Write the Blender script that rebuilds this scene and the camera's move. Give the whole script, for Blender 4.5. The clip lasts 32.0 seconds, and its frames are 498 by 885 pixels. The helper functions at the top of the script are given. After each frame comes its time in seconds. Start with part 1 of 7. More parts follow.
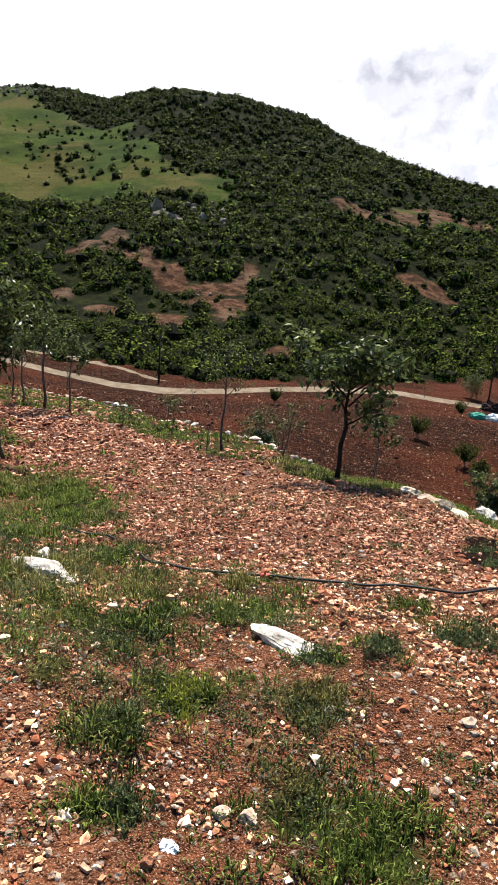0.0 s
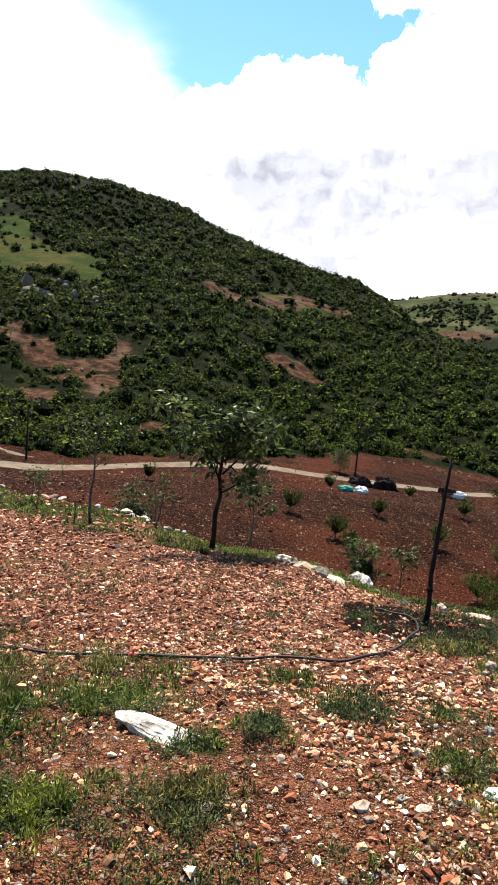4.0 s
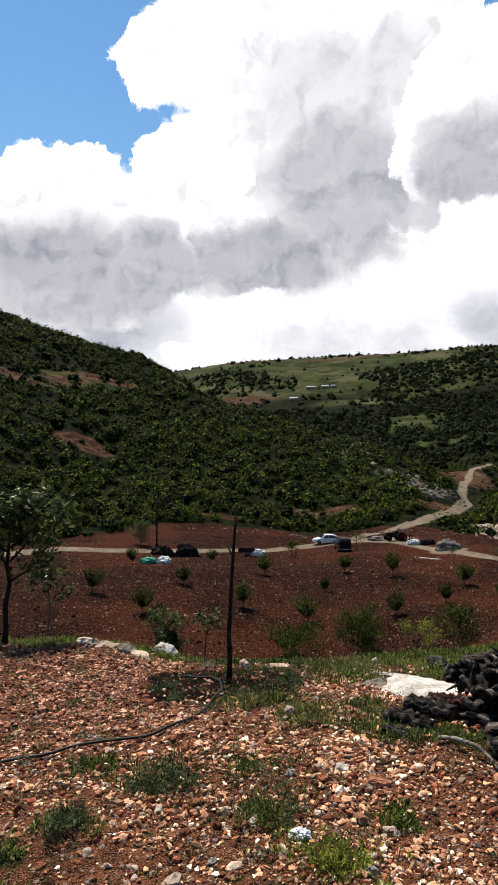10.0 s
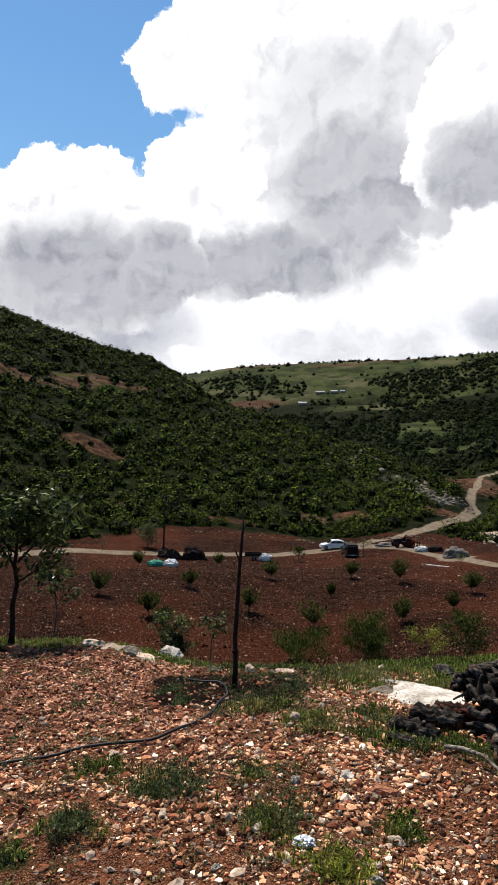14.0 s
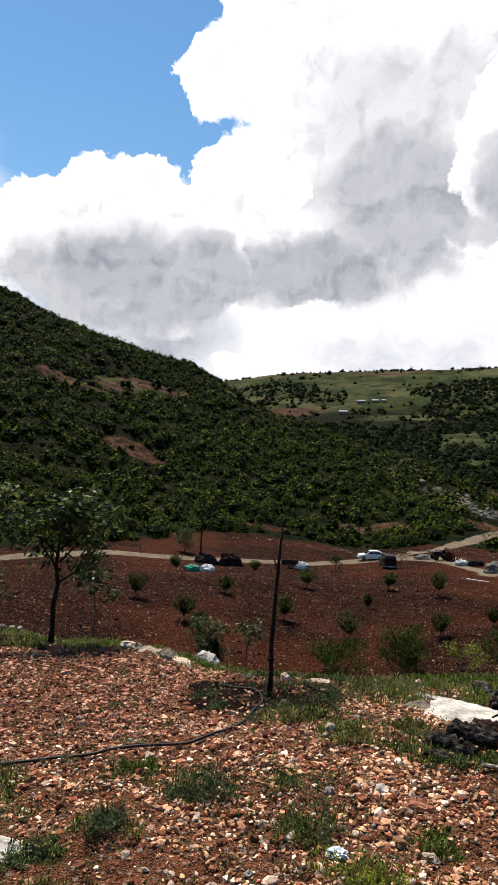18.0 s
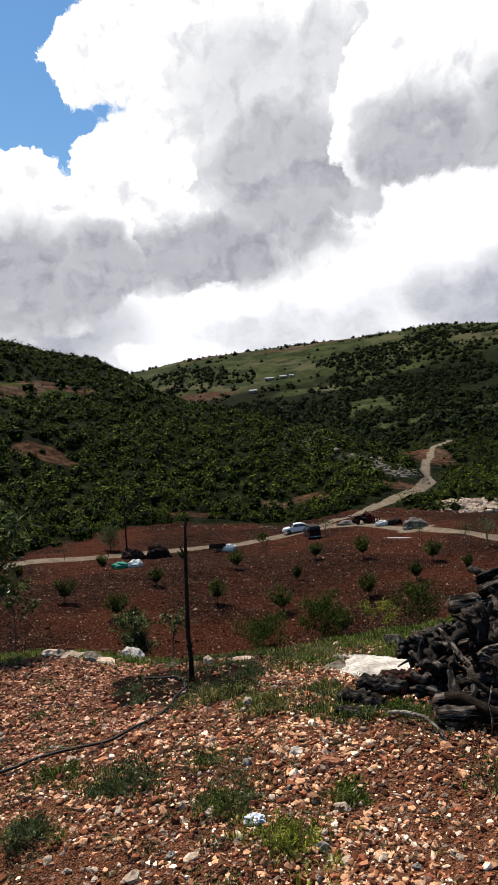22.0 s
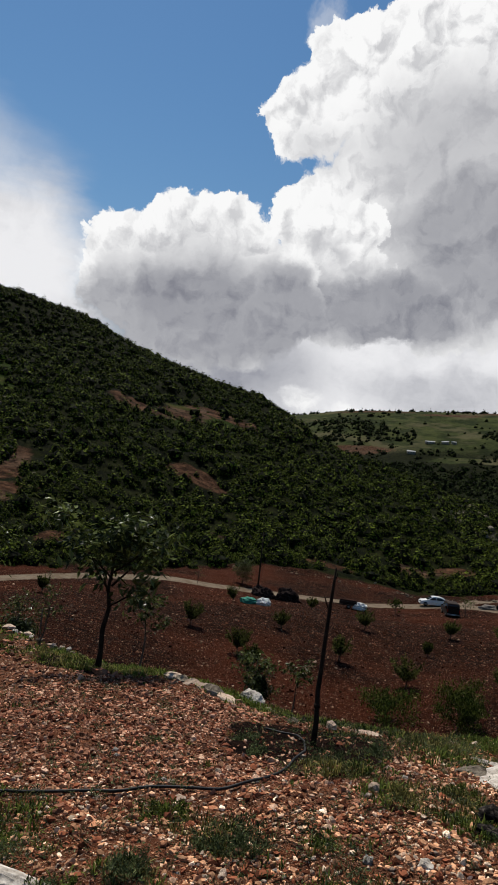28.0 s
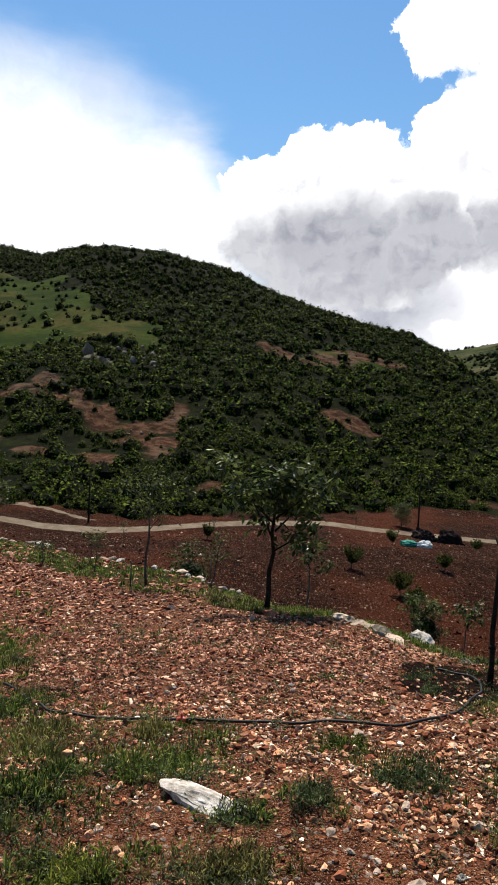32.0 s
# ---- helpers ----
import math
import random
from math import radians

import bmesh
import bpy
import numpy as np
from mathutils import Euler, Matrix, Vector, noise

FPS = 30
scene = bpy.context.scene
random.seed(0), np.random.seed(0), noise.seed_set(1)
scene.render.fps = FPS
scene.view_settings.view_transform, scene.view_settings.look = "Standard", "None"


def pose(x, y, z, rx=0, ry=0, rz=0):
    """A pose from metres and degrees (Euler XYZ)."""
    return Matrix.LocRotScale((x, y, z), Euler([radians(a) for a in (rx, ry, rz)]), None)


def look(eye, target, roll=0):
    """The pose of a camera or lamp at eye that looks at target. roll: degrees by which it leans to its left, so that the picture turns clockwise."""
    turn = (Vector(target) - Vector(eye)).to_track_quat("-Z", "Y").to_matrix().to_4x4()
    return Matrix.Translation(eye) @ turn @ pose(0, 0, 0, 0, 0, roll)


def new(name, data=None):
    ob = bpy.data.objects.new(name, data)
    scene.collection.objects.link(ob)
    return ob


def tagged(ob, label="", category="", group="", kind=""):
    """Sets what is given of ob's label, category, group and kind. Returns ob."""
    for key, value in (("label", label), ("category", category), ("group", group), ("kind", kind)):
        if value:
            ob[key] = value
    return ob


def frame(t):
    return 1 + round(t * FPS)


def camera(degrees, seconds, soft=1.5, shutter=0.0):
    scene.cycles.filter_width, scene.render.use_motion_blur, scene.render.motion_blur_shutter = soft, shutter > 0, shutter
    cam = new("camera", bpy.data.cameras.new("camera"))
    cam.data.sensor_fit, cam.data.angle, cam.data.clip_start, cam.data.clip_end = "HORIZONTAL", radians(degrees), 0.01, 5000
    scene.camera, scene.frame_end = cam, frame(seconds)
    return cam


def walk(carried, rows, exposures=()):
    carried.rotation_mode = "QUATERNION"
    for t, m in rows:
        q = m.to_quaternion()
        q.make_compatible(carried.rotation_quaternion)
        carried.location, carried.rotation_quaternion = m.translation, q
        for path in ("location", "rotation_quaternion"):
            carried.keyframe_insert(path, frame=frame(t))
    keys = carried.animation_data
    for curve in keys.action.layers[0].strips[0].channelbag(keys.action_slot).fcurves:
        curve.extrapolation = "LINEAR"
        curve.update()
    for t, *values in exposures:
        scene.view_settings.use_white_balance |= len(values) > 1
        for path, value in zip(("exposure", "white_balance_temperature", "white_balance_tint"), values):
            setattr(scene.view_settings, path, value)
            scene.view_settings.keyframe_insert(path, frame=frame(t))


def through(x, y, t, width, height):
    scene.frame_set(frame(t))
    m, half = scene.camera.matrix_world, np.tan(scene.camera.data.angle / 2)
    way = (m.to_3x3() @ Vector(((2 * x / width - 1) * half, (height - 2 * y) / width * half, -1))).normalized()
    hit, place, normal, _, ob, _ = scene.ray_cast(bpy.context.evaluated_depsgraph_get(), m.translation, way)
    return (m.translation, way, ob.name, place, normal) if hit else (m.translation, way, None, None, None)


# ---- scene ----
# ---- camera and its walk: seconds, place, heading to the left of north, tilt and lean in degrees ----
cam = camera(40.39, 32.0, soft=0.6)
PATH = [
    (0.0, -0.030, -0.179, 1.767, 29.38, -14.45, 4.06), (0.5, -0.051, -0.198, 1.772, 35.13, -14.78, 3.99), (1.0, -0.108, -0.200, 1.760, 42.08, -15.67, 5.84),
    (1.5, -0.142, -0.202, 1.751, 46.48, -17.04, 7.01), (2.0, -0.145, -0.169, 1.735, 44.55, -17.29, 6.96), (2.5, -0.066, -0.077, 1.712, 30.75, -14.81, 6.07),
    (4.5, -0.118, 0.079, 1.604, 18.35, -6.61, 4.89), (5.0, -0.102, 0.086, 1.603, 16.84, -6.52, 4.30), (5.5, -0.098, 0.087, 1.605, 15.37, -7.06, 4.40),
    (6.0, -0.077, 0.106, 1.600, 11.15, -6.05, 3.95), (6.5, -0.035, 0.104, 1.599, 2.20, -5.25, 3.82), (7.0, 0.000, -0.000, 1.620, 0.00, -1.50, -0.00),
    (7.5, -0.025, 0.012, 1.610, 4.09, -1.97, 0.46), (8.0, -0.015, 0.016, 1.605, 1.57, -1.17, 0.50), (8.5, -0.017, -0.013, 1.619, 1.39, -0.48, 0.92),
    (9.0, -0.016, 0.012, 1.610, 2.82, -1.03, 0.91), (9.5, -0.019, 0.002, 1.615, 2.53, -0.62, 1.24), (10.0, -0.006, -0.002, 1.617, 2.34, -0.31, 0.70),
    (10.5, -0.013, 0.001, 1.617, 2.47, 0.66, 0.86), (11.0, -0.013, -0.001, 1.618, 2.72, 0.38, 1.18), (11.5, -0.020, -0.003, 1.618, 3.49, -0.33, 1.68),
    (12.0, -0.017, 0.017, 1.611, 4.24, -0.43, 1.61), (12.5, -0.018, 0.004, 1.617, 3.59, -0.11, 2.10), (13.0, -0.017, 0.005, 1.614, 3.60, -0.47, 1.61),
    (13.5, -0.016, 0.005, 1.617, 4.10, 0.28, 1.31), (14.0, -0.011, 0.002, 1.619, 3.05, 0.02, 1.51), (14.5, -0.019, 0.000, 1.618, 4.62, -0.07, 1.92),
    (16.5, -0.011, -0.012, 1.626, 3.85, 0.49, 1.59), (17.0, -0.009, -0.017, 1.629, 3.67, 0.49, 1.94), (17.5, -0.017, -0.019, 1.628, 4.96, 0.76, 2.92),
    (18.0, -0.023, -0.026, 1.626, 6.39, 0.49, 2.90), (18.5, -0.031, -0.031, 1.626, 9.09, 0.65, 2.66), (19.0, -0.033, -0.026, 1.625, 8.93, 1.06, 2.94),
    (19.5, -0.049, -0.037, 1.631, 10.30, 0.57, 4.63), (20.0, -0.052, -0.021, 1.620, 10.45, 0.39, 3.90), (20.5, -0.045, -0.023, 1.623, 8.79, 1.34, 3.66),
    (21.0, -0.031, 0.001, 1.617, 7.60, 1.93, 3.71), (21.5, 0.004, 0.005, 1.611, 3.72, 0.90, 1.72), (22.0, 0.161, -0.080, 1.641, -0.73, -0.87, -3.98),
    (22.5, 0.199, -0.095, 1.659, 4.46, 3.30, -3.92), (23.0, 0.119, -0.058, 1.667, 0.74, 6.92, 4.02), (23.5, 0.064, 0.138, 1.613, -1.48, 4.33, 6.17),
    (24.0, 0.089, 0.090, 1.643, 1.52, 4.16, 5.03), (24.5, 0.089, 0.086, 1.643, 3.07, 3.20, 4.84), (25.0, 0.049, 0.074, 1.646, 9.73, 3.98, 6.66),
    (25.5, 0.043, 0.090, 1.637, 10.30, 3.51, 4.90), (27.5, 0.035, 0.065, 1.651, 10.66, 4.09, 6.24), (28.0, 0.016, 0.111, 1.631, 12.11, 2.83, 6.33),
    (28.5, 0.013, 0.115, 1.630, 12.95, 3.18, 6.80), (29.0, 0.022, 0.087, 1.647, 13.36, 3.23, 6.96), (29.5, 0.007, 0.104, 1.637, 13.58, 2.87, 6.95),
    (30.0, 0.005, 0.142, 1.619, 13.56, 2.94, 6.03), (30.5, 0.015, 0.112, 1.632, 14.72, 1.57, 5.80), (31.0, -0.003, 0.141, 1.606, 15.57, -1.18, 4.64),
    (31.5, -0.007, 0.121, 1.614, 17.88, -1.79, 3.47), (32.0, -0.025, 0.116, 1.614, 24.43, -2.68, 2.79),
]


def heading(x, y, z, yaw, tilt, lean):
    a, b = radians(yaw), radians(tilt)
    eye = Vector((x, y, z))
    return look(eye, eye + Vector((-math.sin(a) * math.cos(b), math.cos(a) * math.cos(b), math.sin(b))), lean)


EXPOSURES = [(0.0, 1.64), (2.0, 1.74), (4.5, 1.60), (6.0, 1.47), (7.0, 1.3), (8.0, 1.17), (9.0, 0.85), (13.0, 0.79), (18.0, 0.81), (21.0, 0.8), (22.0, 0.69), (23.0, 0.25), (24.0, 0.27), (25.0, 0.15), (28.0, 0.14), (29.0, 0.36), (30.0, 0.41), (31.0, 0.44), (32.0, 0.86)]
walk(cam, [(t, heading(*place)) for t, *place in PATH], EXPOSURES)

# ---- sky, clouds and sun ----
SUN_BEARING, SUN_HEIGHT = -31.0, 59.0


class Nodes:
    """A short hand for node trees: every call adds a node and returns its first output."""

    def __init__(self, tree):
        self.tree = tree

    def put(self, socket, value):
        if isinstance(value, bpy.types.NodeSocket):
            self.tree.links.new(value, socket)
        elif value is not None:
            socket.default_value = value

    def node(self, kind, **values):
        n = self.tree.nodes.new(kind)
        for key, value in values.items():
            self.put(n.inputs[key.replace("_", " ")], value)
        return n

    def math(self, op, a, b=None, c=None, clamp=False):
        n = self.tree.nodes.new("ShaderNodeMath")
        n.operation, n.use_clamp = op, clamp
        for k, v in enumerate((a, b, c)):
            self.put(n.inputs[k], v)
        return n.outputs[0]

    def vec(self, op, a, b=None):
        n = self.tree.nodes.new("ShaderNodeVectorMath")
        n.operation = op
        self.put(n.inputs[0], a)
        if b is not None:
            self.put(n.inputs[1], b)
        return n.outputs[0]

    def ramp(self, v, a, b, lo=0.0, hi=1.0, smooth=True):
        n = self.tree.nodes.new("ShaderNodeMapRange")
        n.interpolation_type = "SMOOTHSTEP" if smooth else "LINEAR"
        for k, x in enumerate((v, a, b, lo, hi)):
            self.put(n.inputs[k], x)
        return n.outputs[0]

    def noise(self, at, scale, detail=4.0, rough=0.55, distort=0.0, colour=False):
        n = self.node("ShaderNodeTexNoise", Vector=at, Scale=scale, Detail=detail, Roughness=rough, Distortion=distort)
        return n.outputs[1 if colour else 0]

    def cells(self, at, scale, feature="F1", out="Distance", random=1.0):
        n = self.tree.nodes.new("ShaderNodeTexVoronoi")
        n.feature = feature
        for key, value in (("Vector", at), ("Scale", scale), ("Randomness", random)):
            self.put(n.inputs[key], value)
        return n.outputs[out]

    def mix(self, f, a, b, blend="MIX"):
        n = self.tree.nodes.new("ShaderNodeMix")
        n.data_type, n.blend_type = "RGBA", blend
        self.put(n.inputs[0], f)
        self.put(n.inputs[6], a if isinstance(a, bpy.types.NodeSocket) else (*a, 1))
        self.put(n.inputs[7], b if isinstance(b, bpy.types.NodeSocket) else (*b, 1))
        return n.outputs[2]


world = bpy.data.worlds.new("sky")
scene.world = world
world.use_nodes = True
world.node_tree.nodes.clear()
W = Nodes(world.node_tree)
sky = W.tree.nodes.new("ShaderNodeTexSky")
sky.sky_type, sky.sun_disc = "NISHITA", False
sky.sun_elevation, sky.sun_rotation = radians(SUN_HEIGHT), radians(SUN_BEARING % 360)
sky.altitude, sky.air_density, sky.dust_density, sky.ozone_density = 900, 1.6, 0.2, 3.0
ray_way = W.tree.nodes.new("ShaderNodeTexCoord").outputs["Generated"]
split = W.node("ShaderNodeSeparateXYZ", Vector=ray_way)
bearing = W.math("MULTIPLY", W.math("ARCTAN2", split.outputs[0], split.outputs[1]), 57.2958)
lift = W.math("MULTIPLY", W.math("ARCSINE", split.outputs[2]), 57.2958)


def heap(rows, b, h):
    """How many degrees inside a union of ovals a direction lies: bearing, height and half sizes in degrees."""
    total = None
    for a, e, w, t in rows:
        u = W.math("DIVIDE", W.math("SUBTRACT", b, a), w)
        v = W.math("DIVIDE", W.math("SUBTRACT", h, e), t)
        d = W.math("MULTIPLY", W.math("SUBTRACT", 1.0, W.math("SQRT", W.math("ADD", W.math("MULTIPLY", u, u), W.math("MULTIPLY", v, v)))), min(w, t))
        total = d if total is None else W.math("SMOOTH_MAX", total, d, 0.5)
    return total


def shade(rows, b, h):
    """Soft ovals of cloud shade, summed: bearing, height, half sizes in degrees and depth of tone."""
    total = 0.0
    for a, e, w, t, k in rows:
        u = W.math("DIVIDE", W.math("SUBTRACT", b, a), w)
        v = W.math("DIVIDE", W.math("SUBTRACT", h, e), t)
        r = W.math("SQRT", W.math("ADD", W.math("MULTIPLY", u, u), W.math("MULTIPLY", v, v)))
        total = W.math("MAXIMUM", W.ramp(r, 1.12, 0.40, 0.0, k), total)
    return total


flat = W.node("ShaderNodeCombineXYZ", X=bearing, Y=lift, Z=0.0).outputs[0]
drift = W.vec("ADD", flat, W.vec("MULTIPLY", W.vec("SUBTRACT", W.noise(flat, 0.22, 5, 0.6, colour=True), (0.5, 0.5, 0.5)), (4.2, 4.2, 0.0)))
bent = W.node("ShaderNodeSeparateXYZ", Vector=drift)
bent_b, bent_h = bent.outputs[0], bent.outputs[1]


def billows(at):
    """Cauliflower heads at three sizes, in degrees."""
    big = W.math("MULTIPLY", W.math("SUBTRACT", 0.45, W.cells(at, 0.36, "SMOOTH_F1")), 1.9)
    small = W.math("MULTIPLY", W.math("SUBTRACT", 0.45, W.cells(at, 0.95, "SMOOTH_F1")), 0.85)
    fine = W.math("MULTIPLY", W.math("SUBTRACT", W.noise(at, 2.0, 5, 0.6), 0.5), 0.75)
    return W.math("ADD", big, W.math("ADD", small, fine))


swell = billows(drift)
relief = W.math("SUBTRACT", billows(W.vec("ADD", drift, (-0.55, 0.75, 0.0))), swell)
mottle = W.math("SUBTRACT", W.noise(drift, 0.30, 6, 0.6), 0.5)
streak = W.noise(W.vec("MULTIPLY", flat, (0.5, 1.5, 1.0)), 0.07, 6, 0.55)

# the thin high veil and the pale bank low down
low_bank = W.math("DIVIDE", heap([(12, 8, 40, 18.0), (-42, 9, 26, 14), (-34, 11, 12, 12), (50, 5, 40, 12)], bearing, lift), 14.0)
veil = W.math("DIVIDE", heap([(-46, 14, 20, 13), (-70, 22, 24, 14)], bearing, lift), 13.0)
bank = W.ramp(W.math("ADD", low_bank, W.math("SUBTRACT", streak, 0.5)), 0.0, 0.34)
haze = W.math("MULTIPLY", W.ramp(W.math("ADD", veil, W.math("MULTIPLY", streak, 0.9)), 0.35, 0.95), 0.85)
open_sky = W.noise(ray_way, 2.2, 6, 0.55)
away = W.ramp(W.math("ABSOLUTE", W.math("ADD", bearing, 20.0)), 60, 90)
elsewhere = W.math("MULTIPLY", W.ramp(open_sky, 0.64, 0.74), away)
cover = W.math("MAXIMUM", elsewhere, W.math("MAXIMUM", bank, haze))
bank_grey = W.math("ADD", shade([(23, 9, 11, 5, 0.66), (-18, 9, 14, 6, 0.75), (6, 8, 12, 3, 0.34)], bent_b, bent_h), W.ramp(W.math("ADD", streak, W.math("MULTIPLY", mottle, 0.5)), 0.40, 0.70, 0.05, 0.38))
cloud_tone = W.mix(bank_grey, (0.92, 0.92, 0.94), (0.27, 0.28, 0.33))
cloud_tone = W.mix(away, cloud_tone, W.mix(W.ramp(open_sky, 0.56, 0.72), (0.60, 0.60, 0.61), (0.30, 0.30, 0.33)))

# the towering heads, from the rearmost to the foremost: ovals, shades under them
HEADS = [
    ([(-9.0, 35.0, 2.6, 2.2)], [], 0.40),
    ([(-10.0, 28.4, 3.9, 3.2), (-6.0, 31.6, 5.2, 4.4), (0.5, 33.6, 6.2, 5.2), (7.5, 31.5, 6.2, 5.6), (12.5, 30.0, 4.4, 4.8), (2.5, 24.0, 10.5, 9.0), (-7.0, 21.0, 5.5, 5.0), (3.0, 15.5, 10.0, 4.0), (-5.0, 15.5, 7.0, 4.4), (10.5, 21.5, 4.5, 5.5)],
     [(5.5, 20.0, 10.5, 9.0, 0.80), (3.5, 26.5, 11.0, 7.0, 0.56), (9.5, 28.5, 5.5, 4.5, 0.58), (-1.5, 14.8, 10.0, 4.4, 0.86), (-9.0, 14.8, 6.0, 5.0, 0.80), (12.5, 19.0, 5.5, 4.5, 0.72), (-8.0, 26.4, 4.0, 2.4, 0.32)], 1.0),
    ([(-19.5, 18.0, 4.6, 4.4), (-15.0, 18.4, 4.2, 3.6), (-24.5, 15.6, 4.4, 4.4), (-17.0, 13.5, 9.0, 5.4), (-11.5, 15.5, 5.0, 4.6)],
     [(-17.5, 13.0, 11.0, 7.4, 0.80), (-18.5, 14.2, 9.0, 5.0, 0.86), (-25.0, 11.0, 8.0, 7.6, 0.76), (-10.0, 13.6, 7.5, 6.6, 0.84)], 1.0),
    ([(-7.8, 21.0, 2.4, 2.0), (-4.8, 20.4, 2.8, 2.6), (-3.4, 18.6, 1.7, 1.6)], [(-4.4, 16.9, 4.0, 2.4, 0.62), (-8.0, 18.6, 3.2, 2.0, 0.60)], 1.0),
    ([(16.5, 27.0, 5.8, 4.4), (12.2, 25.4, 2.8, 2.5), (22.5, 25.0, 7.0, 7.0), (16.5, 21.5, 5.6, 3.4), (13.5, 22.3, 4.4, 4.4)],
     [(16.5, 20.4, 8.8, 7.2, 0.84), (25.0, 20.5, 9.0, 8.0, 0.80), (12.6, 23.4, 3.0, 2.4, 0.62)], 1.0),
    ([(-4.6, 6.2, 2.0, 1.5), (-7.6, 6.8, 1.8, 1.6), (-1.0, 5.6, 1.8, 1.1)], [], 0.9),
]
for ovals, shades, thick in HEADS:
    deep = W.math("ADD", heap(ovals, bent_b, bent_h), swell)
    gloom = shade(shades, bent_b, bent_h)
    mask = W.math("MULTIPLY", W.ramp(deep, 0.0, W.math("ADD", W.math("MULTIPLY", gloom, 0.9), 0.30) if shades else 1.6), thick)
    inside = W.ramp(W.math("ADD", heap(ovals, W.math("ADD", bent_b, -0.8), W.math("ADD", bent_h, 1.3)), swell), -0.5, 1.5)
    turned = W.math("MULTIPLY", W.ramp(relief, -0.10, 0.65, 0.0, 0.42, False), W.ramp(deep, 0.0, 1.2, 0.35, 1.0))
    if shades:
        under = W.math("MULTIPLY", W.math("ADD", W.math("MULTIPLY", gloom, 0.88), W.math("MULTIPLY", mottle, 0.22)), inside)
        grey = W.math("ADD", under, W.math("MULTIPLY", turned, W.ramp(under, 0.0, 0.5, 1.0, 0.30)), clamp=True)
    else:
        grey = W.math("MULTIPLY", turned, 0.8)
    cloud_tone = W.mix(mask, cloud_tone, W.mix(grey, (1.0, 1.0, 1.0), (0.15, 0.156, 0.20)))
    cover = W.math("MAXIMUM", cover, mask)
azure = W.node("ShaderNodeHueSaturation", Color=sky.outputs[0], Saturation=1.22).outputs[0]
clear = W.node("ShaderNodeBackground", Color=azure, Strength=0.066)
cloudy = W.node("ShaderNodeBackground", Color=cloud_tone, Strength=0.86)
both = W.node("ShaderNodeMixShader", Fac=cover)
W.put(both.inputs[1], clear.outputs[0])
W.put(both.inputs[2], cloudy.outputs[0])
W.tree.links.new(both.outputs[0], W.tree.nodes.new("ShaderNodeOutputWorld").inputs[0])

sun_lamp = bpy.data.lights.new("sun", "SUN")
sun_lamp.energy, sun_lamp.angle, sun_lamp.color = 5.0, radians(0.53), (1.0, 0.94, 0.84)
sun = new("sun", sun_lamp)
sa, se = radians(SUN_BEARING), radians(SUN_HEIGHT)
sun.matrix_world = look((0, 0, 60), Vector((0, 0, 60)) - Vector((math.sin(sa) * math.cos(se), math.cos(sa) * math.cos(se), math.sin(se))))

# ---- materials ----


def material(name, roughness=0.85):
    m = bpy.data.materials.new(name)
    m.use_nodes = True
    n = Nodes(m.node_tree)
    shader = m.node_tree.nodes["Principled BSDF"]
    shader.inputs["Roughness"].default_value = roughness
    shader.inputs["Specular IOR Level"].default_value = 0.05
    return m, n, shader


def bumped(n, shader, high, strength, distance):
    b = n.node("ShaderNodeBump", Strength=strength, Distance=distance, Height=high)
    n.tree.links.new(b.outputs[0], shader.inputs["Normal"])


def spot_of(n):
    return n.tree.nodes.new("ShaderNodeTexCoord").outputs["Object"]


def attribute(n, name):
    a = n.tree.nodes.new("ShaderNodeAttribute")
    a.attribute_name = name
    return a.outputs["Fac"]


def mottled(name, dark, light, scale, roughness=0.85, bump=0.3, depth=0.01, vary=0.25, metallic=0.0, fine=6.0, specular=0.05):
    """A surface of two tones with grain at two sizes, each object or island a little different."""
    m, n, shader = material(name, roughness)
    at = spot_of(n)
    coarse, grain = n.noise(at, scale, 5, 0.6), n.noise(at, scale * fine, 4, 0.6)
    blend = n.math("ADD", n.math("MULTIPLY", n.ramp(coarse, 0.3, 0.7), 0.6), n.math("MULTIPLY", n.ramp(grain, 0.3, 0.7), 0.4))
    colour = n.mix(blend, dark, light)
    own = n.tree.nodes.new("ShaderNodeObjectInfo").outputs["Random"]
    island = n.tree.nodes.new("ShaderNodeNewGeometry").outputs["Random Per Island"]
    shift = n.math("FRACT", n.math("ADD", own, island))
    tone = n.node("ShaderNodeHueSaturation", Color=colour, Value=n.ramp(shift, 0, 1, 1 - vary, 1 + vary, False))
    n.tree.links.new(tone.outputs[0], shader.inputs["Base Color"])
    shader.inputs["Metallic"].default_value = metallic
    shader.inputs["Specular IOR Level"].default_value = specular
    if bump:
        bumped(n, shader, n.math("ADD", coarse, n.math("MULTIPLY", grain, 0.6)), bump, depth)
    return m


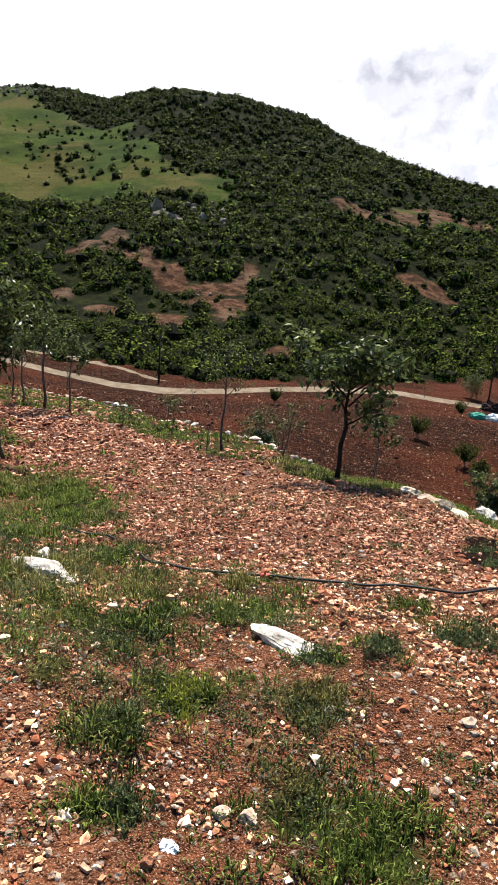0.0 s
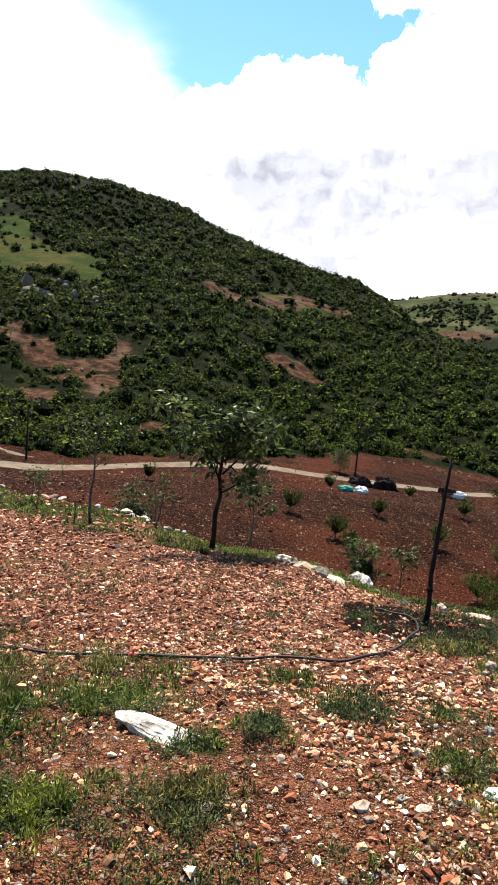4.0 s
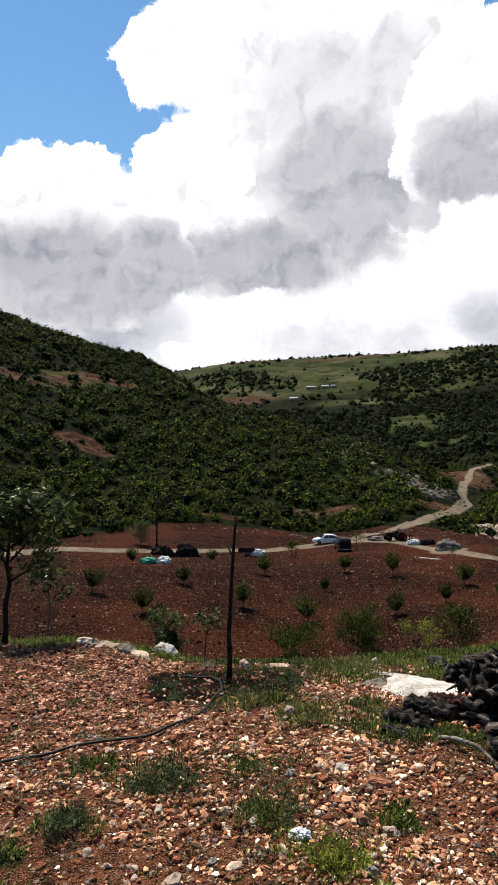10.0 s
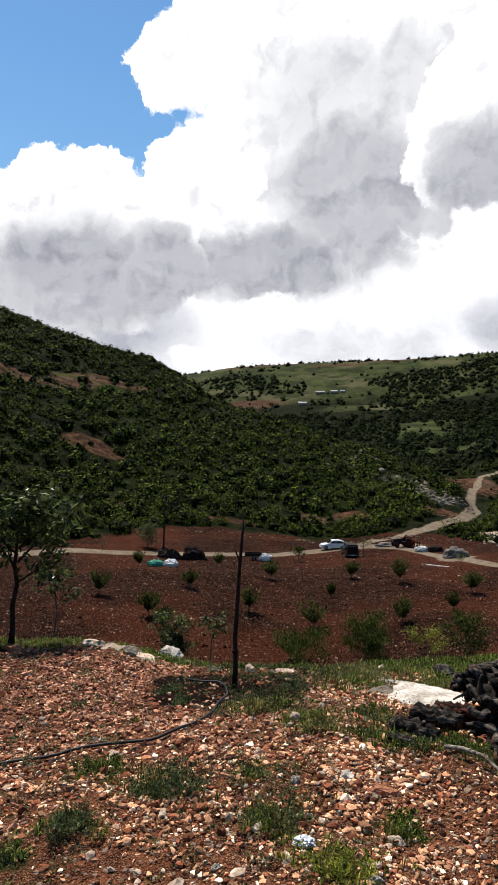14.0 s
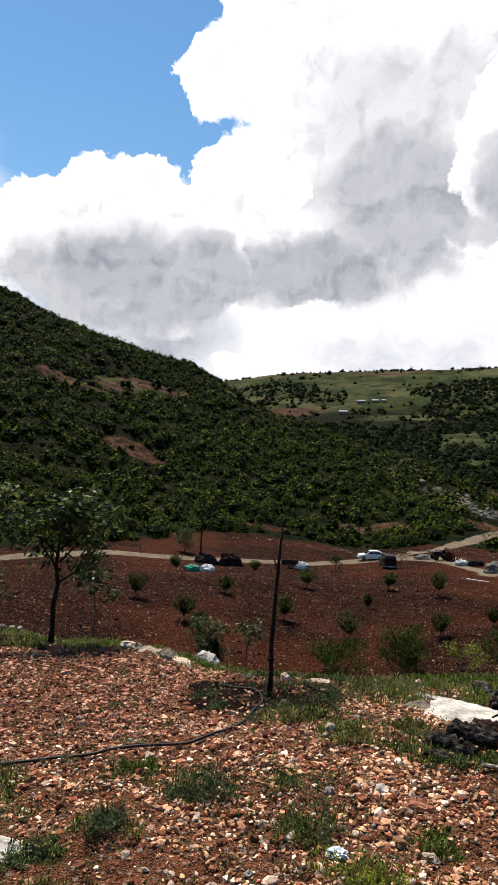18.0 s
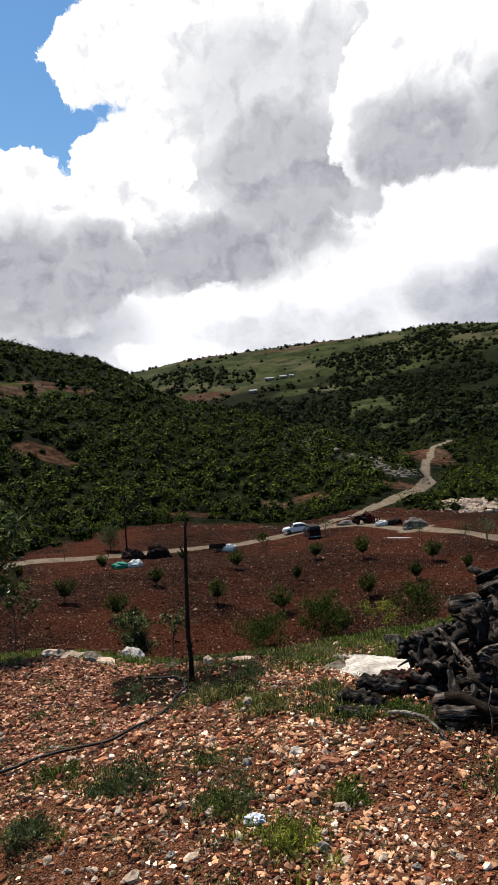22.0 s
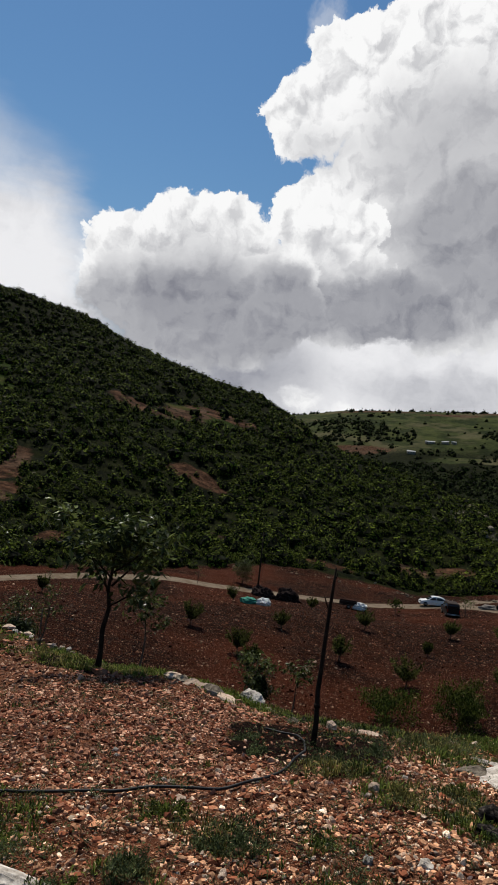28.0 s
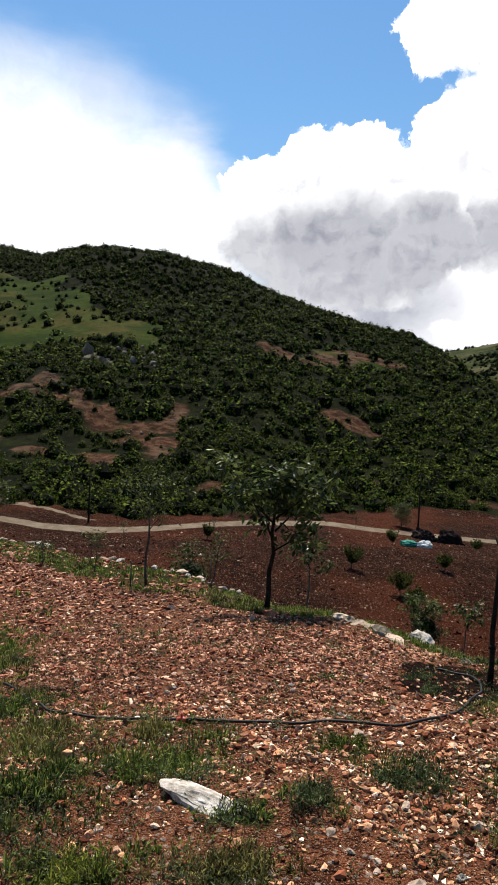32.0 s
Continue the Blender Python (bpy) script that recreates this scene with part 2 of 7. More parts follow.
def leafy(name, dark, light, vary=0.35, through=0.25, roughness=0.5, plants=0.0, bite=0.25):
    """Leaves: two greens mixed leaf by leaf, with a little light let through."""
    m, n, shader = material(name, roughness)
    island = n.tree.nodes.new("ShaderNodeNewGeometry").outputs["Random Per Island"]
    own = n.tree.nodes.new("ShaderNodeObjectInfo").outputs["Random"]
    patch = n.noise(spot_of(n), 0.9, 3, 0.6)
    colour = n.mix(n.math("ADD", n.math("MULTIPLY", n.ramp(island, bite, 1.0), 0.75), n.math("MULTIPLY", n.ramp(patch, 0.3, 0.7), 0.3)), dark, light)
    tone = n.node("ShaderNodeHueSaturation", Color=colour, Value=n.ramp(own, 0, 1, 1 - vary * 0.6, 1 + vary * 0.6, False))
    n.tree.links.new(tone.outputs[0], shader.inputs["Base Color"])
    if plants:
        each = n.ramp(n.noise(spot_of(n), plants, 3, 0.6), 0.34, 0.66, 0.45, 1.5, False)
        tone = n.node("ShaderNodeHueSaturation", Color=tone.outputs[0], Value=each)
    shader.inputs["Specular IOR Level"].default_value = 0.09 if roughness < 0.55 else 0.02
    clear = n.node("ShaderNodeBsdfTranslucent", Color=tone.outputs[0])
    both = n.node("ShaderNodeMixShader", Fac=through)
    n.put(both.inputs[1], shader.outputs[0])
    n.put(both.inputs[2], clear.outputs[0])
    n.tree.links.new(both.outputs[0], n.tree.nodes["Material Output"].inputs[0])
    return m


def ground_material():
    m, n, shader = material("earth and turf", 0.95)
    shader.inputs["Specular IOR Level"].default_value = 0.02
    at = spot_of(n)
    clod, grit, wide = n.noise(at, 9, 6, 0.65), n.noise(at, 60, 4, 0.65), n.noise(at, 0.45, 5, 0.6)
    pebble = n.cells(at, 26)
    pebble_far = n.cells(at, 5.0)
    # red earth of the terrace, strewn with pale grit
    earth = n.mix(n.ramp(clod, 0.35, 0.65), (0.026, 0.0080, 0.0038), (0.125, 0.042, 0.019))
    earth = n.mix(n.ramp(wide, 0.4, 0.65, 0.0, 0.35), earth, (0.145, 0.063, 0.033))
    fleck = n.noise(at, 150, 3, 0.6)
    earth = n.mix(n.ramp(fleck, 0.52, 0.68, 0.0, 0.75), earth, (0.30, 0.19, 0.13))
    earth = n.mix(n.ramp(fleck, 0.46, 0.32, 0.0, 0.8), earth, (0.014, 0.005, 0.003))
    own = n.cells(at, 26, "F1", "Color")
    speck = n.math("MULTIPLY", n.ramp(pebble, 0.42, 0.25), n.ramp(n.node("ShaderNodeSeparateColor", Color=own).outputs[0], 0.62, 0.75))
    earth = n.mix(speck, earth, (0.1735, 0.1262, 0.0986))
    # darker brown-red earth of the orchard below, with a scatter of stones
    brown = n.mix(n.ramp(n.noise(at, 1.4, 6, 0.7), 0.35, 0.7), (0.0026, 0.0008, 0.0004), (0.023, 0.0058, 0.0024))
    brown = n.mix(n.ramp(n.noise(at, 0.07, 3, 0.5), 0.42, 0.65, 0.0, 0.7), brown, (0.044, 0.0108, 0.0044))
    chip = n.node("ShaderNodeSeparateColor", Color=n.cells(at, 5.0, "F1", "Color")).outputs[1]
    brown = n.mix(n.math("MULTIPLY", n.ramp(pebble_far, 0.34, 0.16), n.ramp(chip, 0.35, 0.6, 0.0, 0.8)), brown, (0.17, 0.096, 0.062))
    grain_far = n.cells(at, 10.0)
    chip_far = n.node("ShaderNodeSeparateColor", Color=n.cells(at, 10.0, "F1", "Color")).outputs[0]
    brown = n.mix(n.math("MULTIPLY", n.ramp(grain_far, 0.40, 0.20), n.ramp(chip_far, 0.55, 0.75, 0.0, 0.85)), brown, (0.135, 0.070, 0.043))
    brown = n.mix(n.ramp(n.noise(at, 5.0, 4, 0.7), 0.47, 0.34, 0.0, 0.85), brown, (0.0025, 0.0009, 0.0005))
    dust = n.mix(n.ramp(n.noise(at, 0.8, 5, 0.6), 0.3, 0.7), (0.1065, 0.07888, 0.05324), (0.1656, 0.1321, 0.09663))
    turf = n.mix(n.ramp(n.noise(at, 4.0, 5, 0.65), 0.3, 0.7), (0.01183, 0.0142, 0.003944), (0.03747, 0.03352, 0.01183))
    meadow = n.mix(n.ramp(n.noise(at, 0.06, 7, 0.7), 0.35, 0.7), (0.010, 0.019, 0.002), (0.029, 0.044, 0.005))
    meadow = n.mix(n.ramp(n.noise(at, 0.022, 6, 0.7), 0.48, 0.60, 0.0, 0.75), meadow, (0.054, 0.043, 0.011))
    meadow = n.mix(n.ramp(n.noise(at, 0.9, 5, 0.7), 0.5, 0.68, 0.0, 0.75), meadow, (0.008, 0.013, 0.002))
    bare = n.mix(n.ramp(n.noise(at, 0.35, 7, 0.75), 0.38, 0.68), (0.026, 0.0115, 0.006), (0.104, 0.052, 0.029))
    bare = n.mix(n.ramp(n.noise(at, 0.05, 4, 0.6), 0.50, 0.60, 0.0, 0.5), bare, (0.082, 0.056, 0.037))
    # near-black streaks stretched down the slope, in colour only
    slope_streak = n.noise(n.vec("MULTIPLY", at, (1.0, 1.0, 0.12)), 0.55, 6, 0.7)
    bare = n.mix(n.ramp(slope_streak, 0.52, 0.40, 0.0, 0.8), bare, (0.012, 0.0065, 0.004))
    bare = n.mix(n.ramp(n.noise(at, 0.22, 6, 0.7), 0.58, 0.68, 0.0, 0.8), bare, (0.012, 0.014, 0.0035))
    pale = n.mix(n.ramp(n.noise(at, 0.5, 6, 0.7), 0.35, 0.7), (0.020, 0.018, 0.014), (0.085, 0.078, 0.066))
    # near-black tones put the shade between the bushes into the ground's colour
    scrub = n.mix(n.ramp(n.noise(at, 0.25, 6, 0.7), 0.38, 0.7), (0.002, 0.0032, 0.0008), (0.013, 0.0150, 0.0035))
    wet = n.mix(n.ramp(clod, 0.35, 0.65), (0.0035, 0.0018, 0.0012), (0.014, 0.0065, 0.0042))
    heath = n.mix(n.ramp(n.noise(at, 0.03, 7, 0.72), 0.38, 0.66), (0.011, 0.016, 0.005), (0.040, 0.047, 0.014))
    heath = n.mix(n.ramp(n.noise(at, 0.012, 5, 0.6), 0.52, 0.64, 0.0, 0.7), heath, (0.075, 0.066, 0.034))
    ash = n.mix(n.ramp(clod, 0.35, 0.65), (0.050, 0.022, 0.012), (0.20, 0.115, 0.072))
    ash = n.mix(n.ramp(fleck, 0.50, 0.66, 0.0, 0.7), ash, (0.36, 0.27, 0.21))
    colour = earth
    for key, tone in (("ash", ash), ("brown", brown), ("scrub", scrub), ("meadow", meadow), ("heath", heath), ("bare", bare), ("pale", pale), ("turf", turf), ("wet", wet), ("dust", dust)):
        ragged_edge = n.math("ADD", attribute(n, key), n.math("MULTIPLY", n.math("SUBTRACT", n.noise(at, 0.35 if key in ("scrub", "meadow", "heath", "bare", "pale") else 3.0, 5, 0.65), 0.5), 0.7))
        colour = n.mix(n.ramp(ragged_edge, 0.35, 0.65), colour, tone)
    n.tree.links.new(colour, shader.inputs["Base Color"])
    high = n.math("ADD", n.math("MULTIPLY", clod, 1.0), n.math("ADD", n.math("MULTIPLY", grit, 0.35), n.math("MULTIPLY", pebble, -0.5)))
    high = n.math("ADD", high, n.math("MULTIPLY", n.cells(at, 75), -0.35))
    bumped(n, shader, high, 1.0, 0.045)
    return m


EARTH = ground_material()
STONE = mottled("pale limestone", (0.22, 0.145, 0.10), (0.46, 0.37, 0.29), 9, 0.9, 0.6, 0.01, 0.3)
WHITE_STONE = mottled("white limestone", (0.15, 0.125, 0.098), (0.58, 0.53, 0.47), 7, 0.9, 0.9, 0.02, 0.1, fine=5.0)
GREY_STONE = mottled("weathered grey rock", (0.045, 0.034, 0.025), (0.23, 0.195, 0.15), 4, 0.95, 0.9, 0.03, 0.3)
RED_STONE = mottled("rust-stained stone", (0.13, 0.045, 0.024), (0.30, 0.14, 0.08), 9, 0.9, 0.6, 0.01, 0.3)


def chips(name, tones, bump=0.5):
    """Broken stone: each piece takes one of three tones, with its own shade and a speckle."""
    m, n, shader = material(name, 0.92)
    at = spot_of(n)
    own = n.tree.nodes.new("ShaderNodeObjectInfo").outputs["Random"]
    island = n.math("FRACT", n.math("ADD", n.tree.nodes.new("ShaderNodeNewGeometry").outputs["Random Per Island"], own))
    other = n.math("FRACT", n.math("MULTIPLY", island, 37.7))
    colour = n.mix(n.ramp(island, 0.26, 0.46), tones[0], tones[1])
    colour = n.mix(n.ramp(island, 0.77, 0.93), colour, tones[2])
    grain = n.noise(at, 90, 4, 0.65)
    colour = n.mix(n.ramp(grain, 0.62, 0.35, 0.0, 0.5), colour, tones[0])
    tone = n.node("ShaderNodeHueSaturation", Color=colour, Value=n.ramp(other, 0, 1, 0.30, 1.50, False))
    n.tree.links.new(tone.outputs[0], shader.inputs["Base Color"])
    bumped(n, shader, grain, bump, 0.006)
    return m


GRAVEL = chips("stony grit", ((0.20, 0.068, 0.034), (0.54, 0.290, 0.160), (0.84, 0.66, 0.48)))
STRIP_GRAVEL = chips("red tilled stones", ((0.15, 0.050, 0.027), (0.36, 0.175, 0.105), (0.58, 0.38, 0.26)))
PALE_GRAVEL = chips("pale grit", ((0.17, 0.095, 0.066), (0.33, 0.24, 0.19), (0.62, 0.54, 0.47)))
FIELD_GRIT = chips("red field stones", ((0.045, 0.014, 0.007), (0.13, 0.058, 0.033), (0.36, 0.25, 0.17)))
BARK = mottled("dark bark", (0.00693, 0.005005, 0.00385), (0.02888, 0.02118, 0.01617), 14, 0.95, 1.0, 0.012, 0.2)
GREY_BARK = mottled("grey bark", (0.022, 0.017, 0.013), (0.13, 0.11, 0.09), 16, 0.9, 0.8, 0.006, 0.2)
DEAD_WOOD = mottled("weathered dead wood", (0.0016, 0.0012, 0.0010), (0.055, 0.043, 0.035), 14, 0.95, 1.0, 0.02, 0.6, fine=6)
CUT_WOOD = mottled("sawn wood", (0.035, 0.016, 0.010), (0.11, 0.05, 0.033), 18, 0.85, 0.4, 0.003, 0.2)
GRASS = leafy("grass blades", (0.008, 0.017, 0.003), (0.190, 0.235, 0.050), 0.3, 0.40, 0.6, 0.0, 0.42)
DRY_GRASS = leafy("yellowing weeds", (0.022, 0.024, 0.006), (0.30, 0.26, 0.08), 0.3, 0.40, 0.5, 0.0, 0.4)
WEED = leafy("weed leaves", (0.007, 0.013, 0.004), (0.155, 0.190, 0.075), 0.3, 0.32, 0.5, 0.0, 0.42)
TREE_LEAF = leafy("orchard leaves", (0.004, 0.009, 0.002), (0.150, 0.180, 0.055), 0.3, 0.32, 0.3, 0.0, 0.5)
SHRUB_LEAF = leafy("sapling leaves", (0.006, 0.012, 0.002), (0.090, 0.115, 0.024), 0.4, 0.30, 0.6, 0.0, 0.4)
YELLOW_LEAF = leafy("yellow-green leaves", (0.025, 0.040, 0.005), (0.34, 0.36, 0.050), 0.3, 0.45)
SCRUB_LEAF = leafy("hillside scrub leaves", (0.0025, 0.0045, 0.0005), (0.098, 0.128, 0.0135), 0.7, 0.06, 0.75, 0.4, 0.5)
FAR_LEAF = leafy("distant woods", (0.004, 0.0085, 0.002), (0.030, 0.040, 0.009), 0.5, 0.06, 0.8, 0.08)
# near-black colour stands for the shade inside the bushes
SHADED_HEARTS = mottled("twigs and inner leaves with shade in their colour", (0.0015, 0.0022, 0.0008), (0.007, 0.009, 0.003), 1.2, 0.95, 0.6, 0.1, 0.3)
ORCHARD_LEAF = leafy("young orchard leaves", (0.006, 0.011, 0.002), (0.125, 0.140, 0.036), 0.35, 0.32, 0.7, 0.0, 0.35)


def streaked(name, dark, light, along=3.0, across=42.0):
    """Bark and split wood with its grain along the piece."""
    m, n, shader = material(name, 0.8)
    at = spot_of(n)
    fibre = n.noise(n.vec("MULTIPLY", at, (along, across, across)), 1.0, 5, 0.65)
    blotch = n.noise(at, 13, 4, 0.6)
    mixed = n.math("MULTIPLY", n.ramp(fibre, 0.40, 0.66), n.ramp(blotch, 0.36, 0.60, 0.15, 1.0))
    own = n.tree.nodes.new("ShaderNodeObjectInfo").outputs["Random"]
    tone = n.node("ShaderNodeHueSaturation", Color=n.mix(mixed, dark, light), Value=n.ramp(own, 0, 1, 0.55, 1.35, False))
    n.tree.links.new(tone.outputs[0], shader.inputs["Base Color"])
    bumped(n, shader, fibre, 1.0, 0.012)
    return m


LOG_BARK = streaked("dark split bark", (0.0012, 0.0009, 0.0008), (0.135, 0.110, 0.092))
PALE_WOOD = streaked("weathered pale root", (0.07, 0.055, 0.043), (0.42, 0.37, 0.31))
RED_BARK = streaked("red-brown stripped wood", (0.010, 0.0035, 0.0028), (0.105, 0.040, 0.028))
# ---- the lie of the land: heights along rings round the viewpoint, by bearing in degrees (right of north), radius and height in metres ----
EYE = 1.62


def curve(rows):
    return np.array(rows, float).T


EDGE = curve([(-180, 12, 0.2), (-90, 14, 0.3), (-68, 22, -0.95), (-64, 22, -0.7), (-60, 24, -1.4), (-57.4, 33, -4.5), (-54, 38, -5.0),
              (-49.4, 35, -4.8), (-44.8, 27, -3.75), (-41, 22, -2.95), (-37.4, 17.5, -2.35), (-32, 13.8, -1.72), (-27.4, 11, -1.25),
              (-24.4, 9.4, -1.02), (-21.5, 8.8, -0.95), (-17, 8.4, -0.85), (-11.5, 7.8, -0.82), (-5.6, 6.9, -0.68), (-0.5, 6.6, -0.6),
              (3.2, 6.4, -0.54), (9.7, 6.8, -0.54), (17.7, 7.5, -0.56), (24, 8, -0.6), (60, 9, -0.4), (120, 12, 0.1), (180, 12, 0.2)])
NEAR = curve([(-180, 3, 0.05), (-68, 3, 0.0), (-58, 3, -0.03), (-50, 3, -0.06), (-35, 3, -0.16), (-25, 3, -0.14), (-10, 3, -0.09), (5, 3, -0.03), (24, 3, 0.0), (180, 3, 0.05)])
MIDDLE = curve([(-180, 7, 0.1), (-90, 7, 0.1), (-66, 8, -0.08), (-60, 7.5, -0.12), (-57, 7.5, -0.3), (-54, 7.5, -0.85), (-50, 7.5, -1.1), (-42, 7.5, -1.0),
                (-35, 7, -0.75), (-25, 6, -0.5), (-10, 5.4, -0.36), (0, 5.2, -0.3), (12, 5.2, -0.28), (24, 5.2, -0.25), (90, 5.5, 0.0), (180, 7, 0.1)])
FOOT = curve([(-180, 40, 0), (-90, 45, -2), (-68, 48, -6.0), (-60, 52, -7.5), (-54, 55, -8.6), (-45, 48, -8.3), (-37, 42, -8.4), (-30, 40, -8.6), (-22, 40, -10.6),
              (-10, 42, -12.2), (0, 44, -13.8), (10, 44, -13.0), (18, 42, -11.2), (24, 40, -10), (60, 40, -8), (120, 40, -2), (180, 40, 0)])
FIELD = curve([(-180, 70, 0), (-90, 70, -5), (-68, 70, -7.0), (-54, 70, -9.0), (-45, 60, -9.5), (-37, 58, -10.2), (-22, 62, -11.2), (-10, 68, -12.2), (0, 72, -12.9),
               (10, 72, -12.5), (18, 66, -11.9), (24, 60, -11.2), (60, 60, -10), (180, 70, 0)])
ROAD = curve([(-180, 95, 2), (-90, 95, -5), (-66, 92, -9.4), (-60, 90, -9.7), (-56.7, 88, -9.25), (-53, 86, -9.9), (-49.5, 84, -10.8), (-45.8, 80, -11.4), (-41.4, 77, -12.1), (-37, 75, -12.2), (-32, 76, -12.1),
              (-27, 79, -11.9), (-23, 84, -12.3), (-17.7, 90, -12.9), (-12, 94, -13.9), (-7.5, 97, -14.6), (-0.8, 102, -15.2), (3, 107, -15.1), (6.7, 108, -14.2),
              (9.5, 105, -13.7), (12.2, 100, -13.6), (15, 93, -13.0), (17.5, 86, -12.2), (19.5, 80, -11.9), (24, 70, -11.0), (60, 70, -9), (180, 95, 2)])
BASE = curve([(-180, 130, 6), (-90, 120, -2), (-66, 106, -6.0), (-57, 102, -9.4), (-53, 99, -9.7), (-47, 92, -11.1), (-40, 88, -12.0), (-35, 84.5, -12.6), (-27, 88, -12.8), (-18, 105, -14.1),
              (-10, 118, -13.5), (-5, 120, -13.7), (0, 122, -14.6), (3, 124, -15.8), (6, 122, -15.1), (10, 122, -13.8), (14, 125, -14.4), (18, 120, -14.4), (24, 110, -14.6), (60, 110, -10), (180, 130, 6)])
FACE = curve([(-180, 260, 18), (-100, 240, 12), (-68, 235, 10), (-57, 235, 18), (-48, 235, 22), (-40, 225, 26), (-32, 225, 28), (-24, 220, 25), (-15, 215, 17), (-8, 205, 8),
              (0, 185, -4), (7, 172, -9), (12, 160, -12), (15.5, 150, -14.8), (18, 150, -14.8), (24, 150, -15.2), (60, 180, -8), (180, 260, 18)])
CREST = curve([(-180, 500, 40), (-100, 440, 30), (-68, 420, 50.2), (-62, 430, 63.6), (-57, 440, 78.4), (-52, 450, 86.7), (-48.7, 455, 93.4), (-44.4, 450, 94.8), (-42, 440, 90.3),
               (-39, 425, 94.3), (-36.5, 420, 96.3), (-32, 410, 93), (-28.6, 395, 82.7), (-24, 375, 69.8), (-19.6, 355, 58.5), (-15, 335, 48.1), (-11.7, 320, 43), (-8, 295, 30.0),
               (-5.8, 280, 21.7), (-3.4, 268, 15.7), (-1, 258, 11.1), (1.9, 246, 5.5), (4.7, 235, 1.6), (7.1, 225, -1.1), (9.4, 212, -4.3), (12.1, 195, -7.6), (14.4, 178, -10.2),
               (15.5, 172, -13.7), (18, 180, -15), (24, 190, -16), (60, 260, 0), (180, 500, 40)])
DALE = curve([(-180, 700, 10), (-68, 620, 10), (-40, 640, 20), (-20, 560, 0), (-8, 480, -20), (6, 420, -22), (14, 340, -16), (16, 330, -9.0), (18, 340, -9.6), (24, 360, -14), (60, 420, -8), (180, 700, 10)])
SLOPE = curve([(-180, 950, 50), (-68, 950, 30), (-30, 900, 20), (-8, 860, 30), (0, 850, 36), (10, 840, 40), (16, 820, 42), (24, 800, 40), (60, 820, 40), (180, 950, 50)])
RIDGE = curve([(-180, 1500, 120), (-68, 1500, 90), (-30, 1450, 100), (-8, 1420, 138), (-4.8, 1420, 155), (-2, 1420, 161), (2.4, 1400, 165), (7, 1400, 171), (11.2, 1380, 173), (13.7, 1380, 177),
               (16.4, 1360, 181), (18.9, 1360, 177), (21.6, 1360, 172), (30, 1380, 160), (60, 1400, 150), (180, 1500, 120)])
RINGS = (NEAR, MIDDLE, EDGE, FOOT, FIELD, ROAD, BASE, FACE, CREST, DALE, SLOPE, RIDGE)


def lattice(ix, iy, seed):
    h = (ix.astype(np.int64) * 374761393 + iy.astype(np.int64) * 668265263 + seed * 1274126177) & 0xFFFFFFFF
    h = ((h ^ (h >> 13)) * 1274126177) & 0xFFFFFFFF
    return ((h ^ (h >> 16)) & 0xFFFF) / 32767.5 - 1.0


def rough(x, y, size, seed=0, octaves=4, gain=0.5):
    """Smooth noise between about -1 and 1, with the given size in metres of its largest lumps."""
    total, amp = 0.0, 1.0
    x, y = np.asarray(x, float) / size, np.asarray(y, float) / size
    for k in range(octaves):
        fx, fy = np.floor(x), np.floor(y)
        u, v = x - fx, y - fy
        u, v = u * u * (3 - 2 * u), v * v * (3 - 2 * v)
        a, b = lattice(fx, fy, seed + k), lattice(fx + 1, fy, seed + k)
        c, d = lattice(fx, fy + 1, seed + k), lattice(fx + 1, fy + 1, seed + k)
        total = total + amp * ((a * (1 - u) + b * u) * (1 - v) + (c * (1 - u) + d * u) * v)
        x, y, amp = x * 2.03 + 11.7, y * 2.03 - 5.3, amp * gain
    return total


def step(a, b, v):
    t = np.clip((v - a) / (b - a), 0, 1)
    return t * t * (3 - 2 * t)


def stations(az):
    """Radii and heights of the rings at a bearing, from the viewpoint outwards; the road is a level shelf."""
    az = np.asarray(az, float)
    r, z = [0 * az], [0 * az]
    for ring in RINGS:
        rr, zz = np.interp(az, ring[0], ring[1]), np.interp(az, ring[0], ring[2])
        if ring is EDGE:
            r += [rr, rr + 1.6]
            z += [zz, zz - 0.55]
        elif ring is ROAD:
            r += [rr - 2.6, rr + 2.6]
            z += [zz, zz + 0.06]
        else:
            r.append(rr)
            z.append(zz)
    r.append(0 * az + 4700)
    z.append(0 * az - 60)
    return np.stack(r), np.stack(z)


def base_height(x, y):
    x, y = np.asarray(x, float), np.asarray(y, float)
    az, rad = np.degrees(np.arctan2(x, y)), np.hypot(x, y)
    r, z = stations(az)
    h = np.diff(r, axis=0)
    s = np.diff(z, axis=0) / h
    m = np.zeros_like(r)
    same = s[1:] * s[:-1] > 0
    m[1:-1] = np.where(same, 2 * s[1:] * s[:-1] / np.where(same, s[1:] + s[:-1], 1), 0)
    m[0], m[-1] = s[0], s[-1]
    k = np.clip((rad[None] >= r).sum(0) - 1, 0, len(r) - 2)

    def pick(a):
        return np.take_along_axis(a, k[None], 0)[0]
    hk, r0, z0, z1, m0, m1 = pick(h), pick(r[:-1]), pick(z[:-1]), pick(z[1:]), pick(m[:-1]), pick(m[1:])
    t = np.clip((rad - r0) / hk, 0, 1)
    return ((2 * t**3 - 3 * t**2 + 1) * z0 + (t**3 - 2 * t**2 + t) * hk * m0 + (-2 * t**3 + 3 * t**2) * z1 + (t**3 - t**2) * hk * m1)


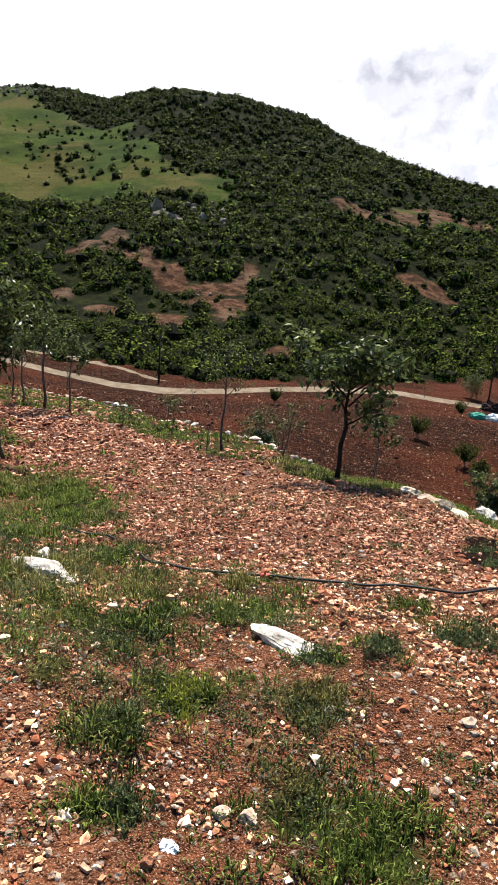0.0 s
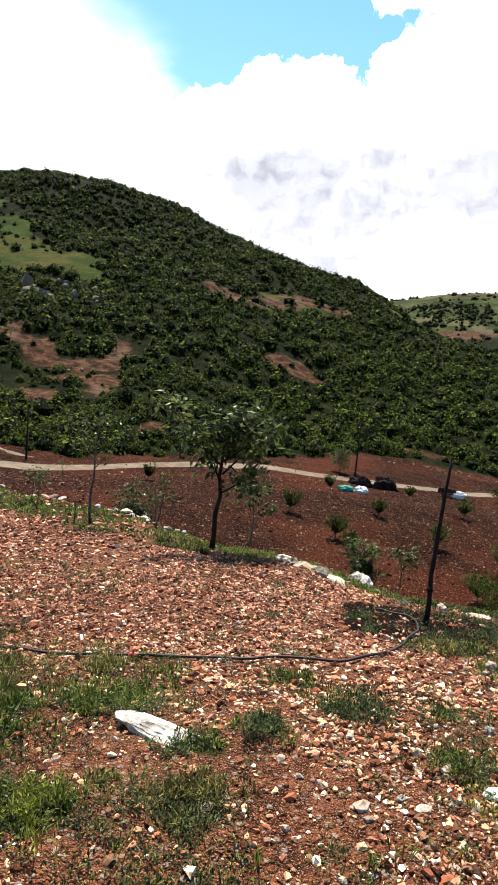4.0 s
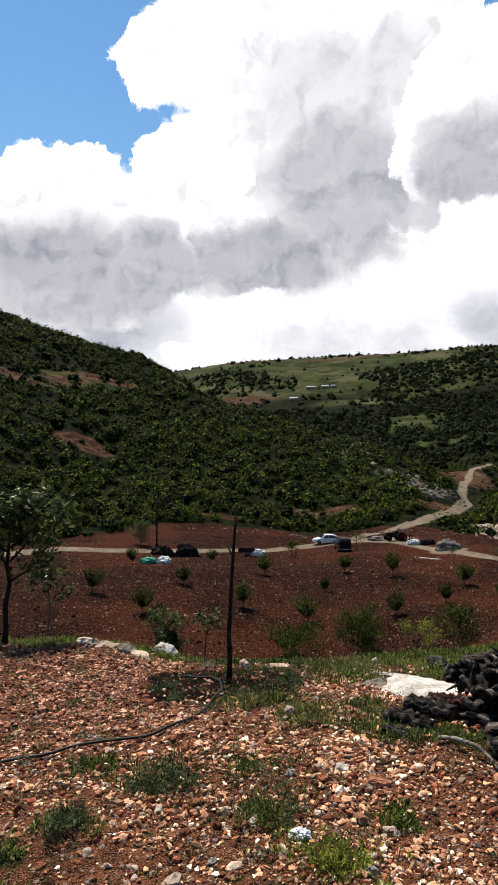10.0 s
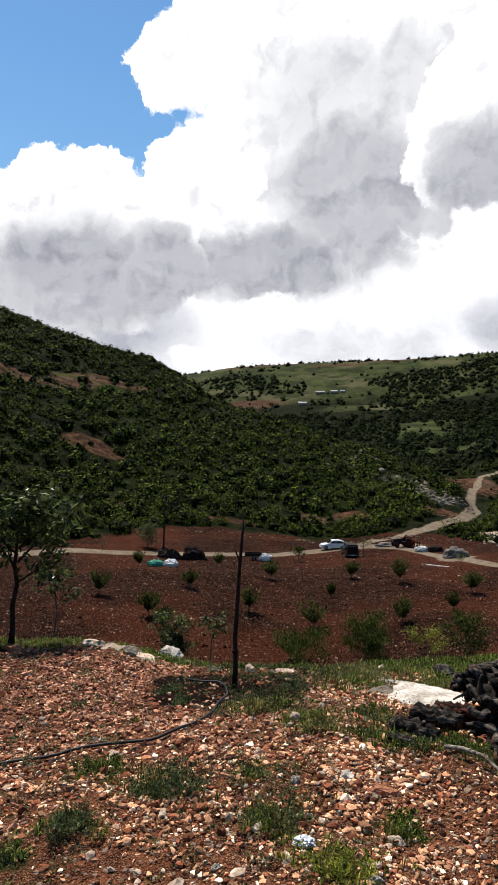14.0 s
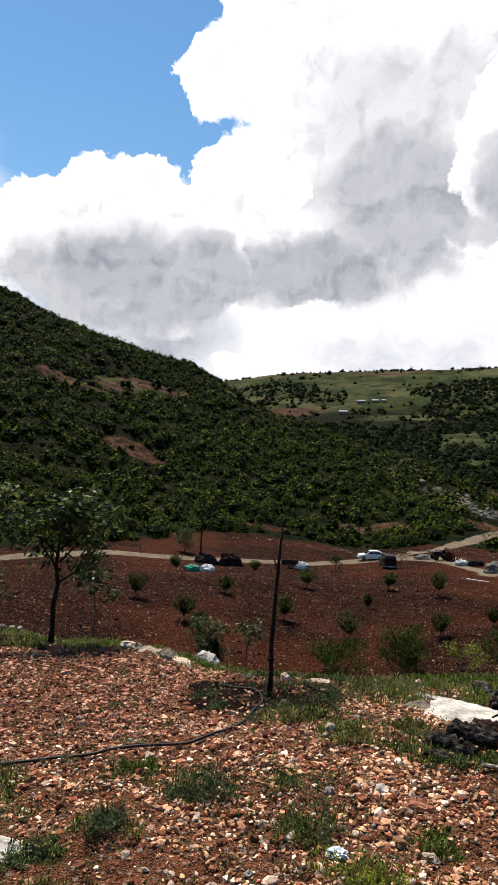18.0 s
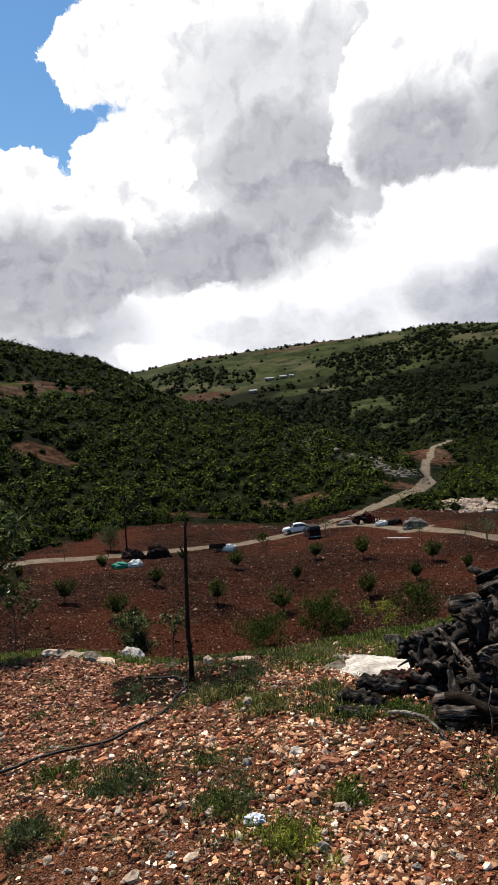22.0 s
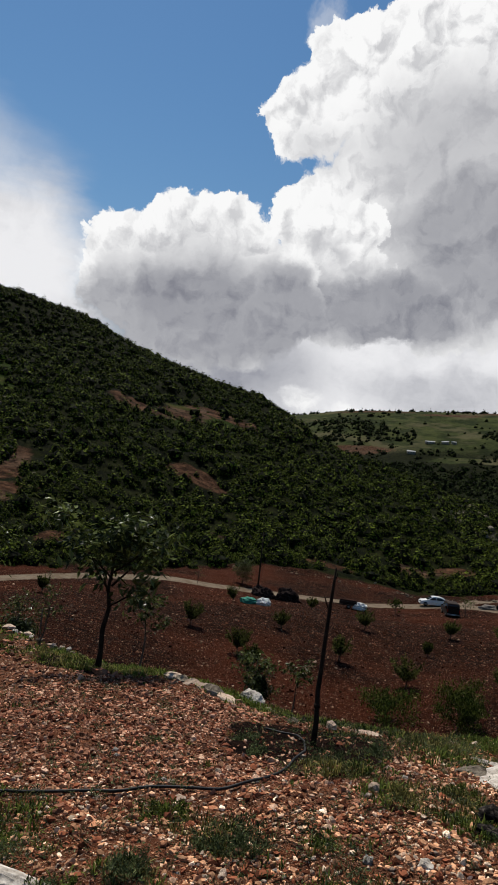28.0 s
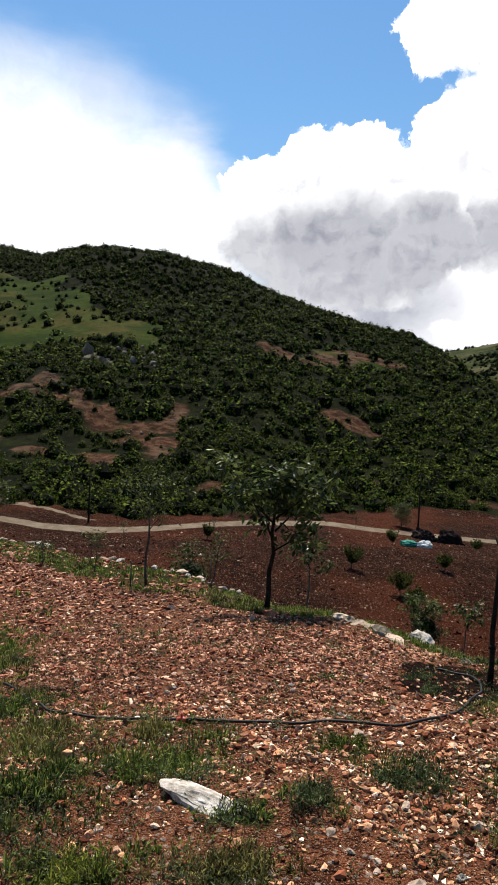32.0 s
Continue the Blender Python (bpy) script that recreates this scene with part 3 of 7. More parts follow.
def height(x, y):
    """The ground's height at a place of the plan."""
    x, y = np.atleast_1d(np.asarray(x, float)), np.atleast_1d(np.asarray(y, float))
    az, rad = np.degrees(np.arctan2(x, y)), np.hypot(x, y)
    edge, road = np.interp(az, EDGE[0], EDGE[1]), np.interp(az, ROAD[0], ROAD[1])
    foot, crest = np.interp(az, BASE[0], BASE[1]), np.interp(az, CREST[0], CREST[1])
    on_road = 1 - step(2.4, 3.6, np.abs(rad - road))
    z = base_height(x, y)
    z = z - 4.0 * np.exp(-((rad / crest - 1) / 0.25) ** 2) * (1 - step(-6, 4, az)) * step(-120, -70, az)
    near = 1 - step(edge, edge + 6, rad)
    z = z + near * (0.045 * rough(x, y, 0.9, 3, 3) + 0.016 * rough(x, y, 0.14, 9, 3) + 0.010 * np.abs(rough(x, y, 0.05, 31, 2)))
    mid = step(edge + 1, edge + 8, rad) * (1 - step(road - 6, road, rad))
    z = z + mid * (0.22 * rough(x, y, 6, 17, 3) + 0.07 * rough(x, y, 0.9, 19, 2))
    hill = step(foot + 6, foot + 60, rad)
    calm = 1 - 0.85 * np.exp(-((rad / crest - 1) / 0.16) ** 2)
    z = z + hill * calm * (1 - 0.55 * MEADOW(x, y)) * (1 - step(crest + 60, crest + 200, rad)) * np.minimum(rad * 0.012, 4) * rough(x, y, 38, 41, 5, 0.55)
    z = z + hill * step(crest + 60, crest + 250, rad) * (6 * rough(x, y, 170, 43, 4, 0.5)) * (1 - 0.8 * step(1150, 1350, rad))
    z = z + (1 - on_road) * (1 - near) * (1 - mid) * (1 - hill) * 0.2 * rough(x, y, 3, 23, 3)
    return z


def place(x, y, sink=0.0):
    return Vector((x, y, float(height(x, y)[0]) - sink))

# ---- the ground: one sheet from underfoot to the horizon ----
def oval(x, y, cx, cy, rx, ry, turn=0.0):
    """1 inside an oval patch of the plan, falling to 0 past its rim."""
    c, s = math.cos(radians(turn)), math.sin(radians(turn))
    u, v = (x - cx) * c + (y - cy) * s, -(x - cx) * s + (y - cy) * c
    return np.clip(1.5 - np.hypot(u / rx, v / ry), 0, 1)


def covers(x, y):
    """How far each kind of surface covers the ground at places of the plan."""
    az, rad = np.degrees(np.arctan2(x, y)), np.hypot(x, y)
    edge, road = np.interp(az, EDGE[0], EDGE[1]), np.interp(az, ROAD[0], ROAD[1])
    foot, crest = np.interp(az, BASE[0], BASE[1]), np.interp(az, CREST[0], CREST[1])
    c = {}
    c["brown"] = step(edge + 1.0, edge + 3.5, rad)
    lane = np.minimum(np.abs(rad - road + 0.5 * rough(x, y, 7, 5, 2)), way_off(x, y, UPPER_ROAD) + 0.35)
    berm = (1 - step(0.35, 0.9, way_off(x, y, BERM) + 0.3 * rough(x, y, 2, 8, 2)))
    c["dust"] = np.maximum((1 - step(0.8, 2.5, lane)) * step(-61.5, -59.5, az), np.maximum(YARD(x, y), berm))
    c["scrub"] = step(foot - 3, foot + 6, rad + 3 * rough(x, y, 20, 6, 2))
    c["meadow"] = MEADOW(x, y)
    c["heath"] = step(480, 620, rad) * np.clip(0.25 + MEADOW(x, y), 0, 1)
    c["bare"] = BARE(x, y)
    c["pale"] = PALE(x, y)
    c["wet"] = np.clip(WET(x, y) * 1.7, 0, 1)
    c["turf"] = 0.72 * turf_cover(x, y)
    c["ash"] = ashen(x, y)
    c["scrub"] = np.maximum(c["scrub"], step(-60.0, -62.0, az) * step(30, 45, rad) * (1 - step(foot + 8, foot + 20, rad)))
    return c


def ashen(x, y):
    """Where pale limestone grit takes the place of the red stones."""
    az, rad = np.degrees(np.arctan2(x, y)), np.hypot(x, y)
    return step(-53, -63, az + 7 * rough(x, y, 0.5, 103, 3)) * (1 - step(3.2, 3.9, rad)) * step(-175, -150, az)


def union(spots):
    def whole(x, y):
        total = 0 * x
        for s in spots:
            total = np.maximum(total, oval(x, y, *s))
        return total
    return whole


def way_off(x, y, points):
    """Distance from a way through points of the plan."""
    best = 0 * x + 1e9
    for (ax, ay), (bx, by) in zip(points, points[1:]):
        t = np.clip(((x - ax) * (bx - ax) + (y - ay) * (by - ay)) / ((bx - ax) ** 2 + (by - ay) ** 2), 0, 1)
        best = np.minimum(best, np.hypot(x - ax - t * (bx - ax), y - ay - t * (by - ay)))
    return best


BERM = [(-73, 60), (-66.5, 65.3), (-62, 66.7), (-56.2, 66.6), (-50, 65.8)]
UPPER_ROAD = [(12, 109), (21.3, 120), (29.5, 134.5), (38.8, 148.6), (46, 164.8), (50.7, 187.4), (61.4, 225.5), (71, 252), (95, 322), (116, 372)]
# plan ovals: centre, half sizes, turn
MEADOW_SPOTS = union([(-72, 198, 9, 5, 0), (-64, 221, 14, 6, 0),
                (-34, 268, 10, 5, 0), (40, 1180, 420, 180, 0), (330, 1150, 220, 190, 0), (150, 761, 40, 30, 0), (134, 563, 30, 18, 0), (116, 905, 60, 18, 0), (215, 930, 50, 14, 0), (142, 714, 34, 60, 10), (190, 560, 44, 22, 0)])
# the open pasture on the hill's shoulder, as a ring of plan points
PASTURE = [(-247, 100), (-233, 114), (-215, 126), (-183, 141), (-158, 143), (-136, 150), (-129, 161), (-114, 165), (-92, 165), (-96, 176), (-125, 184), (-154, 197), (-217, 236), (-256, 245), (-300, 275), (-360, 350), (-520, 260), (-520, 90)]
BARE = union([(-107, 122, 5, 9, 40), (-97, 120, 5, 9, 40), (-87, 117, 5, 8, 40), (-78, 115, 6, 8, 40), (-69, 110, 6, 9, 0), (-76, 126, 4, 12, 25), (-205, 140, 16, 7, -20), (-166, 124, 12, 5, -20),
              (-160, 92, 5, 5, 0), (-135, 85, 6, 7, 0), (-140, 108, 7, 5, 0), (-111, 115, 4, 7, 20), (-73, 97, 5, 4, 0), (-97, 94.5, 6, 4, -30), (-83, 92, 4, 3, 0), (-50, 98, 3, 4, 0),
              (-97, 66, 6, 3, -25), (-47, 163, 7, 4, 0), (-64, 219, 6, 3, 0), (-32, 132, 4, 2, 0)])
BARE_EAST = union([(42, 122, 5, 11, 0), (6, 142, 4, 4, 0), (14.5, 143, 5, 4, 0), (34, 150, 5, 4, 0), (64, 252, 12, 28, 0), (-10, 127, 5, 2, 0), (-62, 965, 62, 26, 0), (-78, 200, 11, 5.5, 0), (-70, 214, 8, 5, 0), (-62, 228, 10.5, 6.5, 0), (-47, 161, 8, 4, 0), (-51, 225, 6, 3, 0), (95, 1240, 60, 16, 0), (-40, 1290, 80, 20, 0), (210, 1270, 90, 18, 0)])
_bare_west = BARE


def MEADOW(x, y):
    inside = np.zeros(np.shape(x), bool)
    for (ax, ay), (bx, by) in zip(PASTURE, PASTURE[1:] + PASTURE[:1]):
        inside ^= ((ay > y) != (by > y)) & (x < (bx - ax) * (y - ay) / (by - ay + 1e-9) + ax)
    rim = way_off(x, y, PASTURE + PASTURE[:1]) * np.where(inside, 1, -1) + 9 * rough(x, y, 24, 58, 4)
    return np.maximum(step(-5, 5, rim), MEADOW_SPOTS(x, y))


def BARE(x, y):
    return np.maximum(np.clip(_bare_west(x, y) - 0.24 + 0.28 * rough(x, y, 5, 59, 3), 0, 1) * (_bare_west(x, y) > 0), BARE_EAST(x, y))


PALE = union([(24, 206, 3, 6, 0), (31, 186, 4, 7, 0), (34, 171, 3, 5, 0), (26.5, 168, 3, 4, 0), (38, 163, 3, 4, 0), (-115, 151, 5, 5, 0), (300, 1330, 60, 40, 0)])
YARD = union([(16, 106.5, 6, 2, 0), (23.5, 92.5, 2.5, 2.5, 20)])
WET = union([(-0.40, 5.38, 0.55, 0.58, 0), (-0.75, 5.75, 0.3, 0.25, 0), (-0.1, 5.75, 0.25, 0.25, 0), (-3.3, 7.95, 0.6, 0.4, 0)])
CLUMPS = union([(-3.1, 2.5, 0.55, 1.05, 45), (-2.3, 2.2, 0.6, 0.45, 30), (-2.6, 2.9, 0.5, 0.9, 50), (-4.1, 3.2, 0.7, 1.1, 50), (-5.4, 4.7, 0.8, 1.6, 48), (-7.0, 6.1, 0.7, 1.7, 48), (-1.5, 2.0, 0.26, 0.22, 0),
                (-0.55, 1.7, 0.3, 0.28, 0), (-0.8, 1.75, 0.3, 0.3, 0), (-1.7, 2.95, 0.35, 0.2, 20), (-1.6, 1.63, 0.22, 0.16, 0), (-1.27, 1.33, 0.14, 0.14, 0), (-1.0, 2.3, 0.2, 0.25, 0), (0.25, 4.25, 0.22, 0.26, 0),
                (0.65, 4.35, 0.20, 0.30, 0), (-0.5, 3.33, 0.2, 0.14, 0)])
CLUMPS_EAST = union([(0.22, 2.62, 0.13, 0.12, 0), (-0.92, 3.53, 0.2, 0.09, 0), (-0.9, 2.87, 0.16, 0.13, 0), (-1.8, 0.55, 0.28, 0.2, 0), (0.9, 6.2, 0.9, 0.7, 0), (-0.15, 4.6, 0.28, 0.2, 0), (0.55, 2.95, 0.14, 0.1, 0),
                     (-0.05, 2.95, 0.14, 0.12, 0), (0.6, 3.9, 0.2, 0.2, 0), (1.05, 3.75, 0.3, 0.25, 0), (-0.62, 3.25, 0.15, 0.12, 0), (-1.1, 2.65, 0.2, 0.1, 0), (-4.2, 1.9, 0.7, 0.5, 0), (1.6, 6.4, 0.8, 0.5, 0), (-1.9, 1.75, 0.22, 0.14, 20)])


def turf_cover(x, y):
    """Where grass and weeds grow on and round the terrace."""
    az, rad = np.degrees(np.arctan2(x, y)), np.hypot(x, y)
    edge = np.interp(az, EDGE[0], EDGE[1])
    band = np.exp(-((rad - edge - 0.1) / (0.55 + 0.03 * edge)) ** 2) * step(-62, -56, az) * (1 - step(22, 28, az)) * (0.75 + 0.5 * rough(x, y, 1.5, 77, 2))
    verge = np.interp(rad, [3, 4.2, 5, 7.1, 9.9, 13.2, 22, 34], [-41, -39, -39.4, -42.3, -44.8, -50, -54.5, -57])
    hem = np.interp(az, [-75, -60, -52, -44, -39], [4.3, 3.9, 3.3, 2.9, 2.9])
    bank = step(verge + 1, verge - 1.5, az + 2.5 * rough(x, y, 1.2, 71, 2)) * step(hem, hem + 0.6, rad + 0.4 * rough(x, y, 0.8, 72, 2)) * (1 - step(30, 60, rad)) * (0.75 + 0.5 * rough(x, y, 1.3, 73, 3))
    bank = bank * step(-180, -120, az)
    start = np.interp(az, [-54, -47, -42, -33, -29, -22, -15], [0.6, 0.64, 0.69, 0.73, 0.78, 0.88, 0.97])
    strip = step(start - 0.03, start + 0.04, rad / edge + 0.03 * rough(x, y, 1.5, 78, 2)) * (1 - step(1.0, 1.1, rad / edge)) * step(-60, -56, az) * (1 - step(-17, -13, az)) * (0.8 + 0.4 * rough(x, y, 1.2, 80, 2))
    band = np.maximum(band, strip)
    lush = np.maximum(CLUMPS(x, y), CLUMPS_EAST(x, y)) * (0.8 + 0.35 * rough(x, y, 0.4, 75, 2))
    thin = 0.75 * np.clip(rough(x, y, 0.42, 79, 3) - 0.12, 0, 1) * (rad < 4.6) + 0.30 * np.clip(rough(x, y, 0.7, 79, 3) - 0.25, 0, 1) * (rad < edge)
    below = step(edge + 0.3, edge + 1.5, rad) * (1 - step(edge + 4, edge + 9, rad)) * np.clip(0.35 + 0.9 * rough(x, y, 2.5, 81, 3), 0, 1) * step(-70, -50, az) * (1 - step(26, 40, az))
    return np.clip(np.maximum.reduce([band, bank, lush, thin, below]), 0, 1)


def ground_sheet():
    bearings = np.radians(np.concatenate([np.arange(-180, -76, 2.0), np.arange(-76, 30, 0.32), np.arange(30, 180, 2.0)]))
    radii = np.concatenate([[0.0], 0.35 * np.exp(np.linspace(0, math.log(4650 / 0.35), 540))])
    radii = np.unique(np.concatenate([radii, np.arange(66, 300, 0.8)]))
    rr, aa = np.meshgrid(radii, bearings, indexing="ij")
    x, y = (rr * np.sin(aa)).ravel(), (rr * np.cos(aa)).ravel()
    z = height(x, y)
    na, nr = len(bearings), len(radii)
    i, j = np.meshgrid(np.arange(nr - 1), np.arange(na), indexing="ij")
    k = (j + 1) % na
    quads = np.stack([i * na + j, i * na + k, (i + 1) * na + k, (i + 1) * na + j], -1).reshape(-1, 4)[:, ::-1]
    me = bpy.data.meshes.new("ground")
    me.vertices.add(len(x))
    me.vertices.foreach_set("co", np.stack([x, y, z], -1).ravel())
    me.loops.add(quads.size)
    me.loops.foreach_set("vertex_index", quads.ravel())
    me.polygons.add(len(quads))
    me.polygons.foreach_set("loop_start", np.arange(0, quads.size, 4))
    me.polygons.foreach_set("use_smooth", np.ones(len(quads), bool))
    me.update()
    for key, value in covers(x, y).items():
        me.attributes.new(key, "FLOAT", "POINT").data.foreach_set("value", value)
    me.materials.append(EARTH)
    return tagged(new("ground", me), "red stony earth, rough turf and scrub-covered hillsides", "ground", kind="structure")


ground_sheet()

# ---- helpers for meshes ----


def sheet(name, verts, faces, smooth=False):
    """A mesh from arrays of corners and of faces that all have the same number of corners."""
    verts, faces = np.asarray(verts, float), np.asarray(faces, int)
    me = bpy.data.meshes.new(name)
    me.vertices.add(len(verts))
    me.vertices.foreach_set("co", verts.ravel())
    me.loops.add(faces.size)
    me.loops.foreach_set("vertex_index", faces.ravel())
    me.polygons.add(len(faces))
    me.polygons.foreach_set("loop_start", np.arange(0, faces.size, faces.shape[1]))
    me.polygons.foreach_set("use_smooth", np.full(len(faces), smooth))
    me.update(calc_edges=True)
    return me


def part(name, data, mat, parent=None, label="", smooth=True):
    """One mesh object, from a bmesh or a mesh, under a thing or a part."""
    if isinstance(data, bmesh.types.BMesh):
        me = bpy.data.meshes.new(name)
        data.to_mesh(me)
        data.free()
        for p in me.polygons:
            p.use_smooth = smooth
    else:
        me = data
    if not me.materials:
        me.materials.append(mat)
    ob = new(name, me)
    ob.parent = parent
    return tagged(ob, label)


def thing(name, at, label, category, group="", turn=0.0, tilt=(0, 0)):
    ob = new(name)
    ob.empty_display_size = 0.2
    ob.matrix_world = pose(*at, tilt[0], tilt[1], turn)
    return tagged(ob, label, category, group)


def tube(points, radii, sides=7, wobble=0.0, rng=None, cap=True, ridge=0.0):
    """A bent, tapering tube through points: corners and four-cornered faces."""
    points = [Vector(p) for p in points]
    verts, faces = [], []
    side = Vector((1, 0.13, 0.07)).normalized()
    ridges = [1 + (rng.uniform(-ridge, ridge) if ridge else 0) for _ in range(sides)]
    for k, p in enumerate(points):
        way = (points[min(k + 1, len(points) - 1)] - points[max(k - 1, 0)]).normalized()
        side = (side - way * side.dot(way))
        side = side.normalized() if side.length > 1e-4 else way.orthogonal().normalized()
        up = way.cross(side)
        for j in range(sides):
            a = 2 * math.pi * j / sides
            r = radii[k] * ridges[j] * (1 + (rng.uniform(-wobble, wobble) if wobble else 0))
            verts.append(p + (side * math.cos(a) + up * math.sin(a)) * r)
    for k in range(len(points) - 1):
        for j in range(sides):
            a, b = k * sides + j, k * sides + (j + 1) % sides
            faces.append((a, b, b + sides, a + sides))
    if cap:
        for end, flip in ((0, True), (len(points) - 1, False)):
            verts.append(points[end])
            c = len(verts) - 1
            for j in range(0, sides, 1):
                a, b = end * sides + j, end * sides + (j + 1) % sides
                faces.append((c, b, a, a) if flip else (c, a, b, b))
    return verts, faces


def tube_mesh(name, *args, **more):
    verts, faces = tube(*args, **more)
    me = bpy.data.meshes.new(name)
    me.from_pydata(verts, [], [f[:3] if f[2] == f[3] else f for f in faces])
    for p in me.polygons:
        p.use_smooth = True
    return me


def boulder(rng, size, lumps=0.28, detail=3, flat_base=True):
    """A weathered rock: a ball pushed about by noise at two sizes, cut off below."""
    bm = bmesh.new()
    bmesh.ops.create_icosphere(bm, subdivisions=detail, radius=0.5)
    shift = Vector((rng.uniform(-50, 50), rng.uniform(-50, 50), rng.uniform(-50, 50)))
    flats = [(Vector((rng.gauss(0, 1), rng.gauss(0, 1), rng.gauss(0, 1))).normalized(), rng.uniform(0.27, 0.42)) for _ in range(11)]
    for v in bm.verts:
        d = v.co.normalized()
        k = 1 + lumps * noise.noise(d * 1.6 + shift) * 1.6 + lumps * 0.6 * noise.noise(d * 4 + shift) + lumps * 0.25 * noise.noise(d * 9 + shift)
        v.co = d * 0.5 * k
        for cut, far in flats:
            over = v.co.dot(cut) - far * (1 + 0.10 * noise.noise(d * 6 + shift))
            if over > 0:
                v.co -= cut * over * 0.9
        if flat_base and v.co.z < -0.28:
            v.co.z = -0.28
    bmesh.ops.scale(bm, vec=size, verts=bm.verts)
    return bm


def rock(at, size, mat, label, turn=0.0, tilt=(0, 0), sink=0.25, lumps=0.28, name="rock", group="rocks on the terrace", detail=4):
    rng = random.Random(int(at[0] * 1000) * 7 + int(at[1] * 1000))
    ob = part(name, boulder(rng, size, lumps, detail), mat, smooth=False)
    p = place(*at)
    ob.matrix_world = pose(p.x, p.y, p.z + size[2] * (0.28 - sink), tilt[0], tilt[1], turn)
    return tagged(ob, label, "rock", group)


ICO = None


def ico_base():
    global ICO
    if ICO is None:
        bm = bmesh.new()
        bmesh.ops.create_icosphere(bm, subdivisions=1, radius=1.0)
        bm.verts.ensure_lookup_table()
        ICO = np.array([v.co[:] for v in bm.verts]), np.array([[v.index for v in f.verts] for f in bm.faces])
        bm.free()
    return ICO


def turns(rng, n):
    """Random turns as 3 x 3 matrices."""
    q = rng.normal(size=(n, 4))
    q /= np.linalg.norm(q, axis=1, keepdims=True)
    w, x, y, z = q.T
    return np.stack([1 - 2 * (y * y + z * z), 2 * (x * y - z * w), 2 * (x * z + y * w), 2 * (x * y + z * w), 1 - 2 * (x * x + z * z), 2 * (y * z - x * w),
                     2 * (x * z - y * w), 2 * (y * z + x * w), 1 - 2 * (x * x + y * y)], -1).reshape(n, 3, 3)


CUBE = (np.array([(x, y, z) for x in (-1, 1) for y in (-1, 1) for z in (-1, 1)], float) * 0.66,
        np.array([(0, 1, 3), (0, 3, 2), (4, 6, 7), (4, 7, 5), (0, 4, 5), (0, 5, 1), (2, 3, 7), (2, 7, 6), (0, 2, 6), (0, 6, 4), (1, 5, 7), (1, 7, 3)]))


def pebbles(rng, x, y, z, size, plain=False):
    """Angular stones, each its own shape and lie, with chipped flats."""
    base, faces = CUBE if plain else ico_base()
    n = len(x)
    v = base[None] * rng.uniform(0.7, 1.25, (n, len(base), 1))
    for _ in range(0 if plain else 4):
        cut = rng.normal(size=(n, 1, 3))
        cut /= np.linalg.norm(cut, axis=2, keepdims=True)
        over = np.maximum((v * cut).sum(2, keepdims=True) - rng.uniform(0.35, 0.75, (n, 1, 1)), 0)
        v = v - over * cut
    if plain:
        v = v + rng.normal(0, 0.24, v.shape)
    v = v * np.stack([rng.uniform(0.75, 1.4, n), rng.uniform(0.6, 1.0, n), rng.uniform(0.4, 0.85, n)], -1)[:, None]
    lean = turns(rng, n)
    yaw = rng.uniform(0, 2 * np.pi, n)
    spin = np.zeros((n, 3, 3))
    spin[:, 0, 0], spin[:, 0, 1], spin[:, 1, 0], spin[:, 1, 1], spin[:, 2, 2] = np.cos(yaw), -np.sin(yaw), np.sin(yaw), np.cos(yaw), 1
    mild = np.where(rng.random(n)[:, None, None] < 0.45, lean, spin)
    v = np.einsum("nij,nkj->nki", mild, v) * size[:, None, None]
    v += np.stack([x, y, z + size * 0.18], -1)[:, None]
    f = faces[None] + (np.arange(n) * len(base))[:, None, None]
    return v.reshape(-1, 3), f.reshape(-1, 3)


def blades(rng, x, y, z, length, width, bend, a):
    """Bent blades of grass: a tapering strip of three pieces each, leaning towards the angle a."""
    n = len(x)
    out = np.stack([np.cos(a), np.sin(a), 0 * a], -1)
    side = np.stack([-np.sin(a), np.cos(a), 0 * a], -1) * (width * 0.5)[:, None]
    foot = np.stack([x, y, z - 0.004], -1)
    up = np.array([0, 0, 1.0])
    p1 = foot + (out * np.sin(bend * 0.5)[:, None] + up * np.cos(bend * 0.5)[:, None]) * (length * 0.55)[:, None]
    p2 = p1 + (out * np.sin(bend * 1.3)[:, None] + up * np.cos(bend * 1.3)[:, None]) * (length * 0.45)[:, None]
    v = np.stack([foot - side * 0.6, foot + side * 0.6, p1 + side, p1 - side, p2], 1).reshape(-1, 3)
    k = (np.arange(n) * 5)[:, None]
    f = np.concatenate([k + [0, 1, 2], k + [0, 2, 3], k + [3, 2, 4]], 1).reshape(-1, 3)
    return v, f


def tufts(rng, x, y, count, reach, length, width, spread=1.0):
    """Tufts of blades that fan out from their middles."""
    n = len(x)
    a, d = rng.uniform(0, 2 * np.pi, (n, count)), np.abs(rng.normal(0, 1, (n, count)))
    bx, by = x[:, None] + np.cos(a) * d * reach[:, None] * 0.5, y[:, None] + np.sin(a) * d * reach[:, None] * 0.5
    bend = np.clip(0.25 + 0.65 * d * spread + rng.normal(0, 0.3, d.shape), 0.05, 1.9)
    size = length[:, None] * rng.uniform(0.55, 1.25, d.shape)
    bx, by = bx.ravel(), by.ravel()
    return blades(rng, bx, by, height(bx, by), size.ravel(), np.repeat(width, count) * rng.uniform(0.7, 1.3, n * count), bend.ravel(), (a + rng.normal(0, 0.5, a.shape)).ravel())


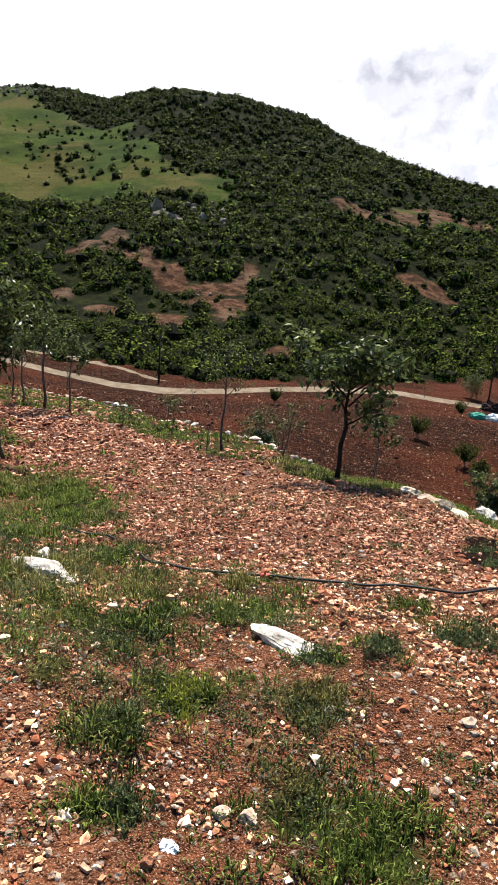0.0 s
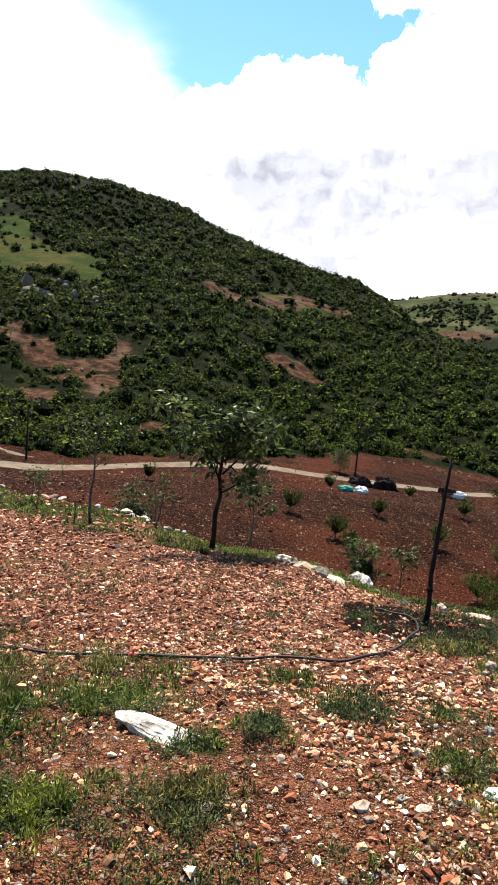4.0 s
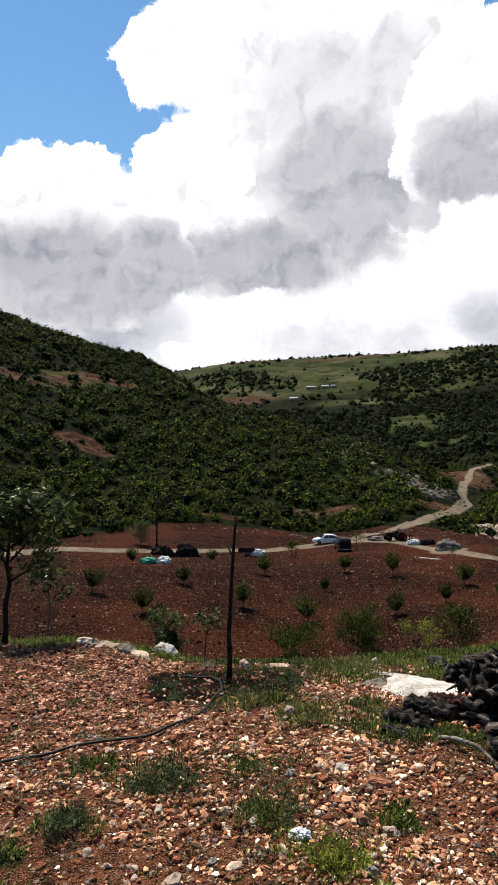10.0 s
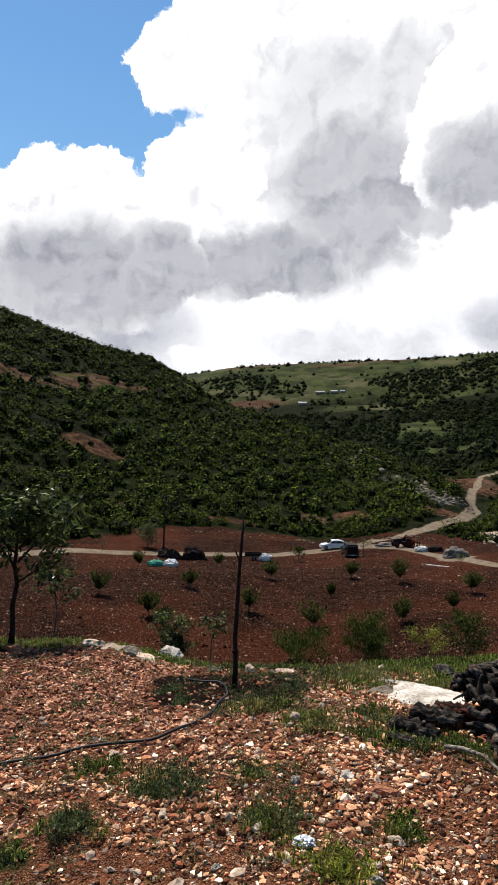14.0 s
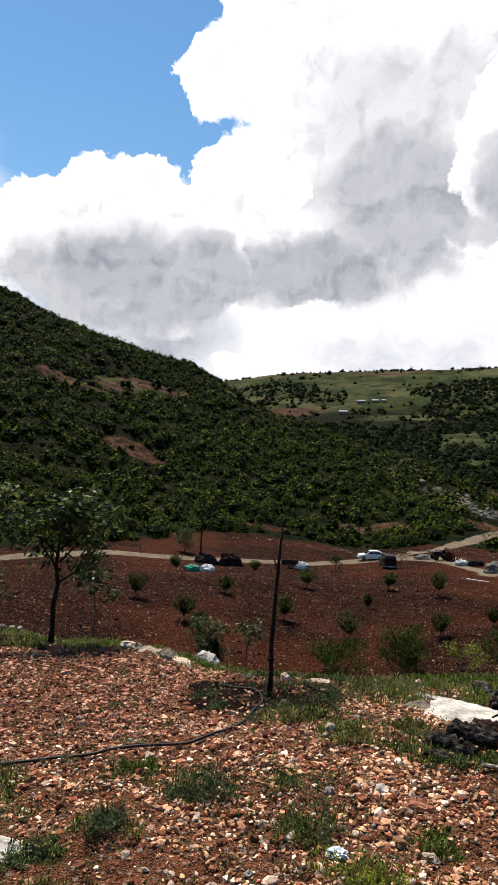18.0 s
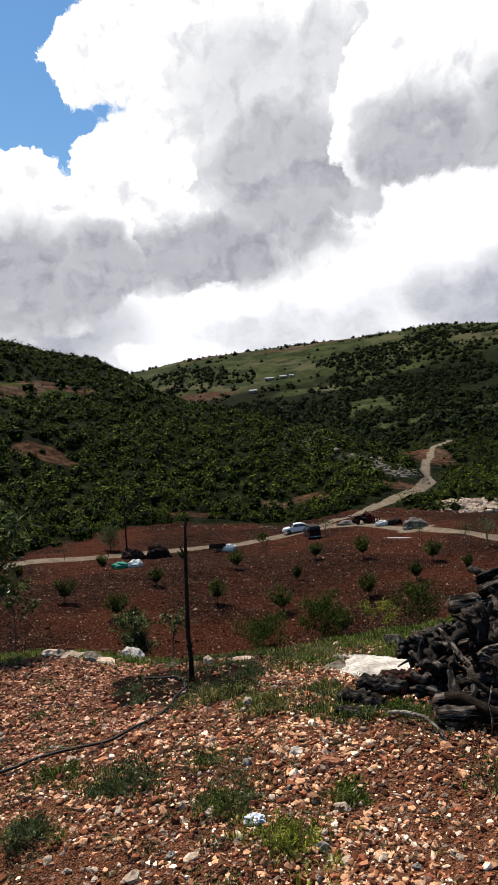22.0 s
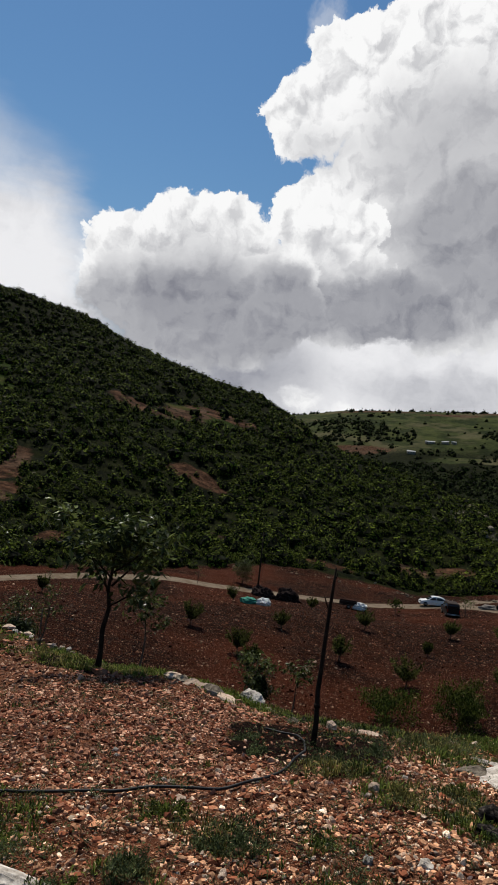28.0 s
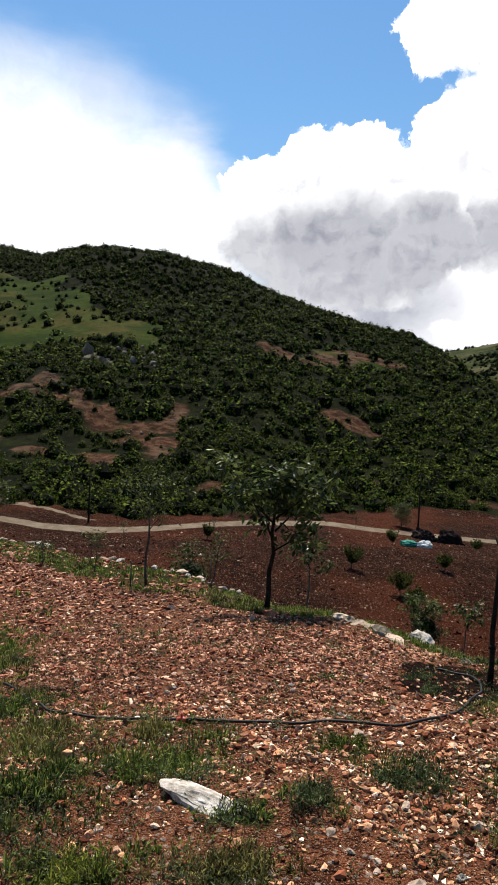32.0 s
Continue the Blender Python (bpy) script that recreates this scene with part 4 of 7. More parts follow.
def leaves(rng, at, size, droop=0.4, shape=0.42):
    """Pointed leaves with a folded midrib, four triangles each."""
    n = len(at)
    a, tip = rng.uniform(0, 2 * np.pi, n), rng.normal(-droop, 0.5, n)
    way = np.stack([np.cos(a) * np.cos(tip), np.sin(a) * np.cos(tip), np.sin(tip)], -1)
    side = np.cross(way, rng.normal(size=(n, 3)) * 0.6 + [0, 0, 1.0])
    side /= np.linalg.norm(side, axis=1, keepdims=True) + 1e-9
    low = np.cross(side, way) * -0.12
    s = np.asarray(size)[:, None]
    mid = at + way * s * 0.45
    v = np.stack([at, mid + (side * shape - low) * s * 0.5, at + way * s, mid - (side * shape + low) * s * 0.5, mid + low * s * 0.3], 1).reshape(-1, 3)
    k = (np.arange(n) * 5)[:, None]
    f = np.concatenate([k + [0, 1, 4], k + [1, 2, 4], k + [2, 3, 4], k + [3, 0, 4]], 1).reshape(-1, 3)
    return v, f


def sprays(rng, x, y, z, size, cards, leaf, squash=0.75, ragged=0.13):
    """Bushes as heaps of pointed leafy sprays over a rounded, uneven form."""
    n = len(x)
    d = rng.normal(size=(n, cards, 3))
    d /= np.linalg.norm(d, axis=2, keepdims=True)
    d[..., 2] = np.abs(d[..., 2]) * 1.05 - 0.12
    lump = (1 + 0.28 * np.sin(d[..., 0] * 3.1 + x[:, None]) * np.cos(d[..., 1] * 2.7 + y[:, None]) + rng.normal(0, ragged, (n, cards))) * rng.uniform(0.55, 1, (n, cards)) ** 0.35
    at = d * lump[..., None] * np.array([0.5, 0.5, squash])[None, None] * size[:, None, None]
    at = at + np.stack([x, y, z], -1)[:, None]
    normal = d + rng.normal(0, 0.30, d.shape) + [0, 0, 0.25]
    normal /= np.linalg.norm(normal, axis=2, keepdims=True)
    u = np.cross(normal, rng.normal(size=d.shape))
    u /= np.linalg.norm(u, axis=2, keepdims=True)
    v = np.cross(normal, u)
    s = (leaf * size)[:, None, None] * rng.uniform(0.6, 1.4, (n, cards, 1))
    tri = np.stack([at + u * s, at - u * s * 0.6 + v * s * 0.75, at - u * s * 0.6 - v * s * 0.75], 2).reshape(-1, 3)
    return tri, np.arange(len(tri)).reshape(-1, 3)


def bushes(rng, x, y, z, size, cards, leaf, squash=0.75, ragged=0.13):
    """Bushes with a dense leafy core under loose sprays."""
    base, faces = ico_base()
    n = len(x)
    v = base[None] * rng.uniform(0.62, 1.1, (n, len(base), 1)) * np.array([0.42, 0.42, squash * 0.82]) * size[:, None, None]
    yaw = rng.uniform(0, 6.28, n)[:, None]
    v = np.stack([v[..., 0] * np.cos(yaw) - v[..., 1] * np.sin(yaw), v[..., 0] * np.sin(yaw) + v[..., 1] * np.cos(yaw), v[..., 2]], -1)
    v += np.stack([x, y, z], -1)[:, None]
    f = faces[None] + (np.arange(n) * len(base))[:, None, None]
    sv, sf = sprays(rng, x, y, z, size, cards, leaf, squash, ragged)
    return np.concatenate([v.reshape(-1, 3), sv]), np.concatenate([f.reshape(-1, 3), sf + n * len(base)])



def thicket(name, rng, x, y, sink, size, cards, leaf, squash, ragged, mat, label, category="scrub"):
    """Many bushes as one object: leafy sprays over twiggy hearts with shade in their colour."""
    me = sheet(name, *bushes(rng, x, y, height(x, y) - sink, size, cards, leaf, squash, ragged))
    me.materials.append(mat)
    me.materials.append(SHADED_HEARTS)
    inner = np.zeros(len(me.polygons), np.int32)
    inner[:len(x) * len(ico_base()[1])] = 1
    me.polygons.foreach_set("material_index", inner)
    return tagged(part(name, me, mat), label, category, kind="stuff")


# ---- trees ----
def grow(at, high, wide, crown_from, seed, count, leaf=0.09, lean=(0.0, 0.0), trunk=0.03, limbs=6, mat=None, bark=None, droop=0.4, stems=1, low=0.0,
         label="young orchard tree with drooping green leaves", name="tree", group="young trees along the terrace", z=None, spare=0.55, category="tree"):
    """A young tree: tapered trunk, limbs with twigs, and a loose crown of single leaves that hang on the twigs."""
    rng, nrng = random.Random(seed), np.random.default_rng(seed)
    p = place(*at)
    base = thing(name, (p.x, p.y, (p.z if z is None else z) - 0.02), label, category, group)
    mat, bark = mat or TREE_LEAF, bark or GREY_BARK
    hang = []
    for s in range(stems):
        off = Vector((lean[0], lean[1], 0)) * high + Vector((rng.uniform(-0.12, 0.12), rng.uniform(-0.1, 0.1), 0)) * high * (s > 0)
        top = Vector((0, 0, high * 0.93)) + off
        foot_at = Vector((0.06 * s, 0.03 * s, 0))
        path = [foot_at.lerp(top, t) + Vector((rng.uniform(-1, 1), rng.uniform(-1, 1), 0)) * 0.018 * high * (0 < t < 1) for t in (0, 0.12, 0.28, 0.42, 0.56, 0.7, 0.85, 1)]
        part("trunk", tube_mesh("trunk", path, [trunk * k for k in (1.35, 1.05, 0.95, 0.85, 0.7, 0.5, 0.32, 0.12)], 8, 0.06, rng), bark, base)
        for k in range(limbs):
            t = crown_from / high + (0.95 - crown_from / high) * (k + 0.3) / limbs * 0.8
            root = foot_at.lerp(top, t)
            a = k * 2.4 + rng.uniform(-0.5, 0.5)
            reach = wide * 0.55 * rng.uniform(0.7, 1.1) * math.sin(math.pi * min(0.95, 0.25 + 0.65 * (k + 0.5) / limbs))
            tip = root + Vector((math.cos(a) * reach, math.sin(a) * reach, reach * rng.uniform(0.5, 1.1) + 0.05 * high))
            tip.z = min(tip.z, high)
            bend = root.lerp(tip, 0.5) + Vector((0, 0, -0.08 * reach))
            part("limb", tube_mesh("limb", [root, bend, tip], [trunk * 0.45, trunk * 0.28, trunk * 0.08], 5, 0.05, rng), bark, base)
            hang += [bend, bend.lerp(tip, 0.5), tip, tip, tip + Vector((rng.uniform(-1, 1), rng.uniform(-1, 1), rng.uniform(-0.6, 0.6))) * reach * 0.4]
        hang += [top, top.lerp(foot_at, 0.12), top.lerp(foot_at, 0.22)]
    knots = np.array([h[:] for h in hang])
    pick = nrng.integers(0, len(knots), count)
    at_leaf = knots[pick] + nrng.normal(0, 1, (count, 3)) * np.array([0.15, 0.15, 0.13]) * wide * (spare + 0.02)
    if low:
        extra = int(count * 0.4)
        at_leaf = np.concatenate([at_leaf, nrng.normal(0, 1, (extra, 3)) * [0.055, 0.055, 0.06] + [lean[0] * low, lean[1] * low, low]])
    if name == "shrub" and count >= 700 and droop > -0.5:
        n = 6
        a, rr = nrng.uniform(0, 6.28, n), nrng.uniform(0.05, 0.26, n) * wide
        part("foliage", sheet("foliage", *bushes(nrng, np.cos(a) * rr, np.sin(a) * rr, nrng.uniform(0.15, 0.5, n) * high, np.full(n, wide * 0.48), 130, 0.07, 0.6, 0.35)), mat, base)
    me = sheet("crown", *leaves(nrng, at_leaf, nrng.uniform(0.65, 1.25, len(at_leaf)) * leaf, droop))
    part("crown", me, mat, base)
    return base


grow((-3.23, 7.96), 1.92, 1.14, 0.80, 11, 1150, 0.125, (0.05, 0), 0.032, 9, bark=BARK, label="young orchard tree with drooping glossy leaves")
grow((-3.45, 10.2), 1.45, 0.62, 0.75, 12, 420, 0.085, (0, 0), 0.014, 6, label="slim sapling below the stone edging")
grow((-5.84, 9.22), 2.0, 0.95, 0.95, 13, 420, 0.075, (0.02, 0), 0.020, 7, spare=0.8, label="thin forked young tree with few leaves")
grow((-4.66, 9.18), 1.0, 0.42, 0.45, 14, 110, 0.07, (0.16, 0), 0.012, 5, label="leaning sapling with sparse leaves")
grow((-8.06, 10.82), 0.9, 0.32, 0.4, 15, 120, 0.07, (0.05, 0), 0.010, 4, label="small sapling at the terrace edge")
grow((-9.25, 7.47), 3.2, 1.45, 1.6, 16, 1500, 0.15, (-0.06, 0.02), 0.026, 11, stems=2, label="tall twin-stemmed young tree in the grass")
grow((-15.27, 14.16), 3.1, 1.3, 1.6, 17, 900, 0.14, (0, 0), 0.04, 8)
grow((-13.51, 13.43), 2.5, 0.95, 1.2, 18, 520, 0.13, (0.03, 0), 0.025, 7, label="thin young tree beside the stone edging")
grow((-17.26, 15.12), 2.6, 1.1, 1.2, 19, 620, 0.11, (0, 0), 0.03, 7)
grow((-20.6, 17.6), 2.3, 0.95, 1.1, 20, 480, 0.11, (0, 0), 0.03, 6)
grow((-9.88, 11.43), 0.62, 0.45, 0.12, 21, 170, 0.07, (0, 0), 0.012, 5, mat=WEED, label="low dark shrub at the terrace edge", category="shrub", name="shrub")
grow((-8.93, 11.82), 0.85, 0.40, 0.35, 22, 150, 0.07, (0.05, 0), 0.011, 5, label="small sapling at the terrace edge")
grow((-5.99, 2.79), 2.45, 0.62, 1.45, 23, 620, 0.11, (-0.03, 0), 0.018, 8, low=0.64, label="slim dark-leaved tree with a leafy tuft low on its trunk", group="trees on the grassy bank")
grow((-11.78, 5.03), 3.6, 1.1, 1.3, 24, 1000, 0.13, (-0.01, 0), 0.035, 9, label="tall slim tree on the grassy bank", group="trees on the grassy bank")
grow((-15.19, 6.11), 3.1, 1.1, 1.2, 25, 420, 0.11, (0, 0), 0.035, 8, label="slim tree further up the grassy bank", group="trees on the grassy bank")
grow((-13.0, 7.85), 0.9, 0.8, 0.15, 26, 260, 0.08, (0, 0), 0.015, 6, mat=WEED, label="dark shrub at the end of the terrace", category="shrub", name="shrub", group="shrubs")
grow((-1.5, 9.28), 0.78, 0.62, 0.10, 27, 800, 0.062, (0, 0), 0.012, 9, mat=TREE_LEAF, label="leafy shrub just below the stone edging", category="shrub", name="shrub", group="shrubs")
grow((-0.95, 9.04), 0.80, 0.42, 0.5, 28, 190, 0.075, (0.08, 0), 0.010, 6, label="small round-headed sapling below the edging")
grow((-6.82, 12.37), 0.95, 0.95, 0.12, 29, 900, 0.07, (0, 0), 0.015, 10, mat=TREE_LEAF, label="round leafy shrub below the stone edging", category="shrub", name="shrub", group="shrubs")
grow((0.95, 7.7), 0.64, 0.5, 0.05, 30, 3200, 0.034, (0, 0), 0.008, 11, mat=SHRUB_LEAF, droop=-0.9, label="feathery willow-like shrub past the grass", category="shrub", name="shrub", group="shrubs")
grow((2.15, 7.9), 0.56, 0.5, 0.05, 31, 2400, 0.034, (0, 0), 0.008, 10, mat=SHRUB_LEAF, droop=-0.6, label="dark-green weedy shrub behind the wood pile", category="shrub", name="shrub", group="shrubs")
grow((0.25, 8.0), 0.5, 0.55, 0.05, 32, 2000, 0.034, (0, 0), 0.008, 9, mat=SHRUB_LEAF, droop=-0.9, label="low feathery shrub past the grass", category="shrub", name="shrub", group="shrubs")
grow((1.55, 7.3), 0.35, 0.35, 0.05, 33, 700, 0.03, (0, 0), 0.006, 6, mat=YELLOW_LEAF, droop=-0.6, label="yellow-green weed behind the black stone", category="shrub", name="shrub", group="shrubs")


def bare_sapling():
    p = place(-0.36, 5.34)
    base = thing("bare_sapling", (p.x, p.y, p.z - 0.02), "dark bare stem of a young tree in a watering hollow", "sapling")
    path = [(0, 0, 0), (0.006, 0, 0.2), (-0.006, 0, 0.42), (0.004, 0, 0.62), (0.012, 0, 0.85), (0.02, 0, 1.05), (0.032, 0, 1.24), (0.036, 0, 1.36)]
    rng = random.Random(3)
    part("stem", tube_mesh("stem", path, [0.024, 0.019, 0.018, 0.017, 0.015, 0.013, 0.010, 0.006], 8, 0.08, rng), BARK, base)
    part("twig", tube_mesh("twig", [(0.02, 0, 1.02), (-0.012, 0, 1.09), (-0.03, 0, 1.14)], [0.008, 0.006, 0.003], 6), BARK, base)
    part("twig", tube_mesh("twig", [(0.03, 0, 1.24), (0.05, 0.02, 1.30), (0.052, 0.02, 1.34)], [0.006, 0.004, 0.002], 6), BARK, base)
    part("tie", tube_mesh("tie", [(0.0, -0.004, 0.30), (0.0, 0.004, 0.33)], [0.026, 0.024], 10), BARK, base)


bare_sapling()


def stake(x, y, high):
    p = place(x, y)
    ob = part("stake", tube_mesh("stake", [(0, 0, -0.1), (0.01, 0, high * 0.5), (0.0, 0.01, high)], [0.012, 0.011, 0.009], 6), GREY_BARK)
    ob.location = p
    tagged(ob, "thin wooden stake driven into the turf", "stake", "stakes")


for spot in ((-10.4, 6.84, 0.6), (-11.6, 8.32, 0.75), (-6.0, 9.0, 0.4), (-4.9, 9.6, 0.5)):
    stake(*spot)

# ---- rocks ----
rock((-1.28, 2.70), (0.62, 0.20, 0.08), WHITE_STONE, "white limestone rock half buried in red earth", -10, sink=0.26, lumps=0.16)
rock((-3.10, 2.65), (0.60, 0.21, 0.125), WHITE_STONE, "long white ledge of rock in the grass", 3, sink=0.12, lumps=0.16)
rock((-3.32, 2.92), (0.25, 0.11, 0.12), WHITE_STONE, "white rock in the grass beside the ledge", -40, sink=0.32)
rock((-2.24, 1.51), (0.16, 0.12, 0.075), WHITE_STONE, "white stone beside the turf", 30)
rock((-1.98, 0.74), (0.11, 0.09, 0.09), WHITE_STONE, "white fist-sized stone on bare earth", 10)
rock((-3.89, 1.60), (0.24, 0.19, 0.15), WHITE_STONE, "white block of rock near the red post", 15)
rock((-3.86, 1.36), (0.20, 0.14, 0.13), WHITE_STONE, "white stone at the foot of the red post", -20)
rock((-6.2, 3.85), (0.75, 0.22, 0.26), WHITE_STONE, "long white outcrop along the grassy bank", -52, sink=0.28, group="outcrop along the bank")
rock((-5.08, 3.34), (0.28, 0.20, 0.20), WHITE_STONE, "white rock of the outcrop", -40, group="outcrop along the bank")
rock((-4.35, 2.9), (0.36, 0.26, 0.32), GREY_STONE, "grey and white weathered rock of the outcrop", 20, group="outcrop along the bank")
rock((-3.65, 2.45), (0.16, 0.11, 0.11), WHITE_STONE, "small white rock at the end of the outcrop", 30, group="outcrop along the bank")
rock((-7.59, 4.14), (0.42, 0.26, 0.24), WHITE_STONE, "white rock on the grassy bank", 10, group="outcrop along the bank")
rock((-6.7, 3.45), (0.6, 0.30, 0.32), STONE, "tan and white rock on the grassy bank", -60, group="outcrop along the bank")
rock((-6.55, 4.1), (0.24, 0.2, 0.2), WHITE_STONE, "white rock at the rim of the bank", 0, group="outcrop along the bank")
rock((-7.6, 5.0), (0.50, 0.3, 0.34), RED_STONE, "rust-red and white rock at the rim of the bank", 30, group="outcrop along the bank")
rock((-8.6, 5.2), (0.55, 0.35, 0.3), WHITE_STONE, "white rock at the rim of the bank", -20, group="outcrop along the bank")
rock((-4.49, 2.43), (0.42, 0.24, 0.17), GREY_STONE, "flat grey rock in the weeds", -35, group="outcrop along the bank")
rock((-5.3, 2.5), (0.3, 0.2, 0.14), GREY_STONE, "grey rock in the weeds", 15, group="outcrop along the bank")
for k, (x, y, s) in enumerate(((-2.17, 1.15, 0.12), (-2.07, 1.16, 0.13), (-2.76, 1.70, 0.14), (-1.36, 0.78, 0.085), (-1.38, 1.17, 0.06), (-1.38, 0.64, 0.075), (-2.55, 1.3, 0.10), (-2.9, 1.25, 0.12), (-2.4, 0.95, 0.08), (-3.2, 1.5, 0.09))):
    rock((x, y), (s, s * 0.72, s * 0.6), WHITE_STONE, "pale stone lying on the stony ground", k * 41, group="pale loose stones", detail=2)
for k, (x, y, s) in enumerate(((-1.39, 1.17, 0.06), (-0.99, 1.52, 0.09), (-0.90, 1.55, 0.10), (-0.61, 2.29, 0.05), (-0.15, 2.59, 0.08), (-0.93, 3.76, 0.10), (0.1, 4.19, 0.13), (-0.37, 2.52, 0.10), (-0.75, 2.7, 0.07), (-0.2, 3.0, 0.09))):
    rock((x, y), (s, s * 0.75, s * 0.62), STONE, "pinkish limestone stone on red earth", k * 57, group="loose stones", detail=2)
rock((0.33, 3.33), (0.095, 0.085, 0.075), WHITE_STONE, "angular white stone with a sharp edge", 35, lumps=0.4)
rock((0.49, 3.21), (0.13, 0.075, 0.055), RED_STONE, "flat orange-red stone beside the white one", -8)
rock((-1.23, 7.5), (0.28, 0.34, 0.19), WHITE_STONE, "bright white boulder on the stone edging", 20, lumps=0.16, sink=0.12)
rock((-1.02, 7.35), (0.18, 0.12, 0.08), WHITE_STONE, "white stone beside the boulder", -20)
for k in range(3, 9):
    lx, ly = -2.62 + 0.148 * k, 7.86 - 0.095 * k
    rock((lx, ly), (0.25 + 0.05 * (k % 3), 0.20, 0.10 + 0.02 * (k % 2)), (STONE, GREY_STONE, STONE)[k % 3], "pale flat-topped stone of the low rim wall", -42 + 9 * (k % 4), tilt=(10, 0), sink=0.12, lumps=0.4, group="rim wall stones", detail=3)
rock((0.05, 6.15), (0.34, 0.16, 0.13), STONE, "pale stone on the rim of the watering hollow", -6)
rock((-0.28, 6.2), (0.14, 0.12, 0.12), STONE, "pale stone on the rim of the watering hollow", 30)
rock((-0.62, 6.3), (0.16, 0.12, 0.12), GREY_STONE, "grey stone on the rim of the watering hollow", 70)
rock((-3.0, 7.55), (0.26, 0.15, 0.12), RED_STONE, "rounded reddish stone below the tree", -10)
rock((1.16, 5.12), (0.60, 0.76, 0.12), WHITE_STONE, "broad flat white rock beside the wood pile", 10, sink=0.10, lumps=0.22)
rock((0.82, 5.38), (0.30, 0.22, 0.12), GREY_STONE, "flat grey rock beside the white slab", -15)
rock((1.02, 5.85), (0.55, 0.12, 0.08), WHITE_STONE, "low pale ledge in the grass", -12)
rock((1.42, 6.0), (0.24, 0.18, 0.20), GREY_STONE, "black and grey blotched stone in the grass", 25, lumps=0.35, sink=0.15)
rock((0.78, 6.45), (0.16, 0.12, 0.10), STONE, "pale stone in the grass", 0)
rock((0.95, 6.5), (0.13, 0.11, 0.10), STONE, "pale stone in the grass", 50)


def stone_edging():
    """The tumbled row of stones on the terrace's rim."""
    rng = random.Random(8)
    base = thing("stone_edging", place(-3.0, 8.3), "tumbled row of pale stones along the terrace rim", "stone wall")
    shapes = []
    for k in range(9):
        ob_mesh = bpy.data.meshes.new("stone")
        bm = boulder(rng, (1, rng.uniform(0.55, 0.8), rng.uniform(0.36, 0.52)), 0.34, 3)
        bm.to_mesh(ob_mesh)
        bm.free()
        for p in ob_mesh.polygons:
            p.use_smooth = False
        ob_mesh.materials.append((WHITE_STONE, STONE, GREY_STONE, STONE)[k % 4])
        shapes.append(ob_mesh)
    inverse = base.matrix_world.inverted()
    az = -53.0
    while az < -6.5:
        edge = float(np.interp(az, EDGE[0], EDGE[1]))
        gap = noise.noise(Vector((az * 0.23, 3.1, 0)))
        size = rng.uniform(0.13, 0.30) * (1.3 if gap > 0.15 else 1.0) * min(1.15, 0.58 + 0.045 * max(0.0, edge - 8))
        if gap > -0.2 and rng.random() < 0.8 and not -24.5 < az < -6.5:
            r = edge + rng.uniform(-0.28, 0.02)
            x, y = r * math.sin(radians(az)), r * math.cos(radians(az))
            for layer in range(1 + (gap > 0.2 and rng.random() < 0.6)):
                ob = part("stone", rng.choice(shapes), None, base)
                p = place(x, y)
                ob.matrix_basis = inverse @ pose(p.x + rng.uniform(-0.05, 0.05), p.y, p.z + size * (0.17 + 0.30 * layer) + 0.03, rng.uniform(-12, 12), rng.uniform(-12, 12), rng.uniform(0, 360)) @ Matrix.Scale(size * (1 - 0.2 * layer), 4)
        az += math.degrees(size * rng.uniform(0.5, 0.8) / edge)


stone_edging()


def outcrop():
    """Broken ledges that run along the rim of the grassy bank."""
    rng = random.Random(77)
    for line in ([(-3.6, 2.5), (-4.4, 2.95), (-5.2, 3.4), (-6.2, 3.85), (-6.7, 4.3), (-7.8, 5.2), (-9.2, 5.9)], [(-6.3, 3.3), (-7.2, 3.85), (-8.4, 4.5), (-10.2, 5.2)]):
        for (ax, ay), (bx, by) in zip(line, line[1:]):
            for k in range(4):
                t = (k + rng.random()) / 4
                s = rng.uniform(0.16, 0.40)
                rock((ax + (bx - ax) * t + rng.uniform(-0.12, 0.12), ay + (by - ay) * t + rng.uniform(-0.12, 0.12)), (s * 1.7, s * 0.9, s * rng.uniform(0.35, 0.6)), rng.choice((WHITE_STONE, WHITE_STONE, STONE, GREY_STONE)),
                     "weathered pale ledge of rock along the grassy bank", rng.uniform(-75, -25), sink=0.24, group="outcrop along the bank")


outcrop()

# ---- hose, post and litter ----
BLACK_PIPE = mottled("black polythene pipe", (0.00744, 0.00744, 0.00806), (0.0217, 0.0217, 0.02232), 30, 0.6, 0.1, 0.001, 0.05, specular=0.15)
RED_PAINT = mottled("red paint", (0.36, 0.014, 0.009), (0.50, 0.028, 0.016), 5, 0.45, 0.1, 0.002, 0.05, specular=0.5)
PLASTIC = mottled("pale blue-white film", (0.341, 0.372, 0.4216), (0.5084, 0.5208, 0.5456), 20, 0.4, 0.3, 0.002, 0.1, specular=0.5)


